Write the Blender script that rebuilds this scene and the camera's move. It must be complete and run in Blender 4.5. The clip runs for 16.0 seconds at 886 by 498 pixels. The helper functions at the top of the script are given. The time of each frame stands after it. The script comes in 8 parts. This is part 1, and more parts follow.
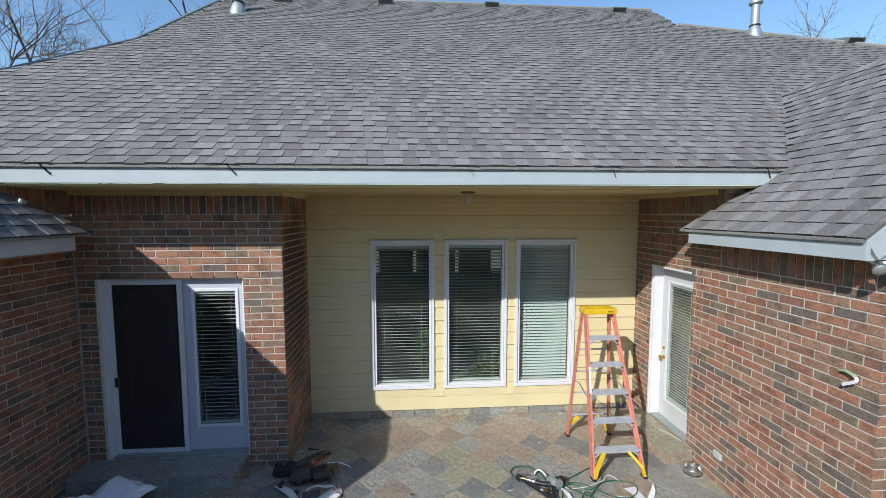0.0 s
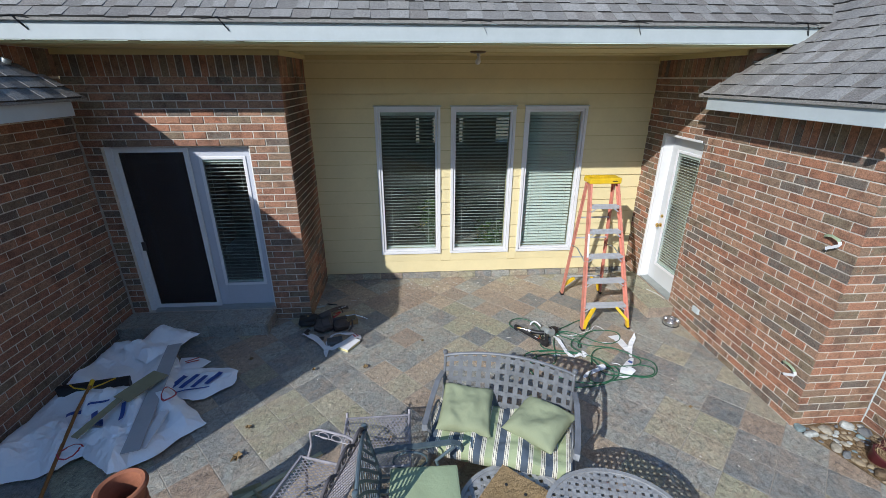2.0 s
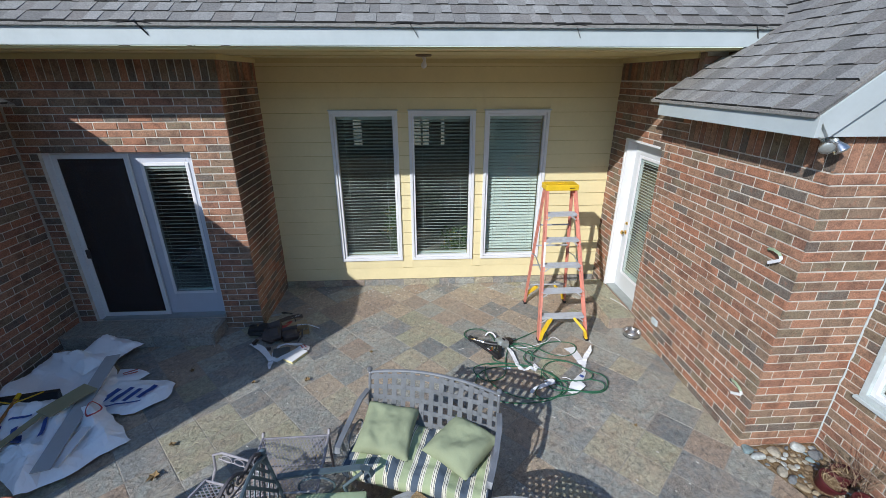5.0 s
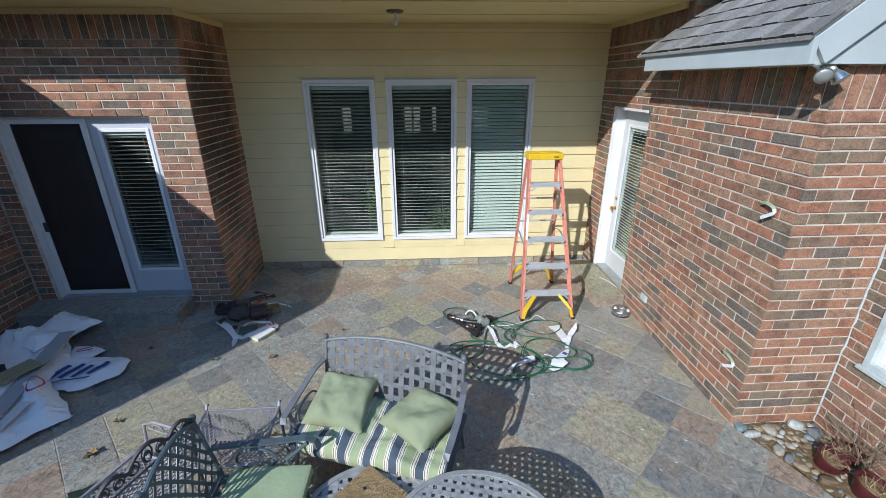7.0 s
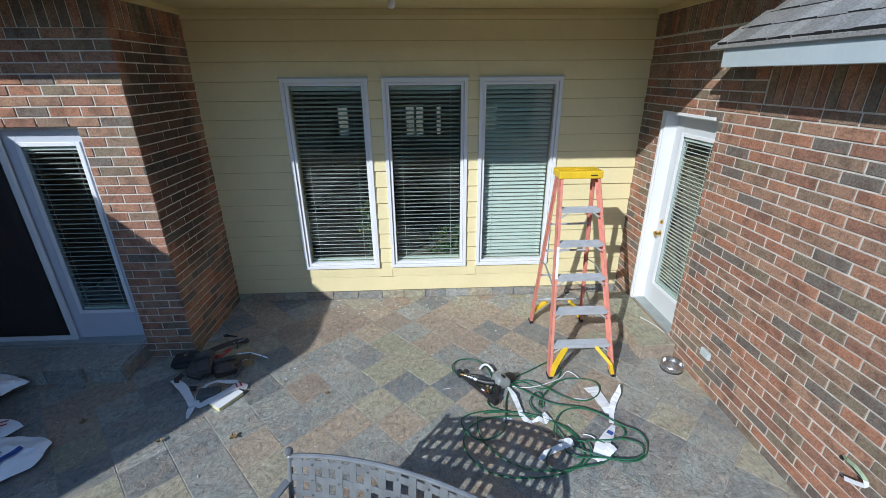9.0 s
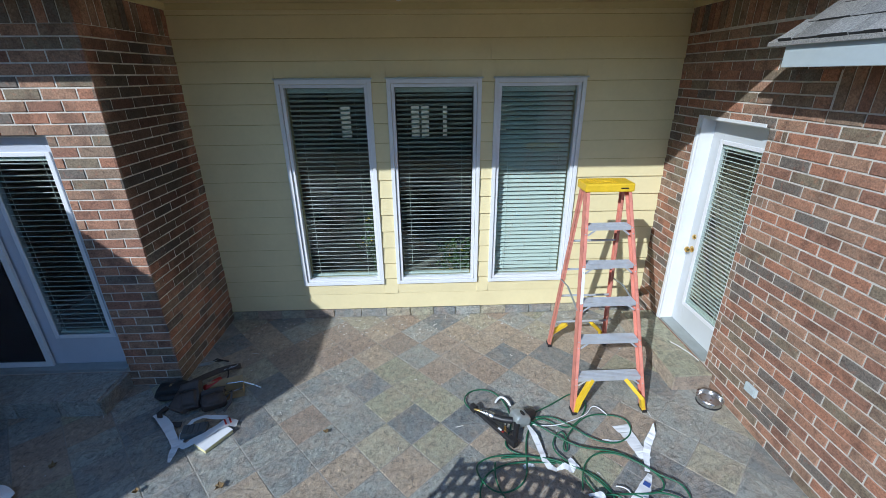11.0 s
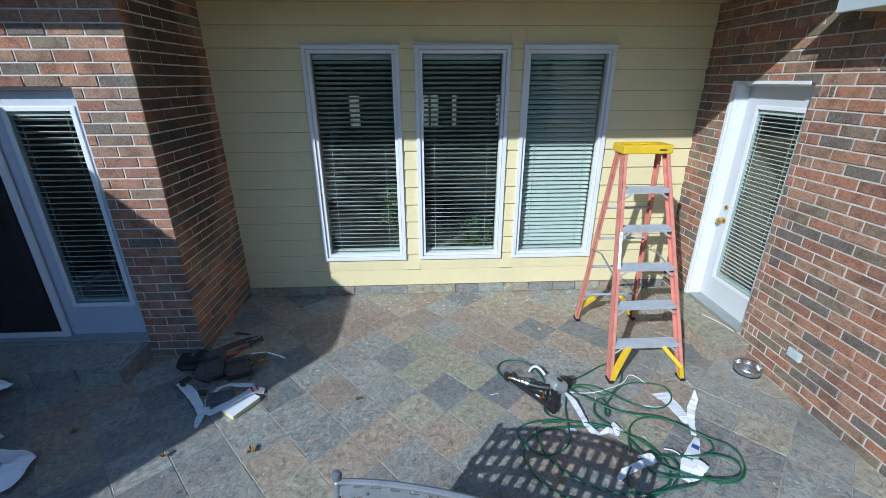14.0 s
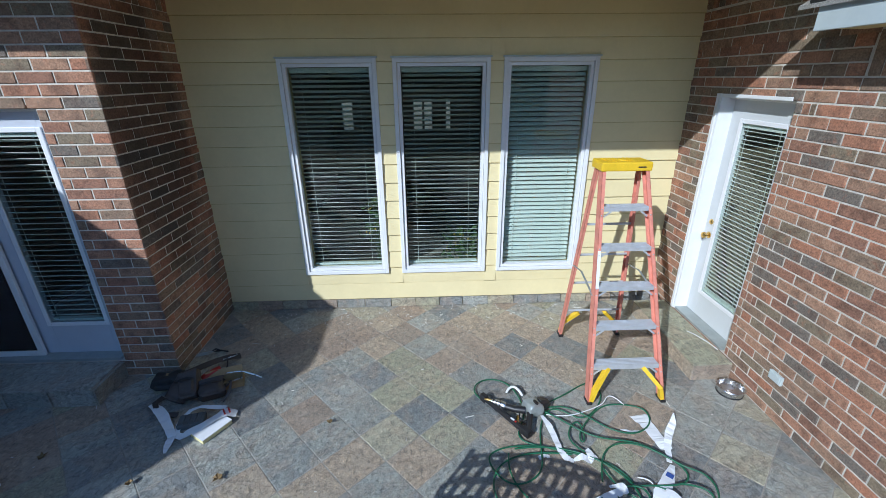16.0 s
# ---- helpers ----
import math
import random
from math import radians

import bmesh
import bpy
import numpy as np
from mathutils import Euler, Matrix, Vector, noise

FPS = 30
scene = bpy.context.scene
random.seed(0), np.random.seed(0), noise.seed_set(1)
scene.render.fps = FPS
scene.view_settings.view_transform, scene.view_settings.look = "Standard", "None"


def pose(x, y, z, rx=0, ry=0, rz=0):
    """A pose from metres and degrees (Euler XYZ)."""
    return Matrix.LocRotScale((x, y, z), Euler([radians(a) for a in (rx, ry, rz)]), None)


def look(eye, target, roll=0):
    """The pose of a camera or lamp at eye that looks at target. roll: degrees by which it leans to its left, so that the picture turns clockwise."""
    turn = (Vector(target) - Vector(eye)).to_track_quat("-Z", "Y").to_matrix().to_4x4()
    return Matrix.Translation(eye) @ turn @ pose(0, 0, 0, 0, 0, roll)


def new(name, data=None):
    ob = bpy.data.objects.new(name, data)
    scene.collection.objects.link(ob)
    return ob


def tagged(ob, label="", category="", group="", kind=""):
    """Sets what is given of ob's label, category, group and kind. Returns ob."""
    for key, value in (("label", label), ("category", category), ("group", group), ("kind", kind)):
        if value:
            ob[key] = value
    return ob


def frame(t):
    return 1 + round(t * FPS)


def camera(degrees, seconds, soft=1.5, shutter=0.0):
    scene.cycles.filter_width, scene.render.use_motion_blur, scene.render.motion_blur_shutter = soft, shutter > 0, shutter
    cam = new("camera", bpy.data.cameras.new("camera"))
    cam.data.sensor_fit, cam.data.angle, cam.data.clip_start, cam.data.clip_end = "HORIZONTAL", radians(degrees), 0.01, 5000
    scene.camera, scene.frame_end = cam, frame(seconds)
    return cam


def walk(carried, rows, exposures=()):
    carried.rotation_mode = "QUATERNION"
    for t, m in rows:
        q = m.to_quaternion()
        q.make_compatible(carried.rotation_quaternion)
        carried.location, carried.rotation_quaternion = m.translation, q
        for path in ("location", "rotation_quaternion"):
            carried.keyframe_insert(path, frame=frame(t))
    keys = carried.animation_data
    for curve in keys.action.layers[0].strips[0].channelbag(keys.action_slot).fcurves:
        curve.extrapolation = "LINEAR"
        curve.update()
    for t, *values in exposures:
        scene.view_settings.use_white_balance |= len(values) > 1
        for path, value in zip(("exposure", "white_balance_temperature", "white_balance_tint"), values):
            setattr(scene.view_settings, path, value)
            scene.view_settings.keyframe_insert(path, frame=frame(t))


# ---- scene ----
cam = camera(92.97, 16.0, soft=0.5)
ROWS = [
    (0.0, -0.000, -0.004, 2.942, -4.09, -4.76, 0.08),
    (0.5, 0.006, -0.047, 2.895, -4.00, -10.54, 0.05),
    (1.0, -0.018, -0.060, 2.900, -4.03, -18.13, -0.04),
    (1.5, -0.046, -0.076, 2.909, -3.94, -22.22, -0.08),
    (2.0, -0.084, -0.083, 2.933, -3.96, -22.16, -0.06),
    (2.5, -0.094, -0.081, 2.935, -3.95, -22.09, -0.07),
    (3.0, -0.127, -0.096, 2.961, -3.96, -22.19, -0.07),
    (3.5, -0.180, -0.100, 2.960, -4.03, -22.19, -0.10),
    (4.0, -0.152, -0.078, 2.956, -4.04, -22.21, -0.01),
    (4.5, 0.217, -0.034, 2.970, -3.73, -22.23, 0.09),
    (5.0, 0.560, 0.048, 2.970, -3.36, -22.11, 0.02),
    (7.5, 0.864, 0.247, 2.507, -2.99, -21.80, 0.26),
    (8.0, 0.849, 0.628, 2.564, -2.90, -22.10, 0.28),
    (8.5, 0.857, 1.053, 2.594, -2.75, -22.38, 0.36),
    (9.0, 0.861, 1.194, 2.588, -2.68, -22.37, 0.40),
    (11.5, 0.793, 1.665, 2.619, -2.19, -22.55, 0.49),
    (12.0, 0.773, 1.598, 2.643, -2.26, -22.38, 0.44),
    (12.5, 0.719, 1.565, 2.682, -2.34, -22.33, 0.37),
    (13.0, 0.632, 1.564, 2.555, -2.49, -22.36, 0.33),
    (13.5, 0.559, 1.554, 2.317, -2.56, -22.01, 0.24),
    (14.0, 0.504, 1.599, 2.263, -2.67, -21.81, 0.16),
    (14.5, 0.478, 1.669, 2.349, -2.73, -21.97, 0.21),
    (15.0, 0.493, 1.662, 2.376, -2.69, -22.01, 0.26),
    (15.5, 0.554, 1.669, 2.387, -2.58, -22.07, 0.36),
    (16.0, 0.740, 1.709, 2.404, -2.23, -22.21, 0.50),
]
walk(cam, [(t, pose(x, y, z, 90 + pitch, roll, yaw)) for t, x, y, z, yaw, pitch, roll in ROWS],
     [(0.0, 0.26, 6450, 10), (2.0, 0.32, 6400, 10), (5.0, 0.34, 6330, 10), (7.5, 0.36, 6130, 8), (9.0, 0.32, 5980, 7), (11.5, 0.30, 5630, 6), (13.5, 0.31, 5550, 5), (16.0, 0.31, 5630, 6)])

# ---------------------------------------------------------------- light
SUN_WAY = Vector((0.82, 1.0, -0.79)).normalized()
sun_data = bpy.data.lights.new("sun", "SUN")
sun_data.energy, sun_data.angle, sun_data.color = 3.85, radians(0.55), (1.0, 0.985, 0.955)
sun = new("sun", sun_data)
sun.matrix_world = look((0, 0, 20), Vector((0, 0, 20)) + SUN_WAY)
world = bpy.data.worlds.new("sky")
scene.world = world
world.use_nodes = True
wn = world.node_tree
sky = wn.nodes.new("ShaderNodeTexSky")
sky.sky_type, sky.sun_disc = "NISHITA", False
sky.sun_elevation = math.asin(-SUN_WAY.z)
sky.sun_rotation = math.atan2(-SUN_WAY.x, -SUN_WAY.y)
sky.air_density, sky.dust_density, sky.ozone_density = 1.35, 0.15, 6.0
wn.links.new(sky.outputs[0], wn.nodes["Background"].inputs[0])
wn.nodes["Background"].inputs[1].default_value = 0.15
scene.view_settings.exposure = 0.0

# ---------------------------------------------------------------- materials


class Mat:
    """A small wrapper round a node tree with one Principled shader."""

    def __init__(self, name, rough=0.6, metal=0.0, spec=0.5):
        self.m = bpy.data.materials.new(name)
        self.m.use_nodes = True
        self.t = self.m.node_tree
        self.b = self.t.nodes["Principled BSDF"]
        self.b.inputs["Roughness"].default_value = rough
        self.b.inputs["Metallic"].default_value = metal
        self.b.inputs["Specular IOR Level"].default_value = spec
        self.co = self.t.nodes.new("ShaderNodeTexCoord").outputs["Object"]

    def node(self, kind, **sets):
        n = self.t.nodes.new(kind)
        for k, v in sets.items():
            n.inputs[k].default_value = v
        return n

    def link(self, a, b):
        self.t.links.new(a, b)

    def noise(self, scale, detail=4.0, rough=0.6, stretch=None, world_space=False, distort=0.0):
        n = self.node("ShaderNodeTexNoise", Scale=scale, Detail=detail, Roughness=rough, Distortion=distort)
        src = self.co
        if world_space:
            src = self.t.nodes.new("ShaderNodeNewGeometry").outputs["Position"]
        if stretch:
            mp = self.node("ShaderNodeMapping")
            mp.inputs["Scale"].default_value = stretch
            self.link(src, mp.inputs[0])
            src = mp.outputs[0]
        self.link(src, n.inputs["Vector"])
        return n.outputs["Fac"]

    def ramp(self, fac, stops, mode="LINEAR"):
        r = self.t.nodes.new("ShaderNodeValToRGB")
        r.color_ramp.interpolation = mode
        e = r.color_ramp.elements
        while len(e) < len(stops):
            e.new(0.5)
        for el, (p, c) in zip(e, stops):
            el.position, el.color = p, (*c, 1) if len(c) == 3 else c
        self.link(fac, r.inputs[0])
        return r.outputs[0]

    def mix(self, fac, a, b, blend="MIX"):
        n = self.t.nodes.new("ShaderNodeMix")
        n.data_type, n.blend_type = "RGBA", blend
        for sock, v in ((n.inputs[0], fac), (n.inputs[6], a), (n.inputs[7], b)):
            if isinstance(v, (int, float)):
                sock.default_value = v
            elif isinstance(v, tuple):
                sock.default_value = (*v, 1)
            else:
                self.link(v, sock)
        return n.outputs[2]

    def grey(self, lo, hi, fac):
        return self.ramp(fac, [(0.0, (lo,) * 3), (1.0, (hi,) * 3)])

    def band(self, fac, a, b):
        """0 below a, 1 above b."""
        return self.ramp(fac, [(a, (0, 0, 0)), (b, (1, 1, 1))])

    def color(self, c):
        if isinstance(c, tuple):
            self.b.inputs["Base Color"].default_value = (*c, 1)
        else:
            self.link(c, self.b.inputs["Base Color"])
        return self

    def rough(self, f):
        self.link(f, self.b.inputs["Roughness"])
        return self

    def bump(self, fac, strength=0.3, distance=0.01):
        n = self.node("ShaderNodeBump", Strength=strength, Distance=distance)
        self.link(fac, n.inputs["Height"])
        old = self.b.inputs["Normal"]
        if old.is_linked:
            self.link(old.links[0].from_socket, n.inputs["Normal"])
        self.link(n.outputs[0], old)
        return self

    def random(self, island=False):
        if island:
            return self.t.nodes.new("ShaderNodeNewGeometry").outputs["Random Per Island"]
        return self.t.nodes.new("ShaderNodeObjectInfo").outputs["Random"]


def simple(name, color, rough=0.6, metal=0.0, var=0.15, scale=8.0, bump=0.05, spec=0.5):
    """A plain surface with slight mottling at two scales."""
    k = Mat(name, rough, metal, spec)
    a, b = k.noise(scale, 5), k.noise(scale * 9, 3)
    lo, hi = tuple(c * (1 - var) for c in color), tuple(min(1, c * (1 + var)) for c in color)
    c = k.ramp(a, [(0.3, lo), (0.7, hi)])
    c = k.mix(0.25, c, k.ramp(b, [(0.3, lo), (0.7, hi)]))
    k.color(c)
    k.rough(k.grey(max(0, rough - 0.12), min(1, rough + 0.12), a))
    if bump:
        k.bump(b, bump, 0.004)
    return k.m


def brick_mat(name, island, shade_stain=False):
    """Fired brick: several kiln colours, smudges and lime; the last flag adds the porch corner's painted shade and dark
    stains.
    """
    k = Mat(name, 0.85, 0, 0.25)
    r = k.random(island)
    base = k.ramp(r, [(0.0, (0.335, 0.166, 0.106)), (0.13, (0.330, 0.200, 0.134)), (0.25, (0.258, 0.138, 0.096)), (0.38, (0.290, 0.182, 0.125)),
                      (0.52, (0.335, 0.182, 0.120)), (0.64, (0.236, 0.168, 0.120)), (0.76, (0.204, 0.164, 0.116)), (0.89, (0.158, 0.136, 0.116))], "CONSTANT")
    patch = k.noise(16, 4, 0.65, (1, 1, 1.6), True, 0.6)
    base = k.mix(k.grey(0, 0.5, k.band(patch, 0.52, 0.64)), base, k.mix(0.6, base, (0.055, 0.047, 0.042)))
    base = k.mix(k.grey(0, 0.6, k.band(k.noise(21, 3, 0.6, None, True), 0.58, 0.68)), base, k.mix(0.5, base, (0.36, 0.14, 0.08)))
    big = k.noise(7, 4, 0.6, world_space=True)
    c = k.mix(k.band(big, 0.48, 0.66), base, k.mix(0.55, base, (0.10, 0.062, 0.046)))
    fine = k.noise(90, 4, 0.7, world_space=True)
    c = k.mix(0.8, c, k.mix(1.0, c, k.ramp(fine, [(0.28, (0.46, 0.44, 0.44)), (0.72, (1.65, 1.60, 1.55))]), "MULTIPLY"))
    smear = k.noise(26, 3, 0.6, world_space=True)
    c = k.mix(k.grey(0, 0.28, k.band(smear, 0.63, 0.74)), c, (0.36, 0.29, 0.25))
    fleck = k.noise(60, 5, 0.7, None, True, 1.5)
    c = k.mix(k.grey(0, 0.55, k.band(fleck, 0.66, 0.70)), c, (0.50, 0.46, 0.40))
    if shade_stain:
        c = k.mix(shade_stain_mask(k), c, (0.022, 0.018, 0.017))
    k.color(c)
    k.bump(fine, 0.5, 0.004).bump(big, 0.3, 0.01)
    return k.m


def shade_stain_mask(k):
    """Shade painted into the short return wall's brick, with its dark stains: a ragged upright patch over most of its
    height.
    """
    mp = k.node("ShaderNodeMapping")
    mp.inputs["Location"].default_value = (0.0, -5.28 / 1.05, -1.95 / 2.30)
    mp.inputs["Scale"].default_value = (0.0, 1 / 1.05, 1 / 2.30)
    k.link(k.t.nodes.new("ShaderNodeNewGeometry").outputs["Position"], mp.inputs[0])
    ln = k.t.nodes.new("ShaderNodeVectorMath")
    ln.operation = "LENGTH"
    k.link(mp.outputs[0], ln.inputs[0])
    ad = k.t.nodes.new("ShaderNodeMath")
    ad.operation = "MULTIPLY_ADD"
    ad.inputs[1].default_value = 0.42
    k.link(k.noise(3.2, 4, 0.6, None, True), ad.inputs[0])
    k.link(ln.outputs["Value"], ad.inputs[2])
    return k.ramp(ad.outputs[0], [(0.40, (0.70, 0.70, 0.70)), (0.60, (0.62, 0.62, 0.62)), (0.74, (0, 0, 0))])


SLATE_TONES = {"blue": ((0.240, 0.259, 0.256), (0.276, 0.288, 0.279), (0.210, 0.229, 0.231)), "grey": ((0.361, 0.373, 0.339), (0.403, 0.408, 0.371), (0.318, 0.332, 0.310)),
               "olive": ((0.415, 0.403, 0.284), (0.462, 0.427, 0.314), (0.373, 0.361, 0.256)), "rust": ((0.415, 0.325, 0.245), (0.366, 0.288, 0.226), (0.468, 0.380, 0.282))}


def slate_mat(name, island, tones):
    """Riven slate: a base tone, cloudy staining, cleft relief with dark edges, and pale dust."""
    k = Mat(name, 0.6, 0, 0.4)
    r = k.random(island)
    base = k.ramp(r, [(q / len(tones), t) for q, t in enumerate(tones)], "CONSTANT")
    cloud = k.noise(4.5, 6, 0.7, None, True, 0.8)
    c = k.mix(k.grey(0, 0.8, k.band(cloud, 0.44, 0.62)), base, k.mix(0.5, base, (0.43, 0.31, 0.22)))
    cloud2 = k.noise(11, 6, 0.75, None, True, 1.2)
    c = k.mix(k.grey(0, 0.4, k.band(cloud2, 0.5, 0.68)), c, k.mix(0.6, c, (0.18, 0.19, 0.185)))
    vein = k.noise(30, 10, 0.85, (1.0, 0.55, 1.0), True, 0.3)
    c = k.mix(1.0, c, k.ramp(vein, [(0.36, (0.34, 0.35, 0.37)), (0.47, (0.92, 0.92, 0.93)), (0.55, (1.05, 1.04, 1.02)), (0.64, (1.65, 1.6, 1.5))]), "MULTIPLY")
    cleft = k.noise(7, 8, 0.7, (0.6, 1.0, 1.0), True, 2.4)
    ridge = k.ramp(cleft, [(0.470, (1, 1, 1)), (0.492, (0.42, 0.42, 0.42)), (0.500, (0.5, 0.5, 0.5)), (0.520, (1, 1, 1))])
    c = k.mix(0.75, c, k.mix(1.0, c, ridge, "MULTIPLY"))
    pit = k.noise(17, 8, 0.75, (1.0, 0.6, 1.0), True, 0.9)
    c = k.mix(k.grey(0, 0.62, k.band(pit, 0.60, 0.63)), c, k.mix(0.75, c, (0.07, 0.075, 0.08)))
    flake = k.noise(23, 7, 0.75, (0.6, 1.0, 1.0), True, 0.7)
    c = k.mix(k.grey(0, 0.42, k.band(flake, 0.61, 0.635)), c, k.mix(0.6, c, (0.55, 0.53, 0.48)))
    dust = k.noise(120, 5, 0.8, None, True)
    c = k.mix(k.grey(0, 0.7, k.band(dust, 0.57, 0.70)), c, (0.60, 0.57, 0.52))
    film = k.noise(1.1, 4, 0.6, None, True)
    c = k.mix(k.grey(0, 0.30, k.band(film, 0.45, 0.65)), c, (0.37, 0.345, 0.285))
    k.color(c)
    k.rough(k.grey(0.42, 0.78, vein))
    k.bump(vein, 0.9, 0.012).bump(cloud2, 0.4, 0.012).bump(ridge, 0.6, 0.006).bump(pit, 0.5, 0.010).bump(dust, 0.3, 0.003)
    return k.m


LIGHT_TABS = ((0.240, 0.238, 0.230), (0.222, 0.217, 0.208), (0.258, 0.256, 0.248), (0.232, 0.225, 0.214))
DARK_TABS = ((0.192, 0.188, 0.182), (0.170, 0.166, 0.160), (0.206, 0.202, 0.195), (0.182, 0.172, 0.163))


def shingle_mat(name, island, tones):
    k = Mat(name, 0.92, 0, 0.2)
    r = k.random(island)
    base = k.ramp(r, [(q / len(tones), t) for q, t in enumerate(tones)], "CONSTANT")
    grain = k.noise(260, 3, 0.8, None, True)
    c = k.mix(1.0, base, k.ramp(grain, [(0.25, (0.5, 0.5, 0.5)), (0.75, (1.5, 1.5, 1.5))]), "MULTIPLY")
    speck = k.noise(85, 4, 0.75, None, True)
    c = k.mix(1.0, c, k.ramp(speck, [(0.32, (0.62, 0.62, 0.63)), (0.68, (1.38, 1.37, 1.35))]), "MULTIPLY")
    cloud = k.noise(1.3, 5, 0.6, None, True)
    c = k.mix(1.0, c, k.ramp(cloud, [(0.3, (0.82, 0.81, 0.80)), (0.7, (1.15, 1.13, 1.1))]), "MULTIPLY")
    k.color(c)
    k.bump(grain, 0.5, 0.003)
    return k.m


BRICK, BRICK_J = brick_mat("brick", False), brick_mat("brick_joined", True)
BRICK_SHADE_STAIN, BRICK_SHADE_STAIN_J = brick_mat("brick_shade_stain", False, True), brick_mat("brick_shade_stain_joined", True, True)
SLATES = {n: slate_mat("slate_" + n, False, t) for n, t in SLATE_TONES.items()}
SLATE = slate_mat("slate_mixed", False, [t for q in SLATE_TONES.values() for t in q[:2]])
SLATE_J = slate_mat("slate_joined", True, [t for q in SLATE_TONES.values() for t in q[:2]])
SHINGLE, SHINGLE_J = shingle_mat("shingle", False, LIGHT_TABS), shingle_mat("shingle_joined", True, LIGHT_TABS)
SHINGLE_LOW, SHINGLE_LOW_J = shingle_mat("shingle_low", False, DARK_TABS), shingle_mat("shingle_low_joined", True, DARK_TABS)
MORTAR = simple("mortar", (0.55, 0.51, 0.445), 0.95, 0, 0.25, 14, 0.3, 0.1)
ASPHALT = simple("cut_asphalt_edge", (0.055, 0.054, 0.053), 0.9, 0, 0.3, 60, 0.1, 0.1)
GROUT = simple("grout", (0.33, 0.305, 0.265), 0.95, 0, 0.3, 9, 0.25, 0.1)
WHITE = simple("white_paint", (0.70, 0.705, 0.715), 0.45, 0, 0.05, 5, 0.03)
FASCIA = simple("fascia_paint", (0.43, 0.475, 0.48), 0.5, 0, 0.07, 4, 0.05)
CREAM = simple("yellow_paint", (0.70, 0.60, 0.345), 0.6, 0, 0.06, 2.5, 0.05)
SOFFIT = simple("soffit_paint", (0.58, 0.48, 0.235), 0.65, 0, 0.08, 3, 0.05)
ROOM = simple("room_paint", (0.30, 0.28, 0.25), 0.8)


def glass_mat(name, tint=(0.9, 0.95, 0.93), rough=0.0, base=0.05):
    """Clear glazing: transparent, with a reflection that grows towards grazing views."""
    m = bpy.data.materials.new(name)
    m.use_nodes = True
    t = m.node_tree
    t.nodes.clear()
    out = t.nodes.new("ShaderNodeOutputMaterial")
    mixn, tr, gl, lw, pw, ma = (t.nodes.new(n) for n in ("ShaderNodeMixShader", "ShaderNodeBsdfTransparent", "ShaderNodeBsdfGlossy", "ShaderNodeLayerWeight", "ShaderNodeMath", "ShaderNodeMath"))
    tr.inputs[0].default_value = (*tint, 1)
    gl.inputs["Roughness"].default_value = rough
    lw.inputs["Blend"].default_value = 0.5
    pw.operation, ma.operation = "POWER", "MULTIPLY_ADD"
    pw.inputs[1].default_value = 5.0
    ma.inputs[1].default_value, ma.inputs[2].default_value = 0.9, base
    t.links.new(lw.outputs["Facing"], pw.inputs[0])
    t.links.new(pw.outputs[0], ma.inputs[0])
    t.links.new(ma.outputs[0], mixn.inputs[0])
    t.links.new(tr.outputs[0], mixn.inputs[1])
    t.links.new(gl.outputs[0], mixn.inputs[2])
    t.links.new(mixn.outputs[0], out.inputs[0])
    return m


GLASS = glass_mat("window_glass")

# ---------------------------------------------------------------- building helpers


def box(bm, x0, x1, y0, y1, z0, z1, m=None, bevel=0.0):
    """A box in bm, turned by m, with softened edges if bevel is given."""
    v = [bm.verts.new(p) for p in ((x0, y0, z0), (x1, y0, z0), (x1, y1, z0), (x0, y1, z0), (x0, y0, z1), (x1, y0, z1), (x1, y1, z1), (x0, y1, z1))]
    f = [bm.faces.new([v[i] for i in q]) for q in ((3, 2, 1, 0), (4, 5, 6, 7), (0, 1, 5, 4), (1, 2, 6, 5), (2, 3, 7, 6), (3, 0, 4, 7))]
    if bevel:
        edges = {e for q in f for e in q.edges}
        r = bmesh.ops.bevel(bm, geom=list(edges), offset=bevel, segments=2, affect="EDGES", profile=0.6)
        v = list({w for q in r["faces"] for w in q.verts} | {w for w in v if w.is_valid})
    if m is not None:
        bmesh.ops.transform(bm, matrix=m, verts=v)
    return v


def tube(bm, pts, r, sides=8, cap=True, closed=False, flat=None):
    """A round bar along points; r may be a list; flat=(w, h) makes it a flat bar instead."""
    pts = [Vector(p) for p in pts]
    n = len(pts)
    rings, up = [], None
    for i, p in enumerate(pts):
        a = pts[i - 1] if i or closed else pts[0]
        b = pts[(i + 1) % n] if i < n - 1 or closed else pts[-1]
        d = (b - a).normalized()
        if up is None:
            up = Vector((0, 0, 1)) if abs(d.z) < 0.9 else Vector((0, 1, 0))
        s = d.cross(up)
        if s.length < 1e-5:
            s = d.orthogonal()
        s.normalize()
        up = s.cross(d).normalized()
        rad = r[i] if isinstance(r, (list, tuple)) else r
        if flat:
            ring = [p + s * (flat[0] / 2 * cx) + up * (flat[1] / 2 * cy) for cx, cy in ((1, 1), (-1, 1), (-1, -1), (1, -1))]
        else:
            ring = [p + (s * math.cos(k * math.tau / sides) + up * math.sin(k * math.tau / sides)) * rad for k in range(sides)]
        rings.append([bm.verts.new(q) for q in ring])
    m = len(rings[0])
    for i in range(n if closed else n - 1):
        a, b = rings[i], rings[(i + 1) % n]
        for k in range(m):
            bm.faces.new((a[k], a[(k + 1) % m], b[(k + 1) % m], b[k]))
    if cap and not closed:
        bm.faces.new(rings[0][::-1])
        bm.faces.new(rings[-1])
    return rings


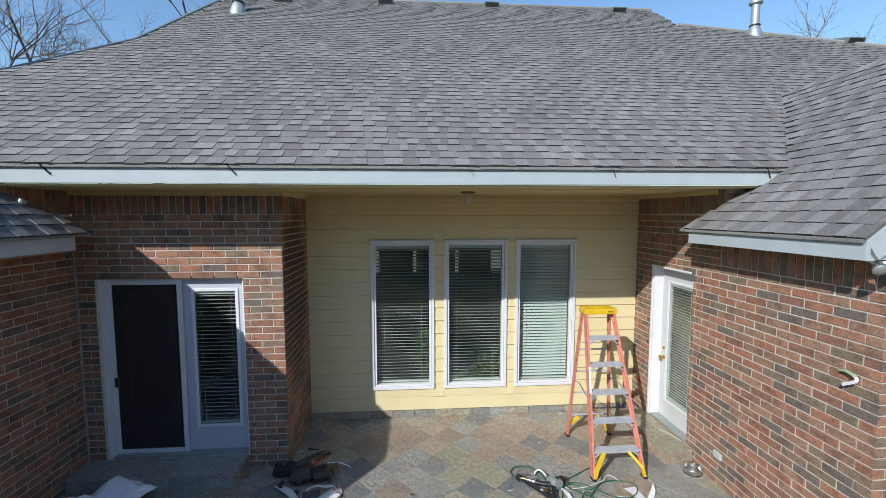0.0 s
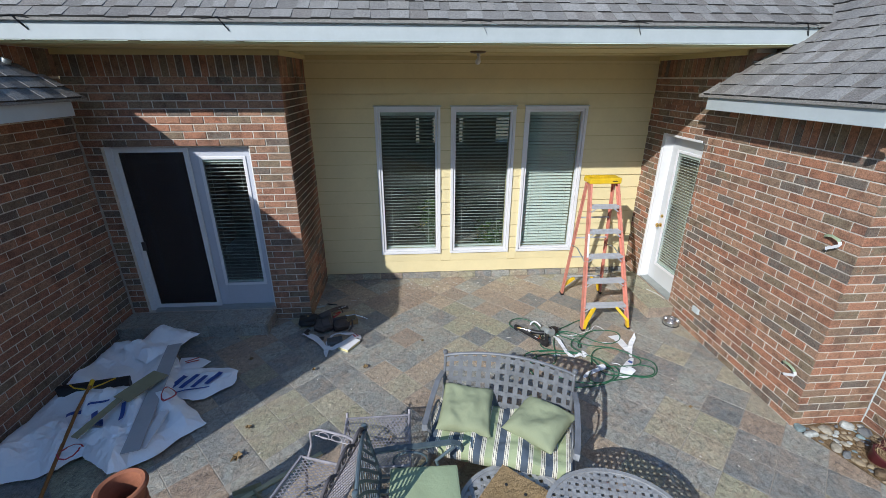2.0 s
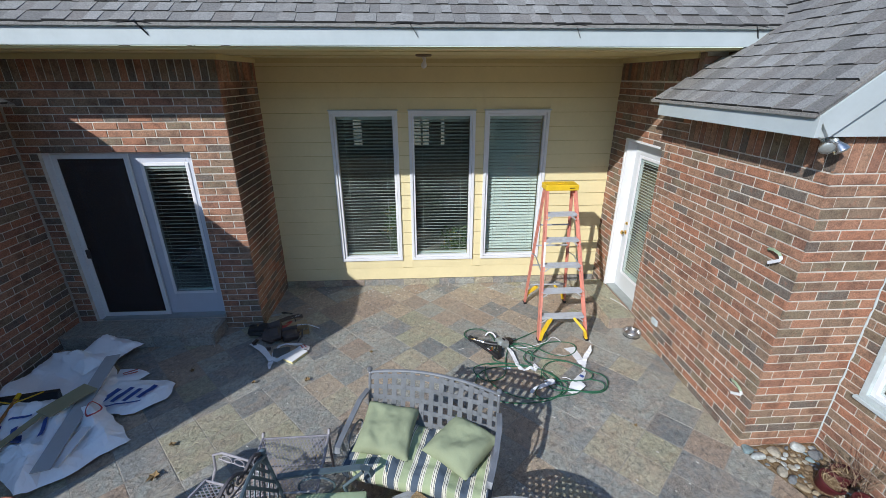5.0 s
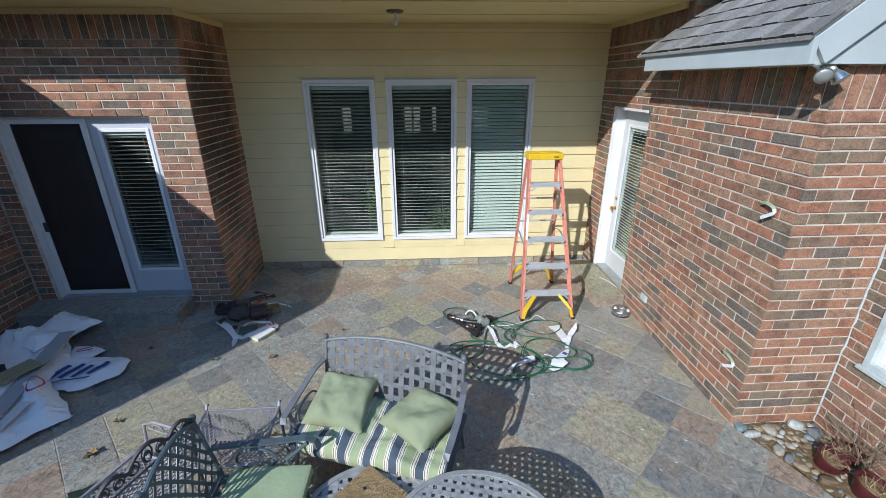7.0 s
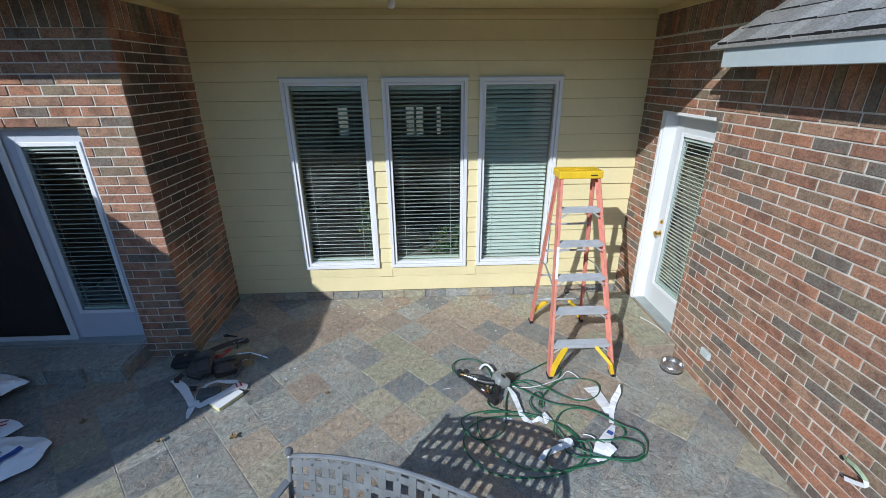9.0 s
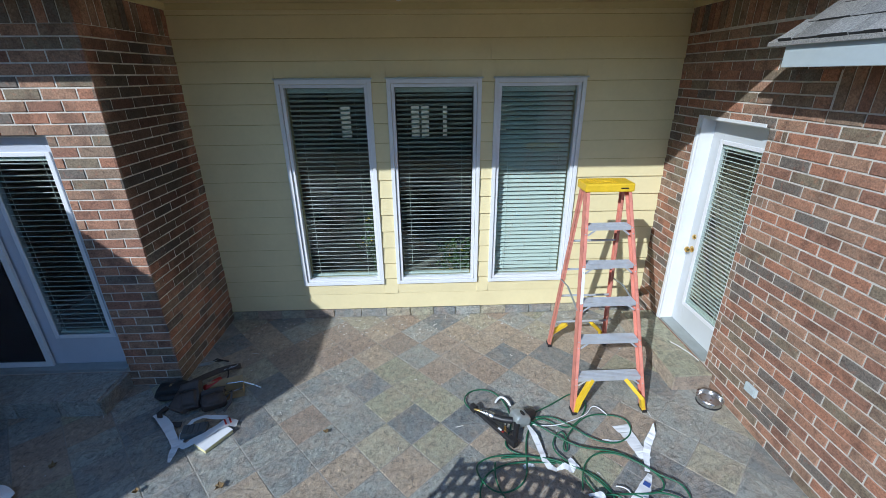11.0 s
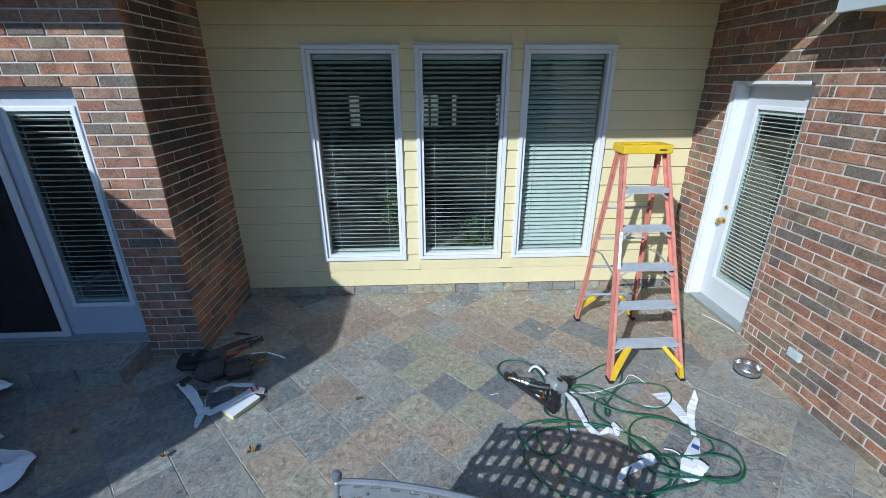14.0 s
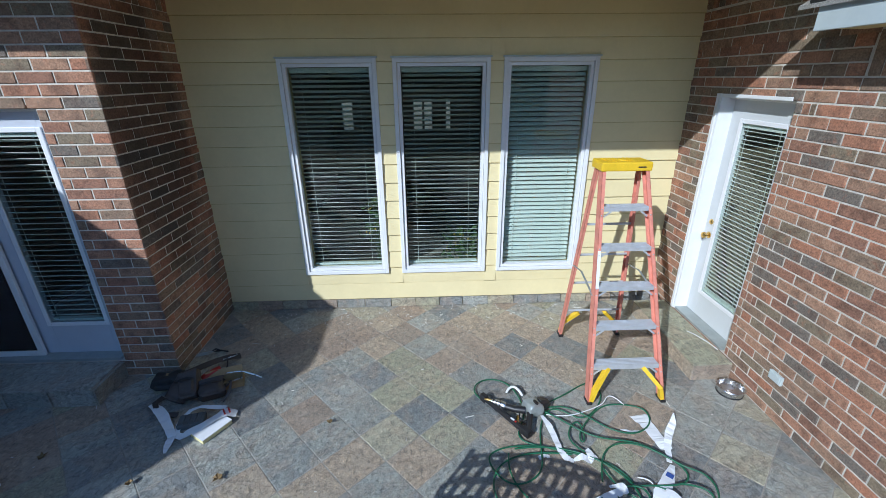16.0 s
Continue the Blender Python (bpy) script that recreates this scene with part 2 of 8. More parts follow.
def lathe(bm, profile, sides=24, m=None, cap=True):
    """A turned shape from (radius, height) pairs."""
    rings = [[bm.verts.new((r * math.cos(k * math.tau / sides), r * math.sin(k * math.tau / sides), z)) for k in range(sides)] for r, z in profile]
    for a, b in zip(rings, rings[1:]):
        for k in range(sides):
            bm.faces.new((a[k], a[(k + 1) % sides], b[(k + 1) % sides], b[k]))
    if cap:
        bm.faces.new(rings[0][::-1])
        bm.faces.new(rings[-1])
    if m is not None:
        bmesh.ops.transform(bm, matrix=m, verts=[v for g in rings for v in g])
    return rings


def finish(name, bm, mat, smooth=False):
    me = bpy.data.meshes.new(name)
    bmesh.ops.recalc_face_normals(bm, faces=bm.faces)
    bm.to_mesh(me)
    bm.free()
    me.materials.append(mat)
    if smooth:
        me.shade_smooth()
        me.set_sharp_from_angle(angle=radians(40))
    return me


def part(name, bm, mat, parent=None, label="", smooth=False):
    ob = new(name, finish(name, bm, mat, smooth))
    if parent:
        ob.parent = parent
    if label:
        ob["label"] = label
    return ob


def piece(name, mesh, parent, m):
    """A piece on shared mesh data, under its owner (owners stand at the world's origin)."""
    ob = new(name, mesh)
    ob.parent = parent
    ob.matrix_basis = m
    return ob


def thing(name, label, category, m=None, group="", kind=""):
    ob = new(name)
    ob.empty_display_size = 0.1
    if m is not None:
        ob.matrix_basis = m
    return tagged(ob, label, category, group, kind)


def structure(name, bm, mat, label, category):
    return tagged(part(name, bm, mat), label, category, kind="structure")


def soup(name, verts, faces, mat):
    me = bpy.data.meshes.new(name)
    me.from_pydata(verts, [], faces)
    me.materials.append(mat)
    me.update()
    return me


# ---------------------------------------------------------------- plan, in metres
SIDING_Y, LEFT_Y, LEFT_X, COL_X, RIGHT_X, FRONT_Y, FAR_X = 5.93, 4.82, -3.68, -1.47, 3.28, 2.64, 3.98
SOFFIT_Z, EAVE_Y, EAVE_Z = 3.20, 3.97, 3.39
STEP_Z = 0.165
COURSE, BLEN, JOINT = 0.0795, 0.247, 0.0105


def along(x, y, ux, uy):
    """The frame of a wall face that starts at (x, y) and runs along (ux, uy); its second axis points out of the face."""
    return Matrix(((ux, -uy, 0, x), (uy, ux, 0, y), (0, 0, 1, 0), (0, 0, 0, 1)))


def wall_body(name, m, length, z0, z1, thick, holes, mat, label, category="wall"):
    """A wall of real thickness with its openings cut through."""
    bm = bmesh.new()
    us = sorted({0.0, length, *(h[0] for h in holes), *(h[1] for h in holes)})
    for a, b in zip(us, us[1:]):
        zs, mid = [(z0, z1)], (a + b) / 2
        for u0, u1, h0, h1 in holes:
            if u0 < mid < u1:
                zs = [(z0, h0), (h1, z1)]
        for p, q in zs:
            if q - p > 1e-4:
                box(bm, a, b, -thick, 0, p, q, m)
    bmesh.ops.remove_doubles(bm, verts=bm.verts, dist=1e-5)
    return structure(name, bm, mat, label, category)


BR_T = 0.02


def brick_verts(w, h, t=BR_T, c=0.004):
    """A brick face block: w along, t out, h up, its outer edges worn round."""
    x, z = w / 2, h / 2
    return [(-x, 0, -z), (x, 0, -z), (x, 0, z), (-x, 0, z), (-x, t - c, -z), (x, t - c, -z), (x, t - c, z), (-x, t - c, z),
            (-x + c, t, -z + c), (x - c, t, -z + c), (x - c, t, z - c), (-x + c, t, z - c)]


BRICK_F = [(4, 5, 1, 0), (5, 6, 2, 1), (6, 7, 3, 2), (7, 4, 0, 3), (8, 9, 5, 4), (9, 10, 6, 5), (10, 11, 7, 6), (11, 8, 4, 7), (11, 10, 9, 8)]
BRICK_ME = soup("brick", brick_verts(BLEN - JOINT, COURSE - JOINT), BRICK_F, BRICK)


def lay_bricks(wall, m, length, z0, z1, holes, soldiers=(), near=None, z_top=None, seed=1, max_parts=290, mesh=None, joined=None, closers=False):
    """Running-bond bricks on a wall face. near(u, z) picks those that become objects of their own."""
    rnd = random.Random(seed)
    rows = []
    lim = z_top if z_top else (lambda u: z1)
    n = int(math.ceil((z1 - z0) / COURSE))
    for i in range(n):
        z = z0 + i * COURSE
        holes_row = list(holes) + [(q[2], q[3], q[0], q[1]) for q in soldiers]
        u = -BLEN / 2 if i % 2 else 0.0
        while u < length:
            a, b = max(0, u), min(length, u + BLEN)
            spans = [(a, b)]
            for u0, u1, h0, h1 in holes_row:
                if h0 < z + COURSE / 2 < h1:
                    spans = [q for p, r in spans for q in ((p, min(r, u0)), (max(p, u1), r)) if q[1] - q[0] > 0.03]
            for p, r in spans:
                if r - p > 0.03 and z + COURSE * 0.6 < lim((p + r) / 2):
                    cut = [p, r]
                    if closers and r - p > 0.13 and any(abs(r - q[0]) < 1e-6 and q[2] < z + COURSE / 2 < q[3] for q in holes):
                        cut = [p, r - 0.062, r] if i % 3 else [p, r - 0.124, r - 0.062, r]
                    rows += [(c0, c1, z, min(z + COURSE, z1)) for c0, c1 in zip(cut, cut[1:])]
            u += BLEN
    for s0, s1, u0, u1 in soldiers:
        u = u0
        while u < u1 - 0.02:
            rows.append((u, min(u + COURSE, u1), s0, s1))
            u += COURSE
    verts, faces, count = [], [], 0
    for p, r, a, b in rows:
        # corner bricks run to the wall's end, so that the courses turn the corner
        p, r = (p - JOINT / 2 - 0.005 if p < 1e-6 else p), (r + JOINT / 2 + 0.005 if r > length - 1e-6 else r)
        w, h = r - p - JOINT, b - a - JOINT
        if w < 0.02 or h < 0.02:
            continue
        d = rnd.uniform(-0.0025, 0.0025) - BR_T + 0.006
        mm = m @ Matrix.Translation(((p + r) / 2, d, (a + b) / 2)) @ Matrix.Rotation(rnd.gauss(0, 0.004), 4, "Y")
        if near and count < max_parts and near((p + r) / 2, (a + b) / 2):
            piece("brick", mesh or BRICK_ME, wall, mm @ Matrix.Diagonal((w / (BLEN - JOINT), 1, h / (COURSE - JOINT), 1)))
            count += 1
        else:
            k = len(verts)
            verts += [mm @ Vector(q) for q in brick_verts(w, h)]
            faces += [tuple(k + i for i in f) for f in BRICK_F]
    if verts:
        ob = new("brickwork", soup("brickwork", verts, faces, joined or BRICK_J))
        ob.parent = wall
        ob["kind"] = "stuff"

# ---------------------------------------------------------------- large structure
hole_ld = (0.44, 2.01, STEP_Z, 2.255)
hole_rd = (4.66 - FRONT_Y, 5.48 - FRONT_Y, STEP_Z, 2.255)
hole_w4 = (3.05, 3.98, 0.66, 2.25)
M_LEFT = along(LEFT_X, LEFT_Y, 0, -1)
M_LFRONT = along(COL_X, LEFT_Y, -1, 0)
M_COL = along(COL_X, SIDING_Y, 0, -1)
M_RIGHT = along(RIGHT_X, FRONT_Y, 0, 1)
M_RFRONT = along(FAR_X, FRONT_Y, -1, 0)
M_RSIDE = along(FAR_X, -1.5, 0, 1)
wall_left = wall_body("wall_left", M_LEFT, 4.05, -0.1, 2.66, 0.22, [], MORTAR, "shaded red-brown brick wall of the house wing")
wall_door_left = wall_body("wall_door_left", M_LFRONT, 2.2, -0.1, SOFFIT_Z, 0.22, [hole_ld], MORTAR, "red-brown brick wall round a double patio door")
wall_column = wall_body("wall_column", M_COL, SIDING_Y - LEFT_Y - 0.22, -0.1, SOFFIT_Z, 0.22, [], MORTAR, "short red-brown brick return wall beside the porch")
wall_right = wall_body("wall_right", M_RIGHT, SIDING_Y - FRONT_Y, -0.1, 2.66, 0.22, [hole_rd], MORTAR, "sunlit red-brown brick wall with a glazed door")
wall_right_front = wall_body("wall_right_front", M_RFRONT, FAR_X - RIGHT_X - 0.22, -0.1, 2.66, 0.22, [], MORTAR, "short sunlit brick end wall of the wing")
wall_right_side = wall_body("wall_right_side", M_RSIDE, FRONT_Y + 1.5, -0.1, 2.66, 0.22, [hole_w4], MORTAR, "red brick side wall with a window over a planting bed")
# upper wall parts under the main eave
UP_L = along(LEFT_X, LEFT_Y, 0, -1)
UP_R = along(RIGHT_X, FRONT_Y + 1.6, 0, 1)
wall_left_upper = wall_body("wall_left_upper", UP_L, 0.84, 2.66, SOFFIT_Z, 0.22, [], MORTAR, "brick wall above the wing roof under the eave")
wall_right_upper = wall_body("wall_right_upper", UP_R, SIDING_Y - FRONT_Y - 1.6, 2.66, SOFFIT_Z, 0.22, [], MORTAR, "brick wall above the wing roof under the eave")
# unseen pier, added so the wing's shadow ends on the right diagonal
bm = bmesh.new()
box(bm, 3.54, 4.05, -0.22, 0, 2.66, 3.1, M_LEFT)
structure("wall_shadow_pier", bm, MORTAR, "unseen brick pier added to shape the shadow on the patio", "wall")

hole_w = [(-0.60, 0.295), (0.44, 1.345), (1.47, 2.355)]
M_SIDING = along(RIGHT_X, SIDING_Y, -1, 0)
holes_siding = [(RIGHT_X - b + 0.05, RIGHT_X - a - 0.05, 0.48, 2.52) for a, b in hole_w]
wall_siding = wall_body("wall_siding", M_SIDING, RIGHT_X - COL_X, -0.1, SOFFIT_Z, 0.2, holes_siding, CREAM, "yellow painted lap-siding porch wall with three windows")

bm = bmesh.new()
box(bm, -4.6, 4.6, EAVE_Y + 0.07, SIDING_Y + 0.2, SOFFIT_Z, SOFFIT_Z + 0.02)
soffit = structure("ceiling", bm, SOFFIT, "yellow painted porch ceiling boards", "ceiling")
bm = bmesh.new()
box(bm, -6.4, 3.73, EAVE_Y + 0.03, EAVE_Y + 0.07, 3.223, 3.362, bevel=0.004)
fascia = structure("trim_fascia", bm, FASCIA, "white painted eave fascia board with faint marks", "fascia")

# roofs
PITCH = math.atan(2 / 3)


def inside(poly, x, y):
    c = False
    for (x0, y0), (x1, y1) in zip(poly, poly[1:] + poly[:1]):
        if (y0 > y) != (y1 > y) and x < (x1 - x0) * (y - y0) / (y1 - y0) + x0:
            c = not c
    return c


def roof(name, label, m, slope, poly, exposure, near, seed, deck_t=0.028):
    """A roof plane: poly in the plan (along the eave, up the slope horizontally) and its shingles. m carries plan to world."""
    rnd = random.Random(seed)
    bm = bmesh.new()
    lo = [bm.verts.new((x, y, y * slope - 0.006)) for x, y in poly]
    hi = [bm.verts.new((x, y, y * slope - deck_t)) for x, y in poly]
    bm.faces.new(lo)
    bm.faces.new(hi[::-1])
    for i in range(len(poly)):
        j = (i + 1) % len(poly)
        bm.faces.new((lo[i], lo[j], hi[j], hi[i]))
    bmesh.ops.transform(bm, matrix=m, verts=bm.verts)
    deck = structure(name, bm, SHINGLE, label, "roof")
    ang = math.atan(slope)
    c, s = math.cos(ang), math.sin(ang)
    tilt = Matrix.Rotation(ang, 4, "X")
    xs, ys = [p[0] for p in poly], [p[1] for p in poly]
    verts, faces, row, count, lows = [], [], 0, 0, []
    n = int(max(ys) / c / exposure) + 1
    up = exposure * 1.25
    for row in range(n):
        d = row * exposure
        yc = (d + exposure / 2) * c
        x = min(xs) - rnd.random() * 0.3
        wob = rnd.gauss(0, 0.002)
        high = rnd.random() < 0.5
        while x < max(xs):
            w = rnd.uniform(0.08, 0.19) if high else rnd.uniform(0.07, 0.20)
            if inside(poly, x + w / 2, yc) and inside(poly, x + 0.02, yc) and inside(poly, x + w - 0.02, yc):
                t0 = (0.015 if high else 0.0085) + rnd.uniform(0, 0.002)
                mm = m @ tilt @ Matrix.Translation((x + w / 2, d + wob + rnd.gauss(0, 0.0015), 0))
                if count < 290 and near((x + w / 2), yc):
                    piece("shingle", TAB_ME if high else TAB_LOW_ME, deck, mm @ Matrix.Diagonal((w / 0.2, up / 0.18, t0 / 0.01, 1)))
                    count += 1
                else:
                    k = len(verts)
                    verts += [mm @ Vector(q) for q in tab_verts(w, up, t0)]
                    faces += [tuple(k + i for i in f) for f in TAB_F]
                    lows.append(not high)
            x += w + 0.002
            high = not high
    me = butts(soup("shingles", verts, faces, SHINGLE_J))
    me.materials.append(SHINGLE_LOW_J)
    for i, low in enumerate(lows):
        if low:
            me.polygons[4 * i].material_index = 2
    ob = new("shingles", me)
    ob.parent = deck
    ob["kind"] = "stuff"
    return deck


def tab_verts(w, l, t):
    x = w / 2
    return [(-x, 0, -0.004), (x, 0, -0.004), (x, l, -0.004), (-x, l, -0.004), (-x, 0, t), (x, 0, t), (x, l, t * 0.15), (-x, l, t * 0.15)]


TAB_F = [(4, 5, 6, 7), (0, 1, 5, 4), (1, 2, 6, 5), (3, 0, 4, 7)]


def butts(me):
    """The cut lower edges of shingles show the dark asphalt."""
    me.materials.append(ASPHALT)
    for i in range(1, len(me.polygons), 4):
        me.polygons[i].material_index = 1
    return me


TAB_ME = butts(soup("shingle", tab_verts(0.2, 0.18, 0.01), TAB_F, SHINGLE))
TAB_LOW_ME = butts(soup("shingle_low", tab_verts(0.2, 0.18, 0.01), TAB_F, SHINGLE_LOW))
main_poly = [(-8.03, 0.00), (3.71, 0.00), (4.03, 0.02), (5.85, 1.88), (6.76, 2.09), (12.34, 3.43), (10.08, 4.61), (6.35, 6.06), (6.60, 7.72), (-4.69, 7.72), (-4.65, 3.75), (-5.43, 2.19), (-6.64, 0.64), (-8.03, 0.32)]
roof_main = roof("roof_main", "grey-brown architectural shingle main roof, weathered", pose(0, EAVE_Y, EAVE_Z), 2 / 3, main_poly, 0.15,
                 lambda x, y: -2.4 < x < 3.4 and y < 1.1, 5)
R_SLOPE = 0.8
M_RROOF = Matrix(((0, 1, 0, 2.94), (-1, 0, 0, 0), (0, 0, 1, 2.777), (0, 0, 0, 1)))
roof_right = roof("roof_right", "grey shingle wing roof with lifting eave edge", M_RROOF, R_SLOPE,
                  [(-4.45, 0), (-2.54, 0), (-2.54, 2.36), (-5.85, 2.36), (-3.98, 0.80), (-4.05, 0.6)], 0.1435, lambda x, y: y < 1.0, 6)
M_LROOF = Matrix(((0, -1, 0, -3.21), (1, 0, 0, 0), (0, 0, 1, 2.755), (0, 0, 0, 1)))
roof_left = roof("roof_left", "grey shingle wing roof in shade", M_LROOF, R_SLOPE,
                 [(1.34, 0), (4.45, 0), (4.07, 0.6), (3.97, 0.8), (3.97, 2.3), (1.34, 2.3)], 0.1435, lambda x, y: y < 0.8 and x > 2.4, 7)
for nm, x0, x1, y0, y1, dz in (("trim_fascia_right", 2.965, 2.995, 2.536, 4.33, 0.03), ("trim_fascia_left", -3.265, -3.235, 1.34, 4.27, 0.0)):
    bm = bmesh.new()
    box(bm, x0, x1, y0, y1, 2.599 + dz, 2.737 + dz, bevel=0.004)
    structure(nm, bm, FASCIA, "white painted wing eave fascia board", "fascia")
for nm, x0, x1, y0, y1, dz in (("soffit_right", 2.995, RIGHT_X, 2.60, 4.33, 0.025), ("soffit_left", LEFT_X, -3.265, 1.34, 4.27, 0.0)):
    bm = bmesh.new()
    box(bm, x0, x1, y0, y1, 2.615 + dz, 2.63 + dz)
    structure(nm, bm, SOFFIT, "yellow painted wing soffit board", "soffit")

# floor and ground
DIRT = simple("dry_ground", (0.15, 0.125, 0.085), 0.95, 0, 0.4, 1.5, 0.4, 0.1)
bm = bmesh.new()
box(bm, -400, 400, -400, 400, -0.35, -0.06)
structure("ground", bm, DIRT, "dry brown winter lawn and soil", "ground")
# patio outline, with its curved edge along the planting bed
edge = [(3.28, 2.64), (3.45, 2.2), (3.62, 1.7), (3.70, 1.1), (3.68, 0.4), (3.55, -0.4), (3.3, -1.2)]
patio_poly = [(-3.65, LEFT_Y), (-3.65, -1.2)] + edge[::-1] + [(3.28, 4.60), (3.5, 4.60), (3.5, 5.5), (3.28, 5.5), (3.28, 5.93), (COL_X, 5.93), (COL_X, LEFT_Y)]
bm = bmesh.new()
top = [bm.verts.new((x, y, -0.0025)) for x, y in patio_poly]
bot = [bm.verts.new((x, y, -0.10)) for x, y in patio_poly]
bm.faces.new(top)
bm.faces.new(bot[::-1])
for i in range(len(top)):
    j = (i + 1) % len(top)
    bm.faces.new((top[i], top[j], bot[j], bot[i]))
floor = structure("floor", bm, GROUT, "diagonal multicoloured slate patio paving", "patio")

FAR_GAPS = (-1.18, -0.95, 0.0, 0.09, 0.46, 0.87, 1.20, 1.30, 2.23, 2.70)
FAR_Z = (1.25, 1.95)
# sheltered rooms behind the openings, open towards the glazing
def room(name, m, w, d, z1=2.9):
    bm = bmesh.new()
    box(bm, 0, w, -d, -d + 0.05, 0.0, z1, m)
    box(bm, -0.05, 0, -d, 0, 0.0, z1, m)
    box(bm, w, w + 0.05, -d, 0, 0.0, z1, m)
    box(bm, 0, w, -d, 0, -0.05, 0.0, m)
    box(bm, 0, w, -d, 0, z1, z1 + 0.05, m)
    return structure(name, bm, ROOM, "dim interior room behind the glazing", "room")


bm = bmesh.new()
ry0, ry1 = SIDING_Y + 0.21, 11.9
for q in ((-1.47, -1.42, ry0, ry1, 0, 2.9), (3.4, 3.45, ry0, ry1, 0, 2.9), (-1.42, 3.4, ry0, ry1, -0.05, 0), (-1.42, 3.4, ry0, ry1, 2.9, 2.95)):
    box(bm, *q)
# far wall with tall openings to the daylight behind the house
xs = [-1.42, *FAR_GAPS, 3.4]
for k in range(0, len(xs), 2):
    box(bm, xs[k], xs[k + 1], ry1, ry1 + 0.12, 0, 2.9)
for k in range(0, len(FAR_GAPS), 2):
    box(bm, FAR_GAPS[k], FAR_GAPS[k + 1], ry1, ry1 + 0.12, 0, FAR_Z[0])
    box(bm, FAR_GAPS[k], FAR_GAPS[k + 1], ry1, ry1 + 0.12, FAR_Z[1], 2.9)
box(bm, 0.645, 0.70, ry1 + 0.02, ry1 + 0.06, FAR_Z[0], FAR_Z[1])
structure("room_porch", bm, ROOM, "dim living room with far windows behind the blinds", "room")
room("room_left", along(COL_X - 0.3, LEFT_Y + 0.23, -1, 0), 1.85, 3.0)
room("room_right", along(RIGHT_X + 0.23, 4.45, 0, 1), 1.2, 2.5)
room("room_far", along(FAR_X + 0.23, 1.2, 0, 1), 1.35, 2.5, 2.5)

# ---------------------------------------------------------------- materials of doors and windows
SASH = simple("white_vinyl", (0.71, 0.71, 0.73), 0.35, 0, 0.03, 6, 0.0)
DOOR_GREY = simple("door_paint", (0.50, 0.52, 0.58), 0.45, 0, 0.05, 4, 0.03)
DOOR_WHITE = simple("door_white", (0.56, 0.575, 0.585), 0.4, 0, 0.04, 4, 0.03)
BLIND = simple("blind_slat", (0.55, 0.60, 0.565), 0.5, 0, 0.04, 6, 0.0)
BRASS = simple("brass", (0.75, 0.52, 0.2), 0.28, 1.0, 0.08, 20, 0.02)
STEEL = simple("steel", (0.62, 0.62, 0.62), 0.28, 1.0, 0.06, 25, 0.02)
BLACK = simple("black_plastic", (0.018, 0.018, 0.02), 0.45, 0, 0.25, 20, 0.05)
CAULK = simple("caulk", (0.46, 0.51, 0.51), 0.75, 0, 0.15, 12, 0.2)
GREY_METAL = simple("galvanised_metal", (0.42, 0.45, 0.44), 0.5, 0.6, 0.15, 9, 0.05)


def screen_mat():
    m = bpy.data.materials.new("insect_screen")
    m.use_nodes = True
    t = m.node_tree
    b = t.nodes["Principled BSDF"]
    b.inputs["Base Color"].default_value = (0.03, 0.025, 0.025, 1)
    b.inputs["Roughness"].default_value = 0.8
    out = t.nodes["Material Output"]
    mixn, tr = t.nodes.new("ShaderNodeMixShader"), t.nodes.new("ShaderNodeBsdfTransparent")
    mixn.inputs[0].default_value = 0.72
    t.links.new(tr.outputs[0], mixn.inputs[1])
    t.links.new(b.outputs[0], mixn.inputs[2])
    t.links.new(mixn.outputs[0], out.inputs[0])
    return m


SCREEN = screen_mat()


def ring_frame(bm, x0, x1, z0, z1, w, y0, y1, m, bevel=0.003, wb=None):
    """A four-sided frame in a wall's own axes: two stiles and two rails, rails butted between the stiles."""
    wb = w if wb is None else wb
    box(bm, x0, x0 + w, y0, y1, z0, z1, m, bevel)
    box(bm, x1 - w, x1, y0, y1, z0, z1, m, bevel)
    box(bm, x0 + w, x1 - w, y0, y1, z1 - w, z1, m, bevel)
    box(bm, x0 + w, x1 - w, y0, y1, z0, z0 + wb, m, bevel)


